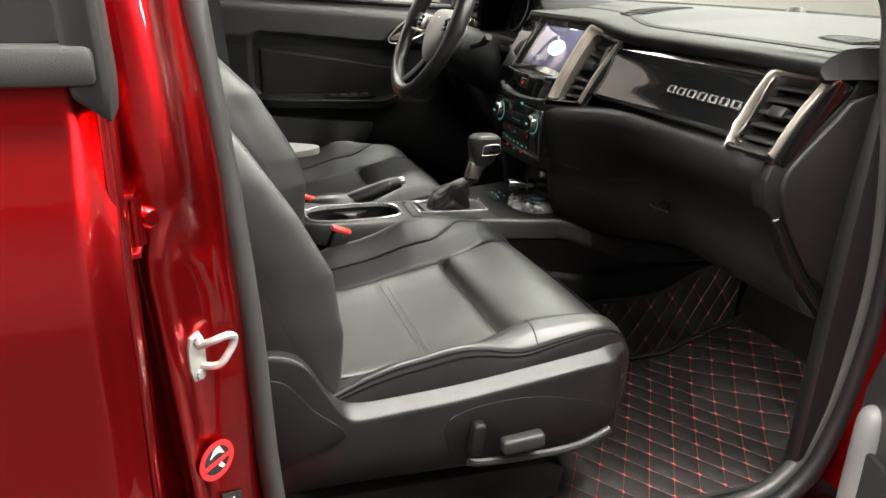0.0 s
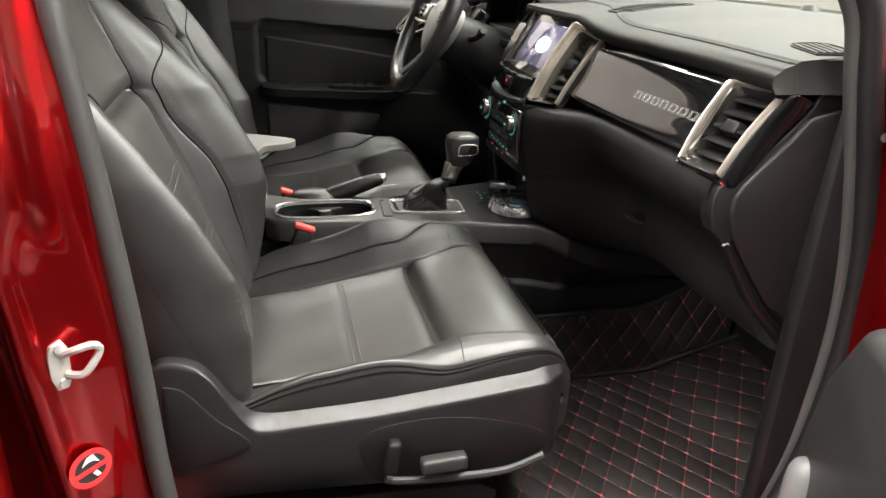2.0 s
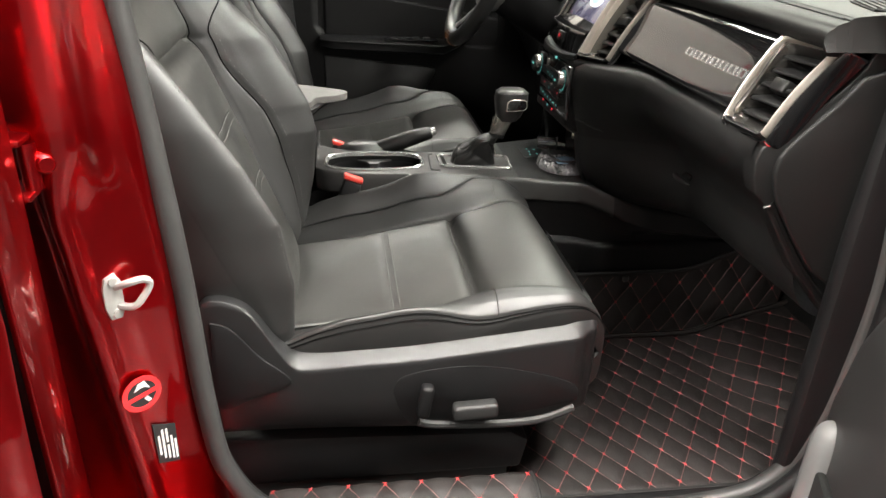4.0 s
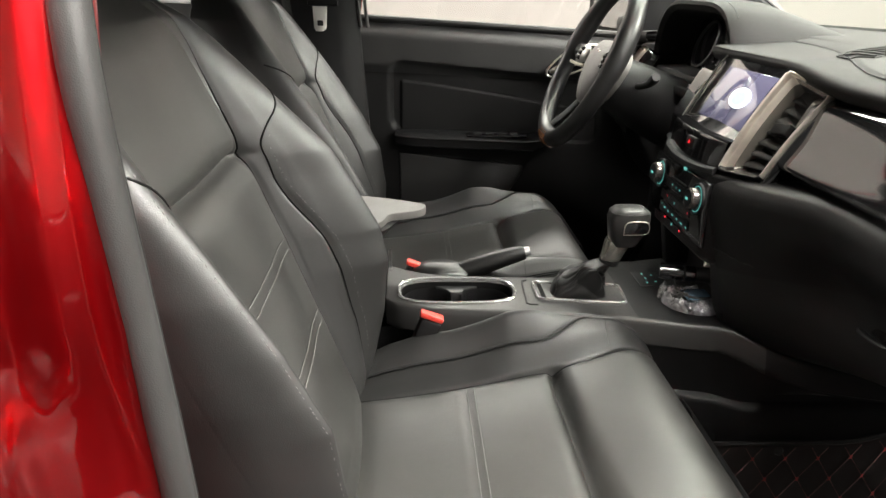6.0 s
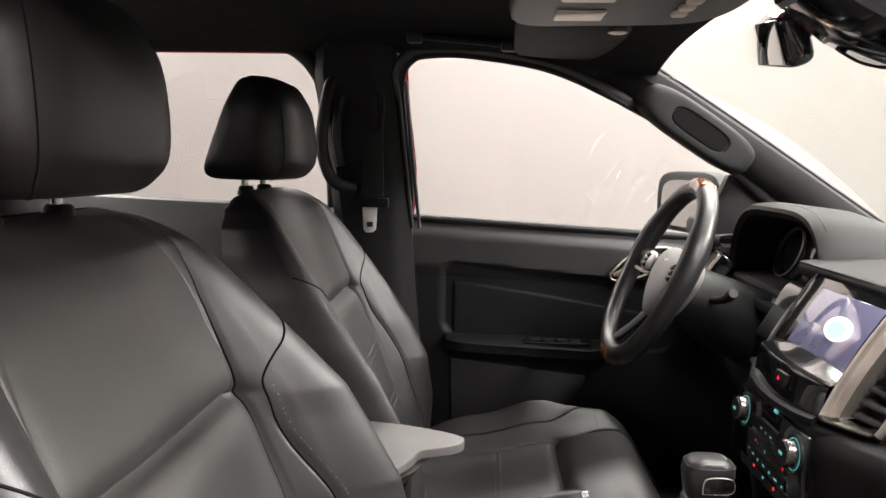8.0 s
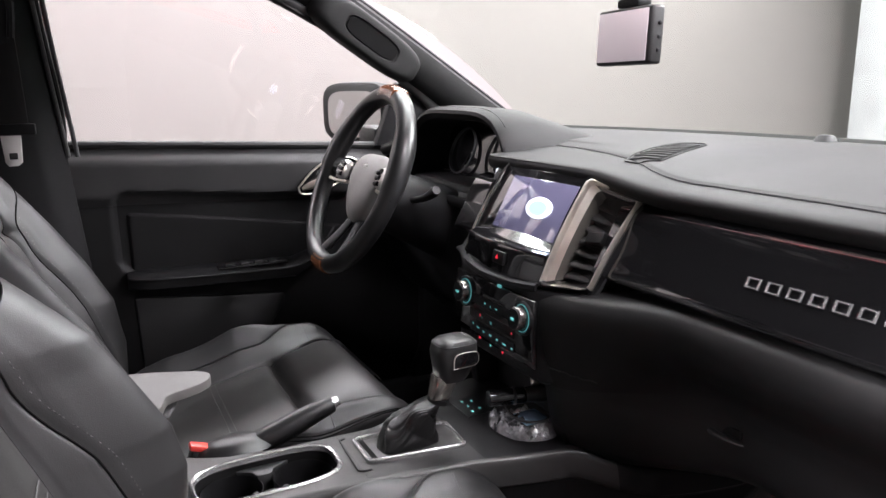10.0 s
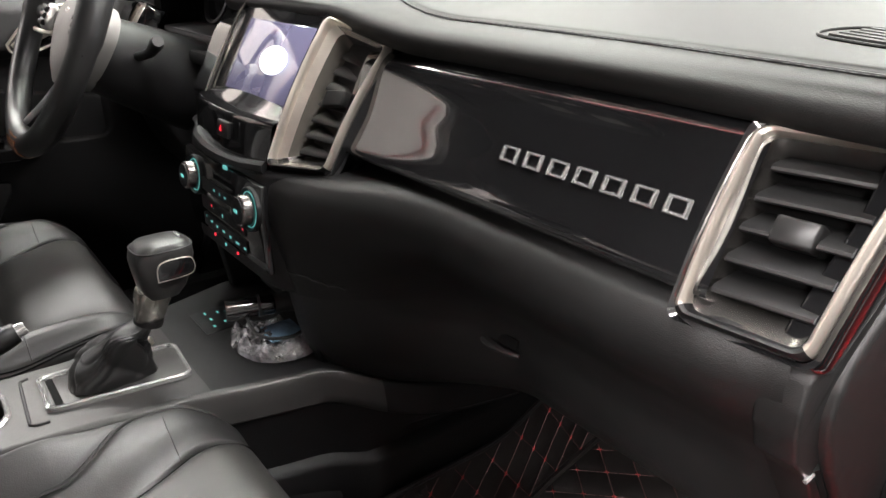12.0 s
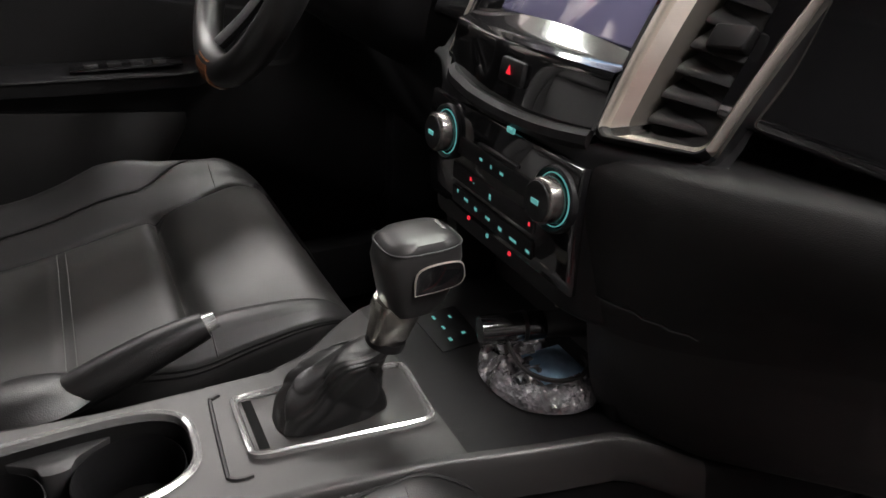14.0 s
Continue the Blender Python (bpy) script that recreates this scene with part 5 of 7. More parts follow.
SB, ST = (0.722, 1.150), (0.802, 1.296)
part("screen_surround", face_slab(-0.108, 0.127, SB, ST, 0.0, 0.03), GLOSS, stack, "gloss black screen surround")
screen = part("touch_screen", face_slab(-0.092, 0.086, (0.7495, 1.200), (0.7945, 1.282), 0.0022, 0.004), SCREEN_ON, stack, "lit blue touch screen")
n_scr = Vector((-0.082, 0, 0.045)).normalized()
cs = Vector((0.772, -0.022, 1.241)) + n_scr * 0.004
part("screen_logo", turned([(0.034, 0), (0.034, 0.0004)], n_scr, cs, 32), BADGE_WHITE, screen, "white oval mark")
part("screen_logo", turned([(0.0235, 0), (0.0235, 0.0004)], n_scr, cs + n_scr * 0.0006 + Vector((-0.0010, 0.002, -0.0018)), 32), BADGE_BLUE, screen, "blue oval mark")
for ob in bpy.data.objects:
    if ob.name.startswith("screen_logo"):
        for v in ob.data.vertices:
            d = v.co - (cs - ORIGIN[ob])
            up_ = Vector((0.045, 0, 0.082)).normalized()
            v.co -= up_ * d.dot(up_) * 0.48
def bezel_row(y, pts):
    return [Vector((x + 0.9 * y * y, y, z)) for x, z in pts]


bez_y = np.linspace(-0.107, 0.122, 28)
part("lower_bezel", sheet([spline(bezel_row(y, [(0.757, 1.207), (0.742, 1.199), (0.726, 1.192), (0.713, 1.189)]), 12) for y in bez_y]), GLOSS, stack, "gloss black ledge under the screen")
part("lower_bezel", sheet([spline(bezel_row(y, [(0.714, 1.1888), (0.7105, 1.184), (0.707, 1.165), (0.704, 1.140)]), 12) for y in bez_y]), GLOSS, stack, "gloss black lower bezel")
part("hazard_switch", box(0.7058, -0.006, 1.168, 0.006, 0.034, 0.020, 0.003, pose(0, 0, 0, 0, 10, 0)), PLASTIC, stack, "black hazard switch")
bm = bmesh.new()
tri = [bm.verts.new(Vector((0.7018 + 0.17 * q, -0.006 + p, 1.170 + 0.98 * q))) for p, q in [(-0.0036, -0.0035), (0.0036, -0.0035), (0, 0.0042)]]
bm.faces.new(tri)
bmesh.ops.solidify(bm, geom=bm.faces[:], thickness=0.0008)
part("hazard_mark", bm, RED_GLOW, stack, "glowing red triangle")
part("stack_lip", tube(spline([(0.80, 0.125, 1.155), (0.72, 0.11, 1.143), (0.703, 0.06, 1.137), (0.700, 0.0, 1.135), (0.703, -0.06, 1.137), (0.712, -0.105, 1.141)], 30), 0.008, 8), PLASTIC, stack)
part("hood_edge", tube(spline([(0.722, 0.129, 1.155), (0.755, 0.129, 1.215), (0.795, 0.124, 1.288), (0.806, 0.09, 1.300), (0.806, -0.07, 1.300), (0.803, -0.10, 1.297)], 24), 0.0020, 8), GUNMETAL, stack, "thin dark metal edge")
# climate panel
climate = part("climate_panel", prism([(0.694, 1.035), (0.692, 1.09), (0.697, 1.126), (0.706, 1.126), (0.706, 1.02), (0.698, 1.02)], "y", -0.118, 0.118, 0.003), GLOSS, stack, "gloss black climate panel")
for yk in (-0.094, 0.077):
    seat_ = part("knob_collar", turned([(0.026, -0.002), (0.0255, 0.003), (0.024, 0.004), (0.022, 0.001)], (-1, 0, 0.1), (0.693, yk, 1.095), 36, hollow=True), PLASTIC, stack, "black knob collar")
    knob = part("climate_knob", turned([(0.0178, 0.0), (0.0178, 0.013), (0.0168, 0.0155), (0.0150, 0.0165)], (-1, 0, 0.1), (0.693, yk, 1.095), 36), GUNMETAL, stack, "dark satin temperature knob")
    part("knob_face", turned([(0.0152, 0.0160), (0.0147, 0.0172), (0.004, 0.0178)], (-1, 0, 0.1), (0.693, yk, 1.095), 32), PLASTIC, knob, "black knob face")
    part("knob_ring", turned([(0.0200, 0.0015), (0.0208, 0.002), (0.0200, 0.003)], (-1, 0, 0.1), (0.693, yk, 1.095), 36, hollow=True), TEAL_GLOW, knob, "thin teal glowing ring")
    part("knob_mark", box(0.6752, yk, 1.0965, 0.0012, 0.009, 0.004, 0), TEAL_GLOW, knob)
# backlit marks on the climate panel: y, z, width, height
MARKS = [(0.012, 1.090, 0.006, 0.004), (-0.005, 1.089, 0.003, 0.005), (-0.022, 1.089, 0.007, 0.004), (0.051, 1.046, 0.003, 0.005), (0.035, 1.043, 0.009, 0.004), (0.017, 1.041, 0.006, 0.005), (-0.004, 1.041, 0.009, 0.004), (-0.025, 1.040, 0.007, 0.005), (-0.046, 1.039, 0.013, 0.004), (-0.068, 1.039, 0.007, 0.004), (-0.006, 1.062, 0.004, 0.007), (-0.004, 1.024, 0.003, 0.005), (0.022, 1.064, 0.002, 0.002)]
for a, b, c, d in MARKS:
    part("button_mark", box(0.6917, a, b, 0.0016, c * 0.82, d * 0.72, 0), TEAL_GLOW, climate, "teal backlit mark")
part("clock_mark", box(0.6935, -0.028, 1.128, 0.003, 0.010, 0.005, 0.001), TEAL_GLOW, climate, "dim teal clock display")
for a, b in [(0.028, 1.066), (0.030, 1.027), (-0.067, 1.063), (-0.041, 1.024)]:
    part("warning_mark", box(0.6917, a, b, 0.0016, 0.0028, 0.0034, 0), RED_GLOW, climate, "red backlit mark")
part("display_slot", box(0.6925, -0.012, 1.102, 0.004, 0.062, 0.003, 0.001), PLASTIC_LIGHT, climate)
for b in (1.09, 1.064, 1.041):
    part("button_strip", box(0.6925, -0.005, b, 0.003, 0.135, 0.017, 0.002), PLASTIC, climate)
# storage recess below
part("recess_back", box(0.79, 0, 0.93, 0.02, 0.24, 0.12, 0.004), BLACK_RUBBER, dash)
for side in (-1, 1):
    part("recess_wall", prism([(0.742, 0.895), (0.86, 0.895), (0.86, 1.0), (0.724, 1.0)], "y", side * 0.134 - 0.012, side * 0.134 + 0.012, 0.004), PLASTIC, dash)
# defrost grilles
def pad_height(x, y):
    run = spline(top_pad_row(y)[1], 40)
    return lerp_table([(v.x, v.z) for v in run[:-3]], x)


def grille(x, y, lx, ly, parent, turn=0, n=6):
    """Flush outlet: a thin lip, dark slots sunk between slanting blades."""
    place = pose(x, y, 0, 0, 0, turn)

    def on_pad(u, v, up):
        p = place @ Vector((u, v, 0))
        return Vector((p.x, p.y, pad_height(p.x, p.y) + up))
    hx, hy = lx / 2, ly / 2
    lip = [on_pad(u, v, 0.0008) for u, v in smoothed_outline([(-hx, -hy), (hx, -hy), (hx, hy), (-hx, hy)], 40)]
    g = part("demist_grille", tube(lip, 0.0012, 6, closed=True), DASH_TOP, parent, "flush demist grille")
    for k in range(n):
        u0 = -hx * 0.94 + lx * 0.94 * k / n
        u1 = u0 + lx * 0.94 / n
        part("slot", sheet([[on_pad(u, v, 0.0009) for u in (u0, (u0 + u1) / 2, u1)] for v in np.linspace(-hy * 0.86, hy * 0.86, 5)]), WELL, g, "dark outlet slot")
        part("blade", sheet([[on_pad(u0 + d, v, h) for d, h in ((0.0, 0.0008), (0.0005, 0.0026), (0.0035, 0.0030), (0.0042, 0.0008))] for v in np.linspace(-hy * 0.88, hy * 0.88, 5)]), DASH_TOP, g)


grille(0.91, -0.638, 0.045, 0.10, dash, -20, 5)
grille(0.964, -0.090, 0.185, 0.056, dash, 24, 9)
part("sun_sensor", disc((1.30, -0.12, 1.325), (0, 0, 1), 0.022, 0.016, 0.014, 20, bevel=0.004), PLASTIC, dash)
part("base_strip", tube([(1.365 - 0.14 * (y / 0.70) ** 2, y, 1.325) for y in np.linspace(-0.62, 0.64, 30)], 0.006, 6), BLACK_RUBBER, dash)

# instrument binnacle
def hood(y):
    f = abs((y - 0.39) / 0.215)
    return 1.255 + 0.130 * max(0.0, 1 - f ** 4.5) ** 0.5


rows = []
for y in np.concatenate([np.linspace(0.175, 0.20, 10), np.linspace(0.205, 0.575, 30), np.linspace(0.58, 0.605, 10)]):
    zt = hood(y)
    k = (zt - 1.255) / 0.13
    yi = 0.39 + (y - 0.39) * 0.95
    rows.append([Vector(p) for p in [(0.93, yi, zt - 0.024 * k - 0.004), (0.86, yi, zt - 0.024 * k), (0.838, yi, zt - 0.020 * k), (0.829, y, zt - 0.009), (0.831, y, zt - 0.002), (0.840, y, zt + 0.003), (0.87, y, zt + 0.004 * k + 0.002), (0.93, y, zt * 0.985 + 0.015 * 1.34), (1.0, y, zt * 0.6 + 0.4 * 1.325), (1.10, y, 1.322)]])
binnacle = part("binnacle", sheet([r[3:] for r in rows]), DASH_TOP, dash, "hooded instrument binnacle")
part("hood_lining", sheet([r[:4] for r in rows]), WELL, binnacle, "black hood lining")
part("hood_seam", tube([Vector((0.850, y, hood(y) + 0.004)) for y in np.linspace(0.21, 0.57, 40)], 0.001, 5), BLACK_RUBBER, binnacle)
part("cluster_face", prism([(0.39 + (y - 0.39) * 0.93, hood(y) - 0.022) for y in np.linspace(0.185, 0.595, 40)] + [(0.58, 1.19), (0.20, 1.19)], "x", 0.928, 0.940), WELL, dash, "dark instrument recess")
part("cluster_lens", box(0.908, 0.39, 1.278, 0.004, 0.33, 0.13, 0.0, pose(0, 0, 0, 0, 14, 0)), GLOSS, dash, "dark instrument lens")
part("cluster_glow", box(0.888, 0.285, 1.262, 0.003, 0.036, 0.056, 0.0, pose(0, 0, 0, 0, 14, 0)), BADGE_WHITE, dash, "lit instrument display")
part("cluster_shelf", box(0.85, 0.39, 1.195, 0.12, 0.44, 0.02, 0.006, pose(0, 0, 0, 0, 12, 0)), WELL, dash)
for yk in (0.31, 0.47):
    part("dial_ring", turned([(0.05, 0), (0.054, 0.006), (0.05, 0.008)], (-0.94, 0, 0.34), (0.905, yk, 1.29), 32, hollow=True), PLASTIC_LIGHT, dash)
rows = [spline([(0.84, y, 1.222), (0.815, y, 1.20), (0.79, y, 1.15), (0.80, y, 1.05), (0.86, y, 0.95), (0.98, y, 0.88)], 24) for y in np.linspace(0.125, 0.69, 24)]
part("driver_lower_panel", sheet(rows), PLASTIC, dash, "black driver knee panel")

# ---- steering wheel ----
WC, WA = Vector((0.621, 0.39, 1.256)), radians(25)
WN = Vector((-math.cos(WA), 0, math.sin(WA)))
WU = Vector((math.sin(WA), 0, math.cos(WA)))
WS = Vector((0, -1, 0))
wheel = thing("steering_wheel", tuple(WC), "black leather steering wheel with wood inlays and grey hub", "steering wheel")


def wp(a, r, out=0.0):
    return WC + (WS * math.sin(a) + WU * math.cos(a)) * r + WN * out


def rim_arc(a0, a1, r, n):
    return [wp(a, r) for a in np.linspace(a0, a1, n)]


part("rim", tube([wp(a, 0.176) for a in np.linspace(0, math.tau, 73)[:-1]], [0.0185 + 0.0035 * math.exp(-((abs(math.sin(a)) - 0.93) / 0.12) ** 2) * (math.cos(a) > 0) for a in np.linspace(0, math.tau, 73)[:-1]], 14, closed=True), WHEEL, wheel, "black leather rim")
for a0, a1 in ((-0.15, 0.36), (2.95, 3.35)):
    part("rim_inlay", tube(rim_arc(a0, a1, 0.178, 16), [0.0190 - (0.004 if k in (0, 15) else 0) for k in range(16)], 14), WOOD, wheel, "brown lacquered inlay")
for a in (-1.35, 1.35):
    for da in (-0.28, 0.32):
        part("rim_band", tube([wp(a + da - 0.02, 0.1765), wp(a + da + 0.02, 0.1765)], 0.0178, 14), PLASTIC, wheel, "dark joint band")
SHIELD = smoothed_outline([(0.0, 0.060), (0.045, 0.058), (0.080, 0.040), (0.090, 0.012), (0.078, -0.022), (0.052, -0.058), (0.022, -0.080), (0.0, -0.083), (-0.022, -0.080), (-0.052, -0.058), (-0.078, -0.022), (-0.090, 0.012), (-0.080, 0.040), (-0.045, 0.058)], 56)
hub_rows = [[WC + WS * (p * k) + WU * (q * k) + WN * (out - 0.012) for p, q in SHIELD] for k, out in [(0.90, -0.05), (0.98, -0.03), (1.0, -0.014), (0.93, -0.004), (0.70, 0.004), (0.35, 0.007), (0.05, 0.0075)]]
hub = part("hub", loft(hub_rows), HUB, wheel, "grey hub pad")
part("hub_mark", turned([(0.016, 0), (0.015, 0.003)], WN, WC + WN * -0.009 + WU * 0.02, 28), CHROME_BRIGHT, hub, "plain oval chrome mark")
for a, wdt in ((-1.45, 0.030), (1.45, 0.030)):
    pts = [wp(a, 0.07, -0.03), wp(a, 0.12, -0.018), wp(a, 0.168, 0.0)]
    sp = part("spoke", tube(spline(pts, 10), [0.024, 0.023, 0.022, 0.021, 0.020, 0.019, 0.018, 0.017, 0.016, 0.016], 12, flat=0.45, flat_axis=WN), PLASTIC, wheel, "black spoke")
    part("spoke_buttons", tube(spline([wp(a * 0.97, 0.080, -0.012), wp(a, 0.104, -0.006), wp(a * 1.05, 0.134, -0.004)], 8), [0.012, 0.018, 0.021, 0.022, 0.022, 0.020, 0.016, 0.010], 14, flat=0.35, flat_axis=WN), SILVER, sp, "silver button pad")
    for k in range(3):
        part("button", tube([wp(a + 0.11 * (k - 1), 0.094, 0.0005), wp(a + 0.11 * (k - 1), 0.112, 0.002)], 0.0048, 8), PLASTIC, sp)
    part("spoke_edge", tube(spline([wp(a * 1.17, 0.082, -0.014), wp(a * 1.16, 0.12, -0.008), wp(a * 1.14, 0.156, -0.002)], 8), 0.004, 8), CHROME, sp, "chrome lower edge")
for a in (math.pi - 0.28, math.pi + 0.28):
    part("spoke", tube(spline([wp(a, 0.06, -0.035), wp(a * 1.0, 0.12, -0.02), wp(a, 0.168, -0.002)], 8), 0.013, 10, flat=0.5, flat_axis=WN), PLASTIC, wheel, "black lower spoke")
col = thing("steering_column", (0.75, 0.39, 1.15), "black plastic steering column shroud with stalks", "steering column")
part("shroud", loft([[WC + WN * o + (WS * math.sin(a) * wx + WU * (math.cos(a) * wz - 0.015)) for a in np.linspace(0, math.tau, 25)[:-1]] for o, wx, wz in [(-0.035, 0.055, 0.05), (-0.06, 0.062, 0.058), (-0.12, 0.068, 0.066), (-0.22, 0.07, 0.075)]]), PLASTIC, col)
for s_ in (1, -1):
    base = WC + WN * -0.10 + WS * 0.06 * s_
    part("stalk", tube(spline([base, base + WS * 0.05 * s_ + WU * 0.012, base + WS * 0.10 * s_ + WU * 0.03 + WN * 0.01], 8), [0.007, 0.007, 0.007, 0.007, 0.008, 0.009, 0.010, 0.008], 10), BLACK_RUBBER, col, "black control stalk")

# ---- centre console ----
console = thing("centre_console", (0.45, 0, 0.56), "charcoal centre console with cup holders and chrome trim", "console")


def near_edge(x):
    return lerp_table([(-0.10, -0.085), (0.19, -0.058), (0.202, -0.050), (0.222, -0.070), (0.285, -0.090), (0.403, -0.099), (0.50, -0.109), (0.584, -0.121), (0.638, -0.136), (0.68, -0.147), (0.73, -0.158), (0.76, -0.180), (0.80, -0.206), (0.85, -0.222), (0.95, -0.232), (1.1, -0.235)], x)


def far_edge(x):
    return lerp_table([(-0.10, 0.11), (0.202, 0.112), (0.24, 0.085), (0.28, 0.066), (0.36, 0.055), (0.50, 0.050), (0.54, 0.064), (0.586, 0.100), (0.616, 0.116), (0.73, 0.150), (1.1, 0.17)], x)


def console_row(x):
    """Section of the console: (near lower side, near band, top, far side)."""
    a, b = near_edge(x), far_edge(x)
    zt = 0.904 - 0.03 * sstep(0.20, 0.18, x)
    zn = lerp_table([(0.74, zt), (0.758, 0.900), (0.783, 0.890), (0.837, 0.875), (0.895, 0.866), (1.0, 0.855), (1.1, 0.85)], x)
    c = max(a, -0.188)
    low = [(c - 0.018, 0.66), (c - 0.018, 0.773), (c - 0.0165, 0.778), (c - 0.012, 0.782), (c - 0.004, 0.786), (c - 0.004, 0.80), (a - 0.0075, zn - 0.045), (a - 0.0085, zn - 0.0415)]
    band = [(a - 0.0085, zn - 0.0415), (a - 0.0105, zn - 0.039), (a - 0.0095, zn - 0.030), (a - 0.005, zn - 0.010), (a - 0.002, zn - 0.003), (a + 0.001, zn - 0.0005), (a + 0.006, zn)]
    top = [(a + 0.006, zn), (a + 0.02, zn * 0.6 + zt * 0.4), (a * 0.4, zt), (0.3 * b, zt), (b - 0.006, zt)]
    far = [(b - 0.006, zt), (b, zt - 0.004), (b + 0.004, 0.86), (b + 0.012, 0.78), (0.19, 0.68)]
    return [[Vector((x, y, z)) for y, z in run] for run in (low, band, top, far)]


# top with real openings for cups: build as a ring around the oval
def oval(cx, cy, lx, ly, n, e=0.6):
    out = []
    for k in range(n):
        a = k / n * math.tau
        c, s = math.cos(a), math.sin(a)
        out.append((cx + lx * math.copysign(abs(c) ** e, c), cy + ly * math.copysign(abs(s) ** e, s)))
    return out


X_CUP, X_END, X_GEAR = 0.202, 0.4435, 0.612
# beyond x 0.79 the charcoal edge band goes black: fading light put in its colour
for run, xs, mat_, label in [(0, np.linspace(-0.10, 1.10, 70), PLASTIC, "black lower side"), (1, np.linspace(X_CUP, 0.79, 60), CONSOLE, "charcoal edge band"), (1, np.linspace(0.79, 1.10, 30), PLASTIC, "edge band with shade put in its colour"), (3, np.linspace(-0.10, 1.10, 60), PLASTIC, "black far side"), (2, np.linspace(-0.10, X_CUP - 0.001, 14), PLASTIC, "black rear deck"), (2, np.linspace(X_END, X_GEAR, 16), CONSOLE, "charcoal selector deck"), (2, np.linspace(X_GEAR, 1.10, 26), PLASTIC, "black front deck")]:
    part(("console_side", "edge_band", "deck", "console_side")[run], sheet([console_row(x)[run] for x in xs]), mat_, console, label)
# top plate round the cup holders
CUP = (0.323, -0.0165, 0.100, 0.0525)
n = 96
hole = oval(*CUP, n, 0.62)
outer_ = []
for k in range(n):
    a = k / n * math.tau
    c, s = math.cos(a), math.sin(a)
    m = max(abs(c), abs(s))
    px, py = c / m, s / m
    x = (X_CUP + X_END) / 2 + (X_END - X_CUP) / 2 * px
    lo_, hi_ = near_edge(x) + 0.006, far_edge(x) - 0.006
    outer_.append((x, (lo_ + hi_) / 2 + (hi_ - lo_) / 2 * py))
ZC = 0.9045
bm = bmesh.new()
lo = [bm.verts.new((x, y, ZC - 0.0008)) for x, y in outer_]
hi = [bm.verts.new((x, y, ZC)) for x, y in hole]
for k in range(n):
    bm.faces.new((lo[k], lo[(k + 1) % n], hi[(k + 1) % n], hi[k]))
part("top_plate", bm, CONSOLE, console, "charcoal top plate")
part("plate_rear", prism([(X_CUP - 0.002, 0.870), (X_CUP + 0.002, 0.870), (X_CUP + 0.001, 0.9035), (X_CUP - 0.001, 0.9035)], "y", near_edge(X_CUP), 0.108, 0.0008), CONSOLE, console)
part("rear_horn", loft([[Vector((x + a, y, z + b)) for a, b in [(-0.004, -0.02), (0.004, -0.02), (0.003, 0.001), (-0.003, 0.001)]] for x, y, z in spline([(0.206, 0.075, 0.902), (0.205, 0.098, 0.908), (0.204, 0.112, 0.922), (0.205, 0.118, 0.932)], 8)]), CONSOLE, console)
part("cup_ring", loft([[Vector((x, y, z)) for x, y in oval(CUP[0], CUP[1], CUP[2] + d, CUP[3] + d, n, 0.62)] for d, z in [(0.004, ZC - 0.001), (0.004, ZC + 0.002), (0.001, ZC + 0.0045), (-0.002, ZC + 0.003), (-0.003, ZC - 0.01)]], True, False), CHROME_BRIGHT, console, "chrome cup holder rim")
part("cup_well", loft([[Vector((x, y, z)) for x, y in oval(CUP[0], CUP[1], CUP[2] + d, CUP[3] + d, n, 0.62)] for d, z in [(-0.003, ZC - 0.004), (-0.006, ZC - 0.03), (-0.010, ZC - 0.065), (-0.03, ZC - 0.066), (-0.050, ZC - 0.066)]], True, False), WELL, console, "black cup well")
for x_ in (-0.050, 0.050):
    part("cup_wall", turned([(0.0405, -0.065), (0.0425, -0.014), (0.0415, -0.013), (0.0395, -0.063)], (0, 0, 1), (CUP[0] + x_, CUP[1], ZC), 28, hollow=True), PLASTIC, console, "black cup wall")
    part("cup_spring", box(CUP[0] + x_ * 0.42, CUP[1] - 0.022, ZC - 0.024, 0.010, 0.014, 0.022, 0.003, pose(0, 0, 0, 0, 0, 20)), PLASTIC_LIGHT, console, "small grey spring tab")
for sy in (-1, 1):
    part("cup_bridge", prism(smoothed_outline([(CUP[0] - 0.040, CUP[1] + sy * 0.051), (CUP[0] + 0.040, CUP[1] + sy * 0.051), (CUP[0] + 0.016, CUP[1] + sy * 0.034), (CUP[0] + 0.009, CUP[1] + sy * 0.022), (CUP[0] - 0.009, CUP[1] + sy * 0.022), (CUP[0] - 0.016, CUP[1] + sy * 0.034)], 30), "z", ZC - 0.05, ZC - 0.012, 0.003), PLASTIC_LIGHT, console, "charcoal web between the cups")
part("cross_groove", tube(spline([(0.452, 0.030, ZC), (0.446, 0.027, ZC), (0.443, 0.020, ZC), (0.4385, -0.060, ZC), (0.439, -0.070, ZC), (0.446, -0.0745, ZC), (0.456, -0.075, ZC)], 30), 0.0018, 6), BLACK_RUBBER, console)
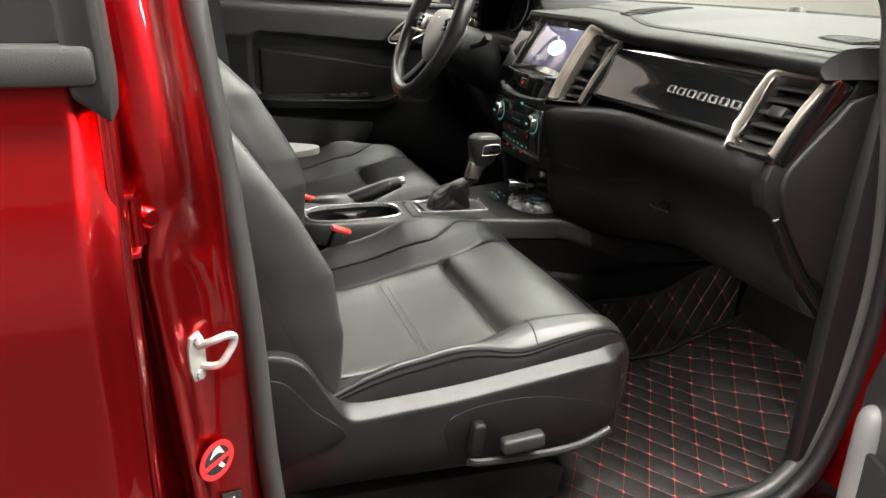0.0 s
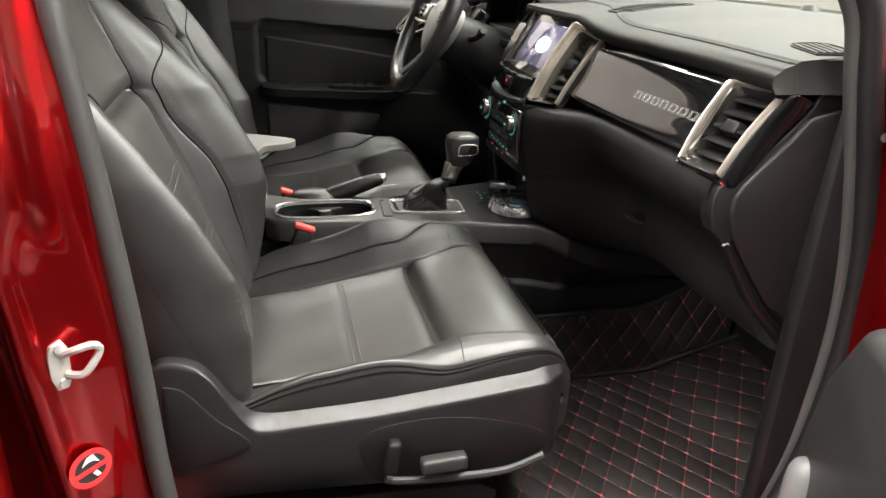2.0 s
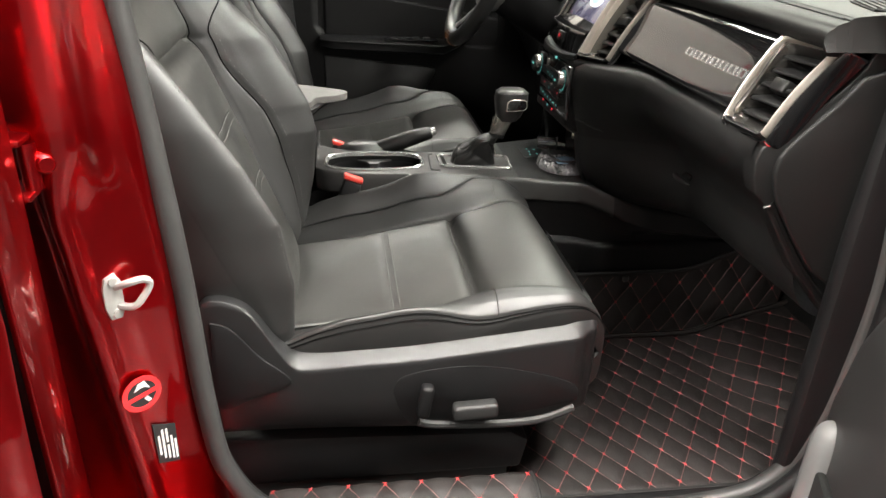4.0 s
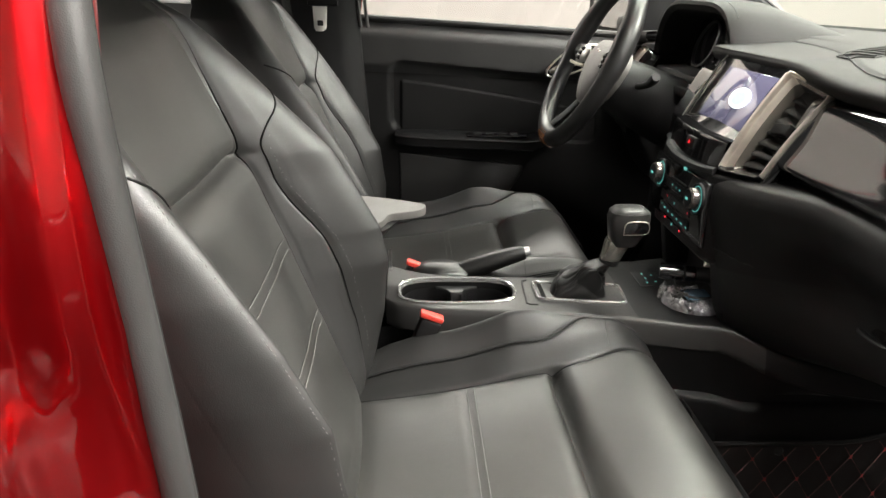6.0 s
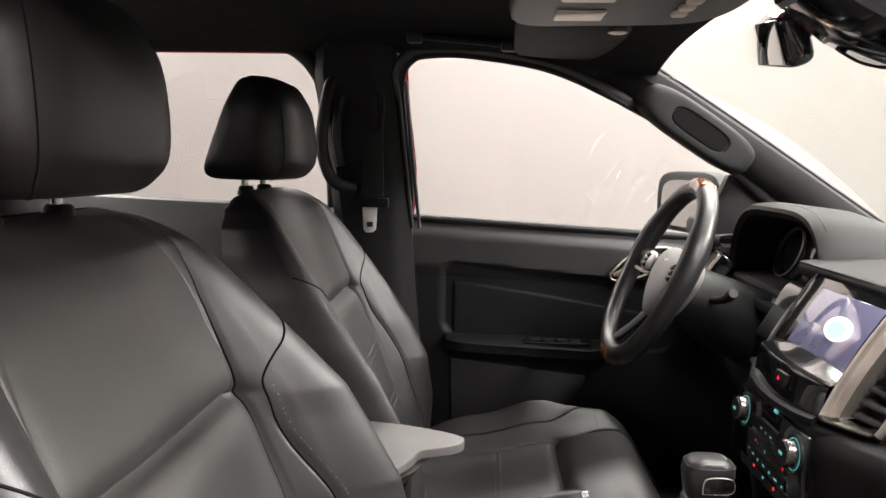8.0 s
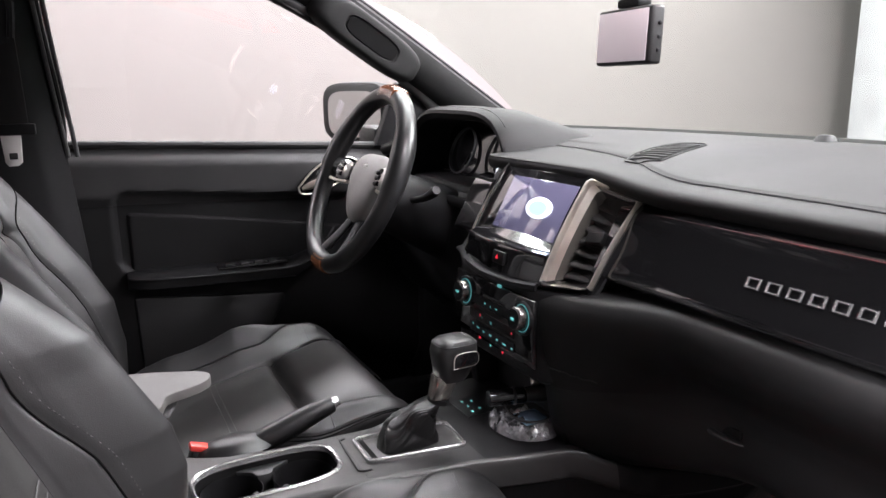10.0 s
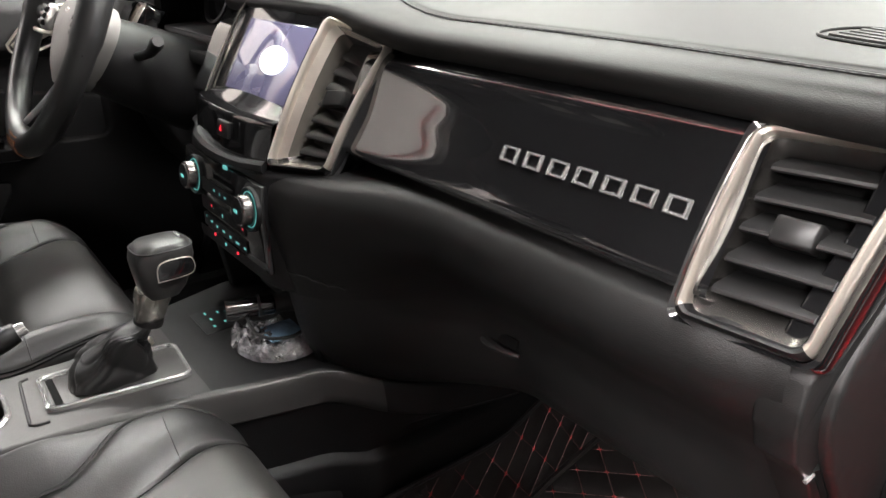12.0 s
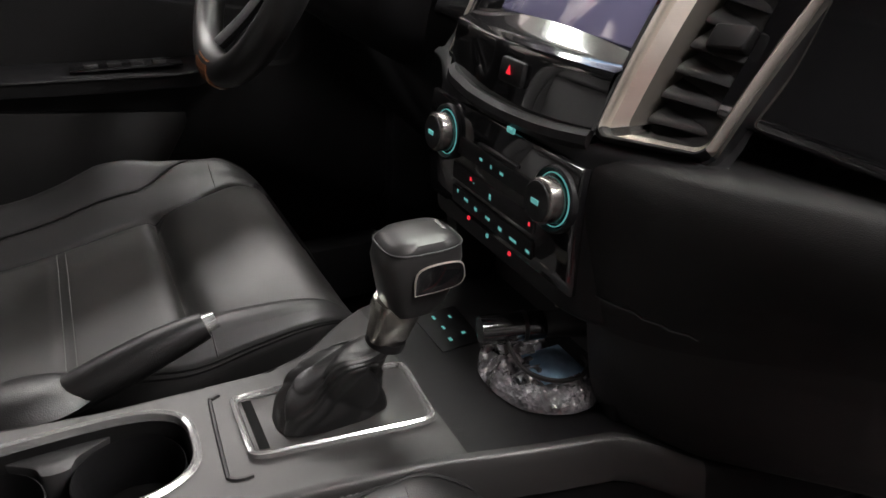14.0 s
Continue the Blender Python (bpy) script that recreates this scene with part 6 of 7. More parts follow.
# selector frame
def quad_frame(corners, inset, z, h):
    c = sum((Vector((x, y, 0)) for x, y in corners), Vector()) / 4
    def ring(f, zz):
        pts = []
        m = len(corners)
        for k in range(m):
            p, q, r = (Vector((*corners[(k + j) % m], 0)) for j in (-1, 0, 1))
            for t in np.linspace(0, 1, 6):
                a = q.lerp(p, 0.12 * (1 - t))
                b = q.lerp(r, 0.12 * t)
                pts.append(a.lerp(b, t))
        return [Vector((c.x + (p.x - c.x) * (1 - f), c.y + (p.y - c.y) * (1 - f * 1.6), zz)) for p in pts]
    return loft([ring(0, z), ring(0, z + h), ring(inset * 0.5, z + h * 1.3), ring(inset, z + h * 0.7), ring(inset, z - 0.004)], True, False)


FR = [(0.457, -0.061), (0.607, -0.082), (0.614, 0.004), (0.458, 0.019)]
part("selector_frame", quad_frame(FR, 0.06, 0.9045, 0.005), CHROME_BRIGHT, console, "bright chrome selector frame")
part("selector_plate", prism([(0.463, -0.055), (0.604, -0.074), (0.609, 0.0), (0.463, 0.013)], "z", 0.900, 0.9058, 0.001), CONSOLE, console)
part("selector_slot", prism([(0.4665, -0.052), (0.4745, -0.053), (0.4745, 0.010), (0.4665, 0.011)], "z", 0.904, 0.9064, 0.0003), WELL, console, "black slot")
part("switch_plate", prism([(0.655, 0.004), (0.70, 0.006), (0.703, 0.072), (0.655, 0.072)], "z", 0.900, 0.9050, 0.0005), PLASTIC, console, "black switch plate")
for a, b, c, d in [(0.673, 0.060, 0.003, 0.008), (0.689, 0.055, 0.003, 0.006), (0.674, 0.040, 0.003, 0.007), (0.671, 0.019, 0.004, 0.007), (0.688, 0.024, 0.005, 0.004)]:
    part("switch_mark", box(a, b, 0.9053, c * 0.75, d * 0.75, 0.001, 0), TEAL_GLOW, console, "teal backlit mark")
part("start_stud", disc((0.585, 0.028, 0.905), (0, 0, 1), 0.010, 0.008, 0.008, 16, bevel=0.002), CHROME, console)

armrest = thing("console_armrest", (0.1, 0, 0.9), "grey padded armrest lid on the centre console", "armrest")
LID_OUT = smoothed_outline([(-0.10, -0.062), (0.12, -0.060), (0.168, -0.046), (0.194, -0.008), (0.206, 0.022), (0.232, 0.036), (0.258, 0.050), (0.270, 0.070), (0.262, 0.090), (0.225, 0.105), (0.15, 0.112), (-0.10, 0.112)], 72)


def inset_outline(pts, d):
    n = len(pts)
    out = []
    for k in range(n):
        (x0, y0), (x1, y1) = pts[k - 1], pts[(k + 1) % n]
        l = math.hypot(x1 - x0, y1 - y0) or 1
        out.append((pts[k][0] - (y1 - y0) / l * d, pts[k][1] + (x1 - x0) / l * d))
    return out


lid_bm = prism(LID_OUT, "z", 1.011, 1.041, 0.013, segments=5)
for v in lid_bm.verts:
    if v.co.z < 1.03:
        v.co.z += 0.016 * sstep(0.13, 0.20, v.co.x)
    v.co.z -= 0.11 * max(0.0, 0.05 - v.co.y) + 0.010 * sstep(0.10, 0.27, v.co.x)
part("lid", lid_bm, GREYTOP, armrest, "grey padded leather lid")
BOX_OUT = smoothed_outline([(-0.10, -0.057), (0.13, -0.055), (0.175, -0.032), (0.197, 0.045), (0.205, 0.09), (0.19, 0.105), (-0.10, 0.105)], 40)
def stretched(pts, share):
    return [(x if x < 0.10 else 0.10 + (x - 0.10) * share, y) for x, y in pts]


RIM = stretched(BOX_OUT, 0.72)
part("skirt", prism(inset_outline(RIM, -0.006), "z", 0.972, 1.016, 0.005, segments=3), GREYTOP, armrest, "grey padded rim")
for dz in (0.983, 0.988):
    part("seam", tube([Vector((x, y, dz)) for x, y in inset_outline(RIM, -0.0065)], 0.0008, 5, closed=True), PALE_TRIM, armrest, "sewn rim seam")
part("box", loft([[Vector((x, y, z)) for x, y in stretched(inset_outline(BOX_OUT, 0.005), k)] for z, k in [(0.865, 0.55), (0.94, 0.68), (0.965, 0.78), (0.985, 0.96), (1.004, 1.22), (1.017, 1.34)]]), PLASTIC, armrest, "black storage box")

# gear selector
gear = thing("gear_selector", (0.55, -0.035, 0.905), "automatic gear selector with leather boot and silver knob", "gear selector")
GA = Vector((0.30, -0.13, 1.0)).normalized()
G0 = Vector((0.548, -0.030, 0.906))
NECK = Vector((0.578, -0.042, 0.972))
BASE = Vector((0.532, -0.028, 0.9062))
rings = []
for k in range(54):
    t = k / 53
    c = BASE.lerp(NECK, t) + Vector((-0.012 * math.sin(math.pi * t), 0.002 * math.sin(math.pi * t), 0.010 * math.sin(math.pi * t)))
    rx, ry = 0.032 * (1 - t) ** 1.15 + 0.0150, 0.013 * (1 - t) ** 0.9 + 0.0140
    ring = []
    for j in range(96):
        a = j / 96 * math.tau
        ca, sa = math.cos(a), math.sin(a)
        e = 0.62 + 0.38 * t
        amp = math.sin(math.pi * min(1, t * 0.96 + 0.06)) ** 0.8
        crease = abs(math.sin(2.5 * a + 5.5 * t + 0.9 * math.sin(2 * a + 3 * t))) ** 0.55 - 0.62
        fine = abs(math.sin(5 * a - 9 * t + 1.3 * math.sin(3 * a))) ** 0.7 - 0.6
        fold = 1 + (0.26 * crease + 0.10 * fine) * amp
        ring.append(c + Vector((rx * math.copysign(abs(ca) ** e, ca) * fold, ry * math.copysign(abs(sa) ** e, sa) * fold, 0.006 * math.sin(2 * a + 9 * t) * amp)))
    rings.append(ring)
part("boot", loft(rings), BOOT, gear, "folded black leather boot", angle=60)
part("neck_band", tube([NECK + GA * -0.004, NECK + GA * 0.004], 0.0165, 24), PLASTIC, gear)
part("collar", loft([[NECK + GA * h + Vector((w * 1.12 * math.copysign(abs(math.cos(a)) ** 0.75, math.cos(a)), w * math.copysign(abs(math.sin(a)) ** 0.75, math.sin(a)), 0)) for a in np.linspace(0, math.tau, 33)[:-1]] for h, w in [(0.002, 0.0135), (0.004, 0.0150), (0.02, 0.0165), (0.036, 0.0195), (0.042, 0.0190)]]), DARK_CHROME, gear, "dark chrome collar")
kc = G0 + GA * 0.136 + Vector((0.010, -0.004, 0.002))
rings = []
for z, fx0, fx1, wy in [(-0.033, -0.020, 0.016, 0.018), (-0.024, -0.025, 0.024, 0.022), (-0.005, -0.028, 0.033, 0.025), (0.012, -0.030, 0.037, 0.027), (0.024, -0.027, 0.036, 0.026), (0.030, -0.020, 0.030, 0.022), (0.032, -0.010, 0.020, 0.014)]:
    ring = []
    for j in range(32):
        a = j / 32 * math.tau
        c, s = math.cos(a), math.sin(a)
        ring.append(kc + Vector(((fx0 + fx1) / 2 + (fx1 - fx0) / 2 * math.copysign(abs(c) ** 0.6, c), wy * math.copysign(abs(s) ** 0.6, s), z)))
    rings.append(ring)
knob = part("knob", loft(rings), KNOB, gear, "charcoal leather knob")
part("knob_seam", tube([p + Vector((0, 0, 0.0002)) for p in rings[4]], 0.0009, 6, closed=True), SEAT_PLASTIC, knob)
part("knob_button", box(kc.x + 0.026, kc.y + 0.004, kc.z + 0.0265, 0.010, 0.022, 0.008, 0.003, pose(0, 0, 0, 0, 30, 0)), CHROME_BRIGHT, knob, "silver release button")
part("knob_inlay", prism(smoothed_outline([(kc.x - 0.010, kc.z - 0.008), (kc.x + 0.026, kc.z - 0.006), (kc.x + 0.030, kc.z + 0.008), (kc.x + 0.022, kc.z + 0.014), (kc.x - 0.006, kc.z + 0.012)], 24), "y", kc.y - 0.0285, kc.y - 0.018, 0.002), GLOSS, knob, "gloss black inlay")
part("knob_trim", tube([Vector((x, kc.y - 0.0275, z)) for x, z in smoothed_outline([(kc.x - 0.010, kc.z - 0.008), (kc.x + 0.026, kc.z - 0.006), (kc.x + 0.030, kc.z + 0.008), (kc.x + 0.022, kc.z + 0.014), (kc.x - 0.006, kc.z + 0.012)], 24)], 0.0009, 6, closed=True), CHROME, knob)

# handbrake
hbk = thing("handbrake", (0.33, 0.1, 0.88), "black leather handbrake lever with chrome release button", "handbrake")
path = spline([(0.27, 0.10, 0.872), (0.32, 0.10, 0.888), (0.37, 0.10, 0.905), (0.42, 0.10, 0.922), (0.458, 0.10, 0.933)], 16)
part("grip", tube(path, [0.013 + 0.006 * math.sin(math.pi * k / 15) for k in range(16)], 16), BOOT, hbk, "black leather grip")
part("button", tube([(0.456, 0.10, 0.933), (0.468, 0.10, 0.937)], [0.010, 0.008], 14), CHROME_BRIGHT, hbk, "chrome release button")
part("boot", loft([[Vector((0.30 + r * 1.7 * math.cos(a), 0.10 + r * math.sin(a), z)) for a in np.linspace(0, math.tau, 25)[:-1]] for r, z in [(0.036, 0.895), (0.032, 0.902), (0.024, 0.908), (0.018, 0.912)]]), BOOT, hbk, "black leather boot")

# belt buckles
def buckle(x, y, lean):
    b = thing("seat_belt_buckle", (x, y, 0.80), "black seat belt buckle with red release button", "belt buckle", group="seat belt buckles")
    m = pose(0, 0, 0, 0, lean, 0)
    part("body", box(x - 0.010, y, 0.862, 0.036, 0.026, 0.085, 0.007, m), PLASTIC, b)
    part("button", box(x + 0.004, y, 0.906, 0.040, 0.020, 0.010, 0.004, pose(0, 0, 0, 0, lean, 0)), BUCKLE_RED, b, "red release button")
    part("stalk", tube([(x - 0.03, y, 0.70), (x - 0.02, y, 0.83)], 0.010, 10), BLACK_RUBBER, b)


buckle(0.272, -0.122, 20)
buckle(0.250, 0.104, 20)

# clear pouch and charger by the stack
charger = thing("usb_charger", (0.69, -0.05, 0.955), "glossy black car charger with thin looped cable", "charger")
part("plug", tube(spline([(0.668, -0.038, 0.951), (0.672, -0.039, 0.951), (0.70, -0.046, 0.951), (0.722, -0.052, 0.951), (0.726, -0.053, 0.951)], 14), [0.009, 0.012, 0.0135, 0.0135, 0.0135, 0.0135, 0.0135, 0.0135, 0.0135, 0.0135, 0.0135, 0.013, 0.012, 0.010], 18), GLOSS, charger, "glossy black plug")
part("plug_collar", tube([(0.706, -0.0475, 0.951), (0.7095, -0.0485, 0.951)], 0.0142, 18), PLASTIC_LIGHT, charger)
part("socket", tube([(0.726, -0.053, 0.951), (0.775, -0.067, 0.951)], [0.012, 0.016], 16), BLACK_RUBBER, charger)
part("cable", tube(spline([(0.690, -0.048, 0.946), (0.688, -0.062, 0.938), (0.689, -0.083, 0.932), (0.702, -0.103, 0.931), (0.724, -0.110, 0.931), (0.743, -0.100, 0.931), (0.748, -0.085, 0.929)], 30), 0.0022, 6), BLACK_RUBBER, charger)
flap = thing("socket_cap", (0.745, -0.05, 0.97), "small silver socket cap under the climate panel", "socket cap")
part("cap", tube(spline([(0.752, -0.035, 0.985), (0.748, -0.045, 0.977), (0.744, -0.055, 0.966)], 8), 0.007, 10), CHROME, flap)
pouch = thing("clear_pouch", (0.71, -0.075, 0.905), "crumpled shiny clear film pouch lying on the console", "pouch")
rows = []
for i in range(46):
    row = []
    for j in range(46):
        u, v = 2 * i / 45 - 1, 2 * j / 45 - 1
        cu, cv = u * math.sqrt(1 - 0.42 * v * v), v * math.sqrt(1 - 0.42 * u * u)
        e = max(0.0, 1 - max(abs(u), abs(v)) ** 4) ** 0.5
        f = noise.noise(Vector((u * 2.2, v * 2.2, 1))) * 0.010 + abs(noise.noise(Vector((u * 5, v * 5, 3)))) * 0.008
        row.append(Vector((0.710 + 0.043 * cu, -0.070 - 0.052 * cv - 0.012 * cu, 0.906 + (0.013 + 1.5 * f + 0.004 * abs(noise.noise(Vector((u * 11, v * 11, 6))))) * e)))
    rows.append(row)
part("film", sheet(rows), CRYSTAL, pouch, "iridescent crumpled film")
part("slip", sheet([[Vector((0.700 + 0.045 * a, -0.098 + 0.045 * b, 0.923 + 0.008 * math.sin(math.pi * a) * math.sin(math.pi * b))) for a in np.linspace(0, 1, 10)] for b in np.linspace(0, 1, 10)]), BLUE_SLIP, pouch, "pale blue slip inside")
part("fold", tube(spline([(0.672, -0.070, 0.914), (0.70, -0.075, 0.926), (0.735, -0.082, 0.924), (0.762, -0.09, 0.914)], 16), 0.0012, 6), CRYSTAL, pouch, "welded film seam")

# ---- driver door ----
door = thing("driver_door", (0.5, 0.75, 0.5), "closed driver door with charcoal trim, armrest and dark insert", "car door")
def round_box(x, z, cx, cz, hx, hz, r):
    """Signed distance to a rectangle with rounded corners."""
    a, b = abs(x - cx) - hx + r, abs(z - cz) - hz + r
    return math.hypot(max(a, 0), max(b, 0)) + min(max(a, b), 0) - r


rows = []
for z in np.linspace(0.60, 1.318, 130):
    row = []
    for x in np.linspace(0.09, 1.05, 140):
        y = 0.742 - 0.012 * sstep(1.185, 1.215, z)
        sd = round_box(x, z + 0.045 * (x - 0.43), 0.470, 1.121, 0.275, 0.090, 0.03)
        y += 0.014 * sstep(0.006, -0.006, sd)
        y += 0.030 * sstep(1.27, 1.318, z) ** 2
        zz = z + (-0.025 * (x - 0.14) / 0.54) * sstep(0.9, 1.3, z)
        row.append(Vector((x, y, zz)))
    rows.append(row)
panel = part("trim_panel", sheet(rows[106:]), PLASTIC_LIGHT, door, "charcoal upper trim")
part("lower_trim", sheet(rows[:107]), DOOR_BLACK, door, "black lower trim with map pocket")
rows = []
for x in np.concatenate([np.linspace(0.212, 0.23, 7), np.linspace(0.24, 0.74, 26)]):
    top_ = lerp_table([(0.212, 1.168), (0.225, 1.175), (0.30, 1.166), (0.436, 1.147), (0.576, 1.125), (0.74, 1.098)], x)
    low_ = lerp_table([(0.212, 1.030), (0.43, 1.012), (0.56, 1.0), (0.74, 0.985)], x)
    rows.append([Vector((x, 0.7507 + 0.014 * (1 - sstep(0, 0.012, min(x - 0.212, (top_ - low_) * min(f, 1 - f))) ** 0.5), low_ + (top_ - low_) * f)) for f in np.concatenate([np.linspace(0, 0.1, 8), np.linspace(0.13, 0.87, 12), np.linspace(0.9, 1, 8)])])
part("insert", sheet(rows), DOOR_BLACK, door, "black padded insert")
part("armrest", loft([[Vector((x, 0.75 - w * c, z0 + h * s)) for c, s in [(0, 0.5), (0.7, 0.5), (1, 0.25), (1, -0.3), (0.6, -0.5), (0, -0.5)]] for x, z0, w, h in [(0.205, 1.022, 0.04, 0.035), (0.25, 1.022, 0.07, 0.038), (0.45, 1.016, 0.075, 0.04), (0.57, 1.012, 0.065, 0.04), (0.62, 1.03, 0.04, 0.035), (0.66, 1.06, 0.02, 0.03)]]), PLASTIC, door, "black armrest")
part("armrest_edge", tube(spline([(0.205, 0.711, 1.032), (0.25, 0.681, 1.031), (0.45, 0.676, 1.025), (0.57, 0.686, 1.022), (0.63, 0.71, 1.045), (0.68, 0.728, 1.10)], 24), 0.003, 6), PLASTIC, door)
for k in range(4):
    part("window_switch", box(0.42 + 0.032 * k, 0.70, 1.040, 0.02, 0.018, 0.008, 0.003), PLASTIC_LIGHT, door)
part("switch_plate", box(0.47, 0.70, 1.036, 0.16, 0.03, 0.006, 0.003), GLOSS, door)
hand = part("handle_bowl", prism(smoothed_outline([(0.592, 1.203), (0.625, 1.238), (0.665, 1.262), (0.72, 1.268), (0.74, 1.25), (0.70, 1.215), (0.64, 1.190), (0.60, 1.188)], 36), "y", 0.712, 0.735, 0.005), GLOSS, door, "gloss black handle bowl")
part("handle", tube(spline([(0.600, 0.709, 1.200), (0.63, 0.700, 1.212), (0.675, 0.696, 1.232), (0.72, 0.706, 1.252)], 12), [0.004, 0.006, 0.008, 0.009, 0.009, 0.009, 0.009, 0.009, 0.008, 0.007, 0.006, 0.004], 10), CHROME, hand, "chrome pull handle")
part("bowl_rim", tube([Vector((x, 0.711, z)) for x, z in smoothed_outline([(0.592, 1.203), (0.625, 1.238), (0.665, 1.262), (0.72, 1.268), (0.74, 1.25), (0.70, 1.215), (0.64, 1.190), (0.60, 1.188)], 36)], 0.0025, 6, closed=True), CHROME, hand)
part("lower_pocket", prism([(0.215, 0.982), (0.377, 0.965), (0.55, 0.948), (0.548, 0.925), (0.50, 0.85), (0.42, 0.72), (0.36, 0.66), (0.225, 0.66)], "y", 0.733, 0.760, 0.006), PLASTIC_LIGHT, door, "charcoal lower panel")
part("belt_strip", tube([(x, 0.755, 1.322 - 0.025 * (x - 0.14) / 0.54) for x in np.linspace(0.10, 1.0, 12)], 0.008, 8), BLACK_RUBBER, door)

# exterior mirror
ext = thing("door_mirror", (0.85, 0.95, 1.3), "black housed exterior door mirror", "door mirror")
TURN = Matrix.Translation((0.775, 1.07, 0)) @ pose(0, 0, 0, 0, 0, 19) @ Matrix.Translation((-0.775, -1.07, 0))
rings = []
for x, f in [(0.775, 0.9), (0.78, 1.0), (0.80, 1.03), (0.85, 0.95), (0.88, 0.7), (0.895, 0.35)]:
    rings.append([TURN @ Vector((x, 0.938 + 0.138 * f * math.copysign(abs(math.cos(a)) ** 0.5, math.cos(a)), 1.365 + 0.08 * f * math.copysign(abs(math.sin(a)) ** 0.5, math.sin(a)))) for a in np.linspace(0, math.tau, 33)[:-1]])
part("housing", loft(rings), BLACK_RUBBER, ext, "black mirror housing")
bm = prism([(0.928 + 0.112 * math.copysign(abs(math.cos(a)) ** 0.5, math.cos(a)), 1.361 + 0.062 * math.copysign(abs(math.sin(a)) ** 0.5, math.sin(a))) for a in np.linspace(0, math.tau, 33)[:-1]], "x", 0.770, 0.774)
bmesh.ops.transform(bm, matrix=TURN, verts=bm.verts)
part("mirror_glass", bm, MIRROR, ext, "mirror glass")
part("arm", box(0.84, 0.82, 1.31, 0.07, 0.12, 0.05, 0.015), PLASTIC, ext)
part("sail_panel", prism([(0.80, 1.29), (1.06, 1.29), (1.02, 1.39), (0.91, 1.455), (0.86, 1.44)], "y", 0.735, 0.765, 0.004), PLASTIC, ext)

# ---- belt on the far pillar, grab handles ----
belt = thing("seat_belt", (0.03, 0.68, 1.3), "black seat belt hanging on the pillar with white latch plate", "seat belt")
part("webbing", prism([(0.005, 1.35), (0.060, 1.35), (0.055, 1.56), (0.030, 1.60), (0.012, 1.56)], "y", 0.652, 0.658, 0.001), BLACK_RUBBER, belt, "black webbing")
part("pillar_loop", tube(spline([(0.005, 0.645, 1.60), (0.03, 0.64, 1.62), (0.055, 0.645, 1.60), (0.05, 0.65, 1.53)], 12), 0.007, 8), PLASTIC, belt)
part("tongue_guard", box(0.035, 0.652, 1.362, 0.072, 0.014, 0.022, 0.004), PLASTIC, belt)
part("latch_plate", prism([(0.010, 1.355), (0.045, 1.355), (0.042, 1.30), (0.034, 1.293), (0.018, 1.293), (0.013, 1.30)], "y", 0.650, 0.654, 0.001), WHITE, belt, "pale latch plate")
part("latch_slot", box(0.028, 0.6495, 1.312, 0.014, 0.002, 0.012, 0.0005), BLACK_RUBBER, belt)
gh = thing("grab_handle", (-0.05, 0.66, 1.5), "black plastic grab handle on the pillar", "grab handle", group="grab handles")
part("bar", tube(spline([(-0.030, 0.66, 1.655), (-0.058, 0.635, 1.63), (-0.068, 0.625, 1.585), (-0.078, 0.622, 1.50), (-0.066, 0.625, 1.435), (-0.045, 0.632, 1.405), (-0.012, 0.66, 1.395)], 30), 0.014, 12), PLASTIC_LIGHT, gh)
part("inlay", tube(spline([(-0.036, 0.640, 1.60), (-0.046, 0.630, 1.52), (-0.038, 0.640, 1.445)], 10), 0.010, 8), PLASTIC_LIGHT, gh, "grey inlay")
part("backing", box(-0.02, 0.668, 1.52, 0.05, 0.012, 0.23, 0.005), PLASTIC, gh)
gh2 = thing("grab_handle", (0.23, 0.6, 1.73), "folded black roof grab handle above the side window", "grab handle", group="grab handles")
part("bar", tube(spline([(0.125, 0.575, 1.732), (0.16, 0.567, 1.722), (0.23, 0.565, 1.716), (0.30, 0.567, 1.710), (0.345, 0.575, 1.708)], 14), 0.009, 10), PLASTIC, gh2)
for x, z in ((0.135, 1.722), (0.335, 1.706)):
    part("end_cap", box(x, 0.568, z, 0.034, 0.024, 0.03, 0.006), CONSOLE, gh2, "grey end cap")

# ---- overhead ----
visor = thing("sun_visor", (0.46, 0.45, 1.70), "black sun visor folded up under the headliner", "sun visor")
part("blade", prism(smoothed_outline([(0.335, 0.20), (0.35, 0.165), (0.46, 0.17), (0.525, 0.235), (0.535, 0.37), (0.525, 0.55), (0.49, 0.60), (0.38, 0.56), (0.345, 0.50)], 40), "z", 1.680, 1.700, 0.006), TRIM, visor)
part("clip", turned([(0.014, 0), (0.016, 0.006), (0.010, 0.008)], (0, 0, -1), (0.505, 0.245, 1.68), 20), CHROME, visor)
over = thing("overhead_console", (0.48, 0.02, 1.70), "overhead lamp console with switches", "overhead console")
part("housing", prism(smoothed_outline([(0.33, -0.10), (0.33, 0.14), (0.45, 0.16), (0.60, 0.13), (0.63, 0.0), (0.60, -0.11), (0.45, -0.13)], 40), "z", 1.668, 1.71, 0.012, segments=3), PLASTIC_LIGHT, over, "charcoal housing")
for yk in (-0.05, 0.07):
    part("lamp_lens", box(0.42, yk, 1.667, 0.07, 0.06, 0.006, 0.003), CHROME, over, "unlit lamp lens")
for k in range(3):
    part("switch", box(0.555, -0.03 + 0.04 * k, 1.666, 0.02, 0.024, 0.008, 0.003), CHROME, over)
mirror = thing("rear_view_mirror", (0.75, 0.16, 1.65), "black framed rear-view mirror on the windscreen", "rear-view mirror")
MM = pose(0.740, 0.195, 1.655, 8, -18, -7)
bm = box(0.004, 0, 0, 0.044, 0.20, 0.084, 0.016, segments=3)
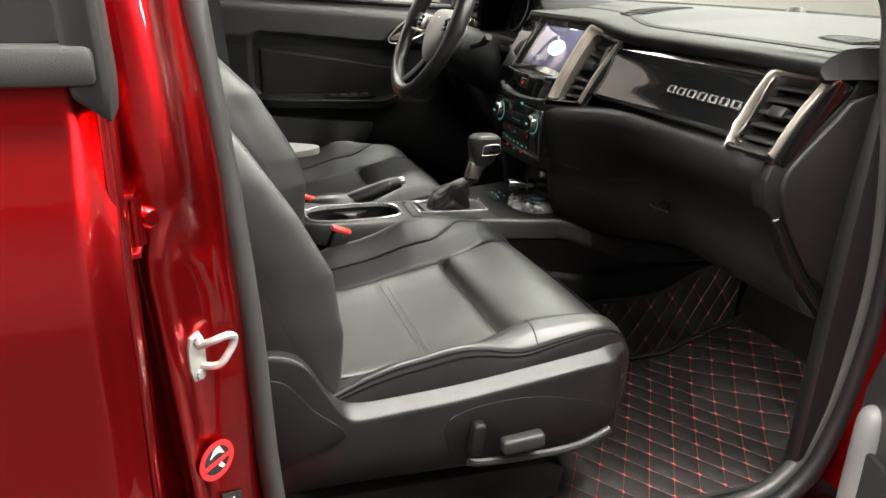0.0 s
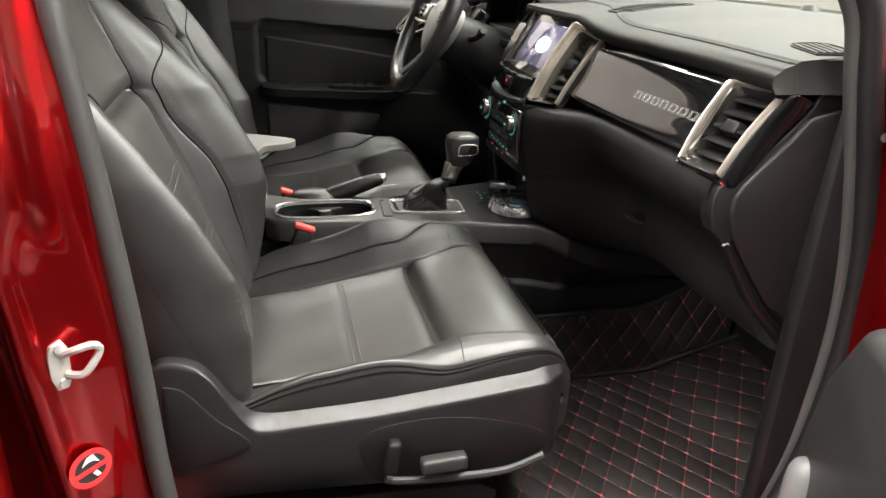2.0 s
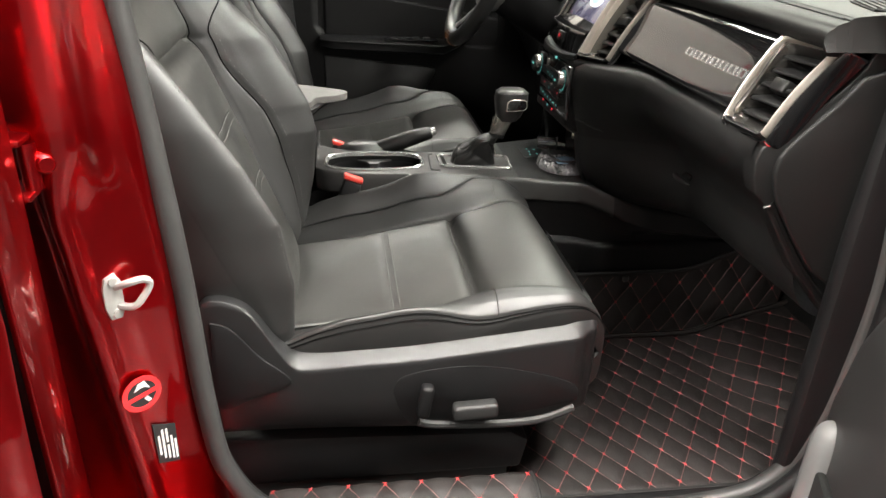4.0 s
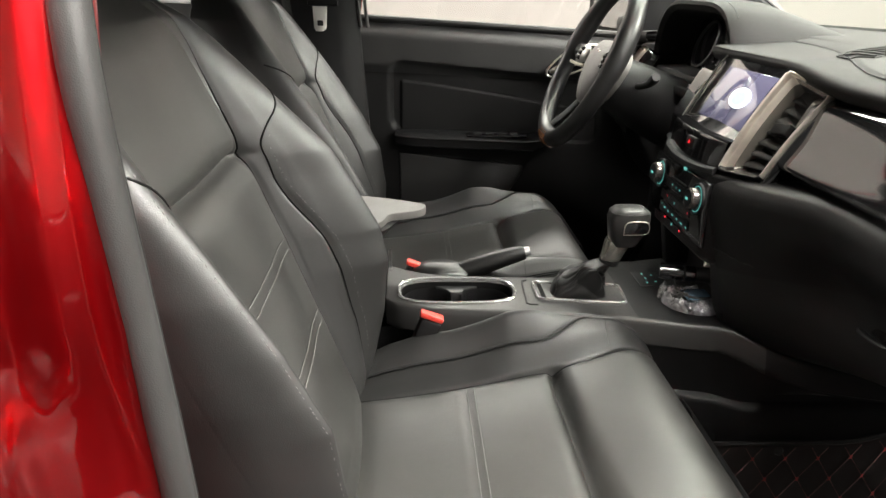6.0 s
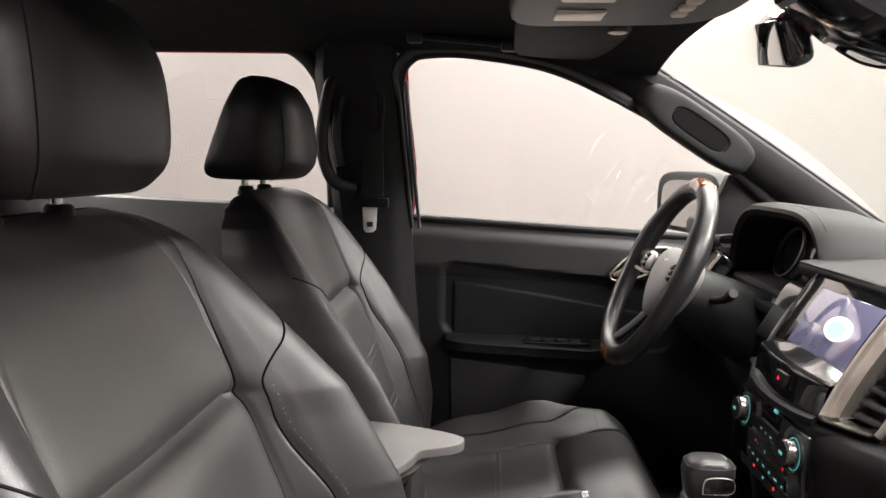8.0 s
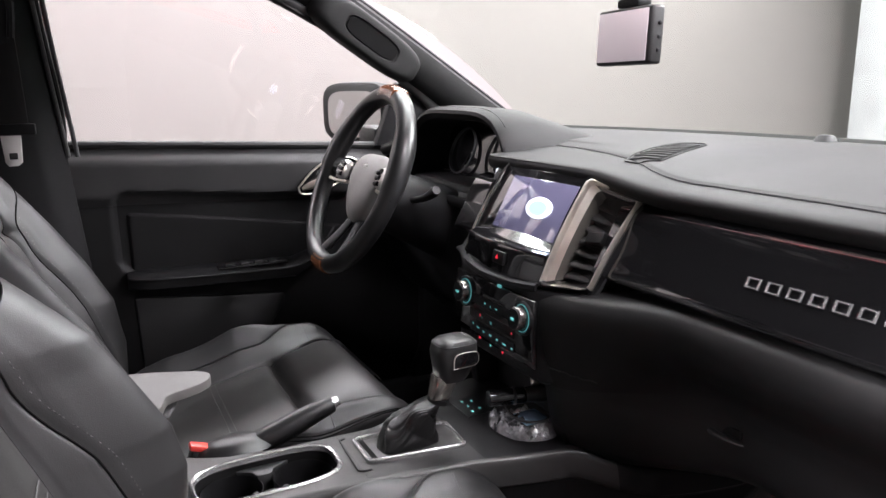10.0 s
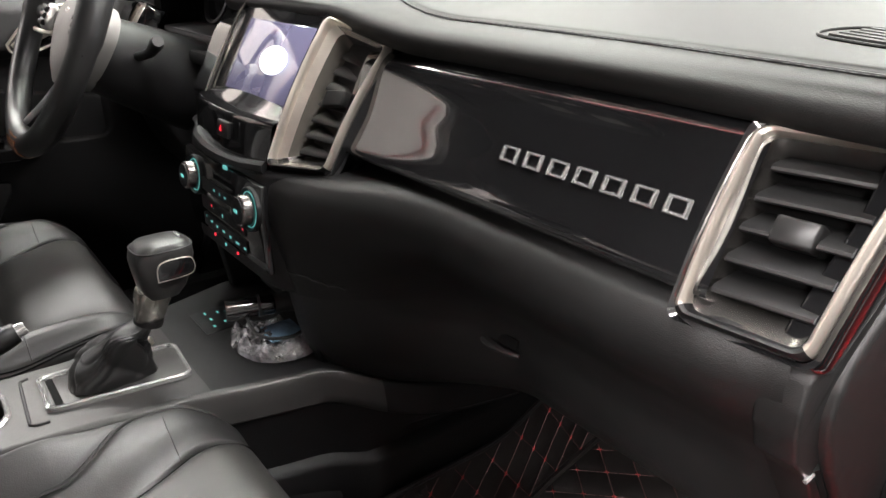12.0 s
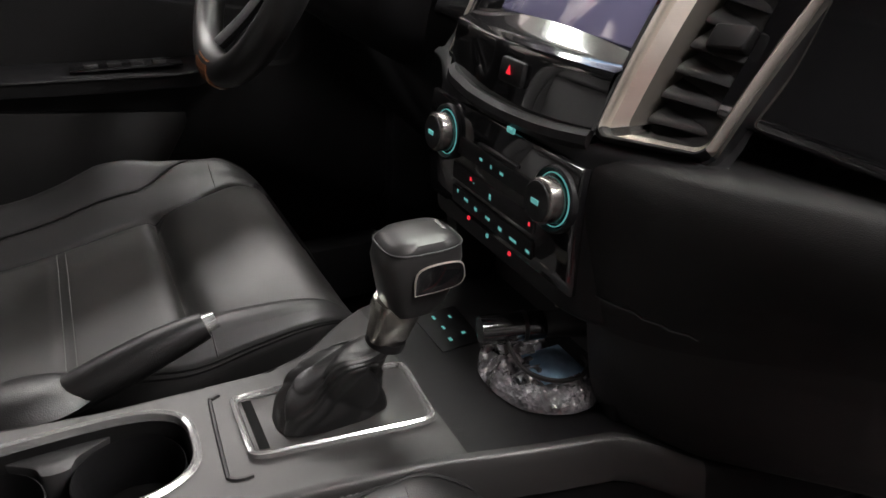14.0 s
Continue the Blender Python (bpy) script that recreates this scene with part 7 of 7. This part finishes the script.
bmesh.ops.transform(bm, matrix=MM, verts=bm.verts)
part("housing", bm, GLOSS, mirror, "dark housing")
bm = box(-0.0195, 0, 0, 0.003, 0.185, 0.066, 0.001)
bmesh.ops.transform(bm, matrix=MM, verts=bm.verts)
part("mirror_glass", bm, MIRROR, mirror, "mirror glass")
part("stem", tube(spline([(0.76, 0.13, 1.66), (0.80, 0.07, 1.66), (0.84, 0.03, 1.66)], 8), 0.010, 10), PLASTIC, mirror)
cover = thing("sensor_cover", (0.80, 0.0, 1.65), "black camera cover on the windscreen behind the mirror", "sensor cover")
part("shell", loft([[Vector((x, yc_ + w * c, z + h * s)) for c, s in [(-1, 0.6), (-0.9, -0.3), (-0.5, -0.8), (0.5, -0.8), (0.9, -0.3), (1, 0.6)]] for x, yc_, w, z, h in [(0.70, 0.03, 0.075, 1.70, 0.03), (0.76, 0.025, 0.085, 1.665, 0.045), (0.83, 0.005, 0.08, 1.62, 0.035), (0.89, -0.005, 0.07, 1.592, 0.012)]]), GLOSS, cover)
part("lens_housing", box(0.80, -0.055, 1.655, 0.03, 0.02, 0.025, 0.006), PLASTIC, cover, "lens housing")
# dash camera
dc = thing("dash_camera", (0.86, -0.125, 1.5), "grey-screened dash camera hanging from a suction mount", "dash camera")
D = pose(0.845, -0.130, 1.495, 0, 3, -3)
for nm, b, mt, lb in [("body", box(0.006, 0.012, 0, 0.022, 0.122, 0.078, 0.005, segments=3), PLASTIC_LIGHT, "charcoal camera body"), ("screen", box(-0.0052, 0.014, 0, 0.002, 0.110, 0.069, 0.0008), CAM_SCREEN, "blank grey screen")]:
    bmesh.ops.transform(b, matrix=D, verts=b.verts)
    part(nm, b, mt, dc, lb)
for k in range(3):
    b = box(0.008, -0.0495, 0.015 - 0.018 * k, 0.005, 0.0022, 0.005, 0.001)
    bmesh.ops.transform(b, matrix=D, verts=b.verts)
    part("button", b, PLASTIC, dc)
part("mount_foot", box(0.862, -0.115, 1.541, 0.025, 0.045, 0.012, 0.003), PLASTIC, dc)
part("mount_neck", tube([(0.862, -0.112, 1.545), (0.872, -0.108, 1.585)], [0.016, 0.014], 14), PLASTIC, dc)
part("mount_knuckle", tube([(0.868, -0.135, 1.575), (0.868, -0.085, 1.575)], 0.012, 14), PLASTIC, dc)
part("suction_cup", turned([(0.012, 0), (0.014, 0.016), (0.020, 0.024), (0.027, 0.029), (0.0285, 0.033)], (0.35, 0.05, 0.93), (0.875, -0.106, 1.588), 28), BLACK_RUBBER, dc, "black suction cup")
part("cable", tube(spline([(0.86, -0.165, 1.545), (0.87, -0.20, 1.56), (0.875, -0.205, 1.585), (0.87, -0.17, 1.592), (0.86, -0.10, 1.588), (0.84, -0.04, 1.585), (0.80, 0.04, 1.60), (0.74, 0.085, 1.66), (0.70, 0.09, 1.70)], 50), 0.0022, 6), BLACK_RUBBER, dc)
part("cable", tube(spline([(0.86, -0.150, 1.545), (0.872, -0.19, 1.555), (0.878, -0.196, 1.575), (0.872, -0.16, 1.585), (0.86, -0.10, 1.583)], 30), 0.002, 6), BLACK_RUBBER, dc)

# pedals
ped = thing("pedals", (1.02, 0.33, 0.75), "dark foot pedals under the steering column", "pedal")
part("pedal_pad", box(0.98, 0.28, 0.74, 0.02, 0.05, 0.16, 0.006, pose(0, 0, 0, 0, 28, 0)), PEDAL, ped, "accelerator pad")
part("pedal_pad", box(0.99, 0.40, 0.78, 0.02, 0.09, 0.06, 0.006, pose(0, 0, 0, 0, 35, 0)), PEDAL, ped, "brake pad")
part("pedal_arm", tube([(1.0, 0.40, 0.80), (1.08, 0.40, 1.0)], 0.01, 8), PEDAL, ped)

# ---- floor mat ----
QUILT = (0.0518, 0.0755)


def quilt(u, v, o, QX, QY):
    """Height of the padding, 0 on the quilting lines and 1 in the middle of a diamond."""
    a, b = (u - o[0]) / QX + (v - o[1]) / QY, (u - o[0]) / QX - (v - o[1]) / QY
    return abs(math.sin(math.pi * a) * math.sin(math.pi * b)) ** 0.5


def mat_piece(name, fn, u0, u1, v0, v1, parent, o, step=0.005, keep=None, diamond=QUILT):
    QX, QY = diamond
    nu, nv = int((u1 - u0) / step) + 1, int((v1 - v0) / step) + 1
    bm = bmesh.new()
    vs = {}
    for i in range(nu + 1):
        for j in range(nv + 1):
            u, v = u0 + (u1 - u0) * i / nu, v0 + (v1 - v0) * j / nv
            p, nrm = fn(u, v)
            rim = sstep(0.0, 0.014, min(u - u0, u1 - u, v - v0, v1 - v))
            vs[i, j] = bm.verts.new(p + nrm * 0.0042 * quilt(u, v, o, QX, QY) * rim)
    for i in range(nu):
        for j in range(nv):
            u, v = u0 + (u1 - u0) * (i + 0.5) / nu, v0 + (v1 - v0) * (j + 0.5) / nv
            if keep is None or keep(u, v):
                bm.faces.new((vs[i, j], vs[i + 1, j], vs[i + 1, j + 1], vs[i, j + 1]))
    bmesh.ops.delete(bm, geom=[v for v in bm.verts if not v.link_faces], context="VERTS")
    piece = part(name, bm, MAT_SKIN, parent, angle=80)
    st = bmesh.new()
    for a in range(-40, 40):
        for b in range(-40, 40):
            u, v = o[0] + (a + b) * QX / 2, o[1] + (a - b) * QY / 2
            if u0 + 0.004 < u < u1 - 0.004 and v0 + 0.004 < v < v1 - 0.004 and (keep is None or keep(u, v)):
                p, nrm = fn(u, v)
                pu, pv = fn(u + QX * 0.1, v)[0] - p, fn(u, v + QY * 0.1)[0] - p
                for d in (pu + pv, pu - pv):
                    d = d.normalized() * 0.0038
                    tube([p - d + nrm * 0.0018, p + nrm * 0.003, p + d + nrm * 0.0018], 0.0010, 4, bm=st)
    ln = bmesh.new()
    for sgn in (1, -1):
        for a in range(-40, 40):
            run = []
            for k in range(-200, 201):
                v = o[1] + k * QY / 8
                u = o[0] + a * QX + sgn * (v - o[1]) * QX / QY
                ok = u0 + 0.003 < u < u1 - 0.003 and v0 + 0.003 < v < v1 - 0.003 and (keep is None or keep(u, v))
                if ok:
                    p, nrm = fn(u, v)
                    run.append(p + nrm * 0.0012)
                if (not ok or k == 200) and run:
                    if len(run) > 2:
                        tube(run, 0.0007, 4, bm=ln)
                    run = []
    tagged(part("seam_stitching", ln, MAT_SEAM, piece, "dull red seam thread"), kind="stuff")
    tagged(part("cross_stitching", st, MAT_RED, piece, "red cross stitches"), kind="stuff")
    return piece


mat = thing("floor_mat", (0.75, -0.47, 0.56), "black quilted floor mat with red cross stitches", "floor mat")


def floor_fn(u, v):
    z = 0.565 + 0.28 * max(0.0, u - 0.98) * sstep(0.95, 1.08, u)
    return Vector((u, v, z)), Vector((-0.3 * sstep(0.95, 1.08, u), 0, 1)).normalized()


def wall_fn(u, v):
    # v runs up the tunnel side from the floor
    return Vector((u, -0.212 - v * 0.02, floor_fn(u, 0)[0].z + 0.003 + v * (1 + 0.12 * sstep(0.93, 1.05, u)))), Vector((0, -1, 0.02))


def edge_keep(u, v):
    return v > -0.668 + 0.02 * sstep(0.95, 1.2, u)


floor_piece = mat_piece("mat_floor", floor_fn, 0.30, 1.225, -0.668, -0.212, mat, (0.708, -0.609), keep=edge_keep)
mat_piece("mat_side", wall_fn, 0.56, 1.20, 0.0, 0.160, mat, (0.848, 0.0465), diamond=(0.0545, 0.081))
part("mat_binding", tube([wall_fn(u, 0.158)[0] + Vector((0, -0.002, 0)) for u in np.linspace(0.56, 1.20, 30)], 0.004, 6), BLACK_RUBBER, mat, "black binding")
part("mat_binding", tube([wall_fn(u, 0.0)[0] + Vector((0, -0.005, 0.004)) for u in np.linspace(0.56, 1.22, 40)], 0.0055, 6), MAT_SKIN, mat, "folded black seam strip")
part("mat_binding", tube(spline([(0.30, -0.664, 0.568), (0.6, -0.664, 0.568), (0.85, -0.666, 0.568), (1.0, -0.664, 0.574), (1.15, -0.652, 0.615)], 20), 0.005, 6), BLACK_RUBBER, mat)


def flap_fn(u, v):
    # v runs from the inner edge outwards, over the sill
    return Vector((u, -0.672 - v, 0.628 + 0.03 * sstep(0.0, 0.03, v) - 0.25 * max(0.0, v - 0.05))), Vector((0, -0.1, 1)).normalized()


sill_mat = thing("sill_mat", (0.35, -0.72, 0.60), "black quilted sill mat with red cross stitches and bound edge", "floor mat")
mat_piece("mat_flap", flap_fn, 0.14, 0.515, 0.0, 0.125, sill_mat, (0.30, 0.03))
part("mat_binding", tube([flap_fn(u, 0.0)[0] for u in np.linspace(0.14, 0.515, 20)] + [flap_fn(0.515, v)[0] for v in np.linspace(0.012, 0.125, 10)], 0.004, 6), BLACK_RUBBER, sill_mat, "black binding")
part("snap_button", disc((0.833, -0.219, 0.712), (0, -1, 0.02), 0.008, 0.006, 0.004, 14, bevel=0.001), PLASTIC_LIGHT, mat)
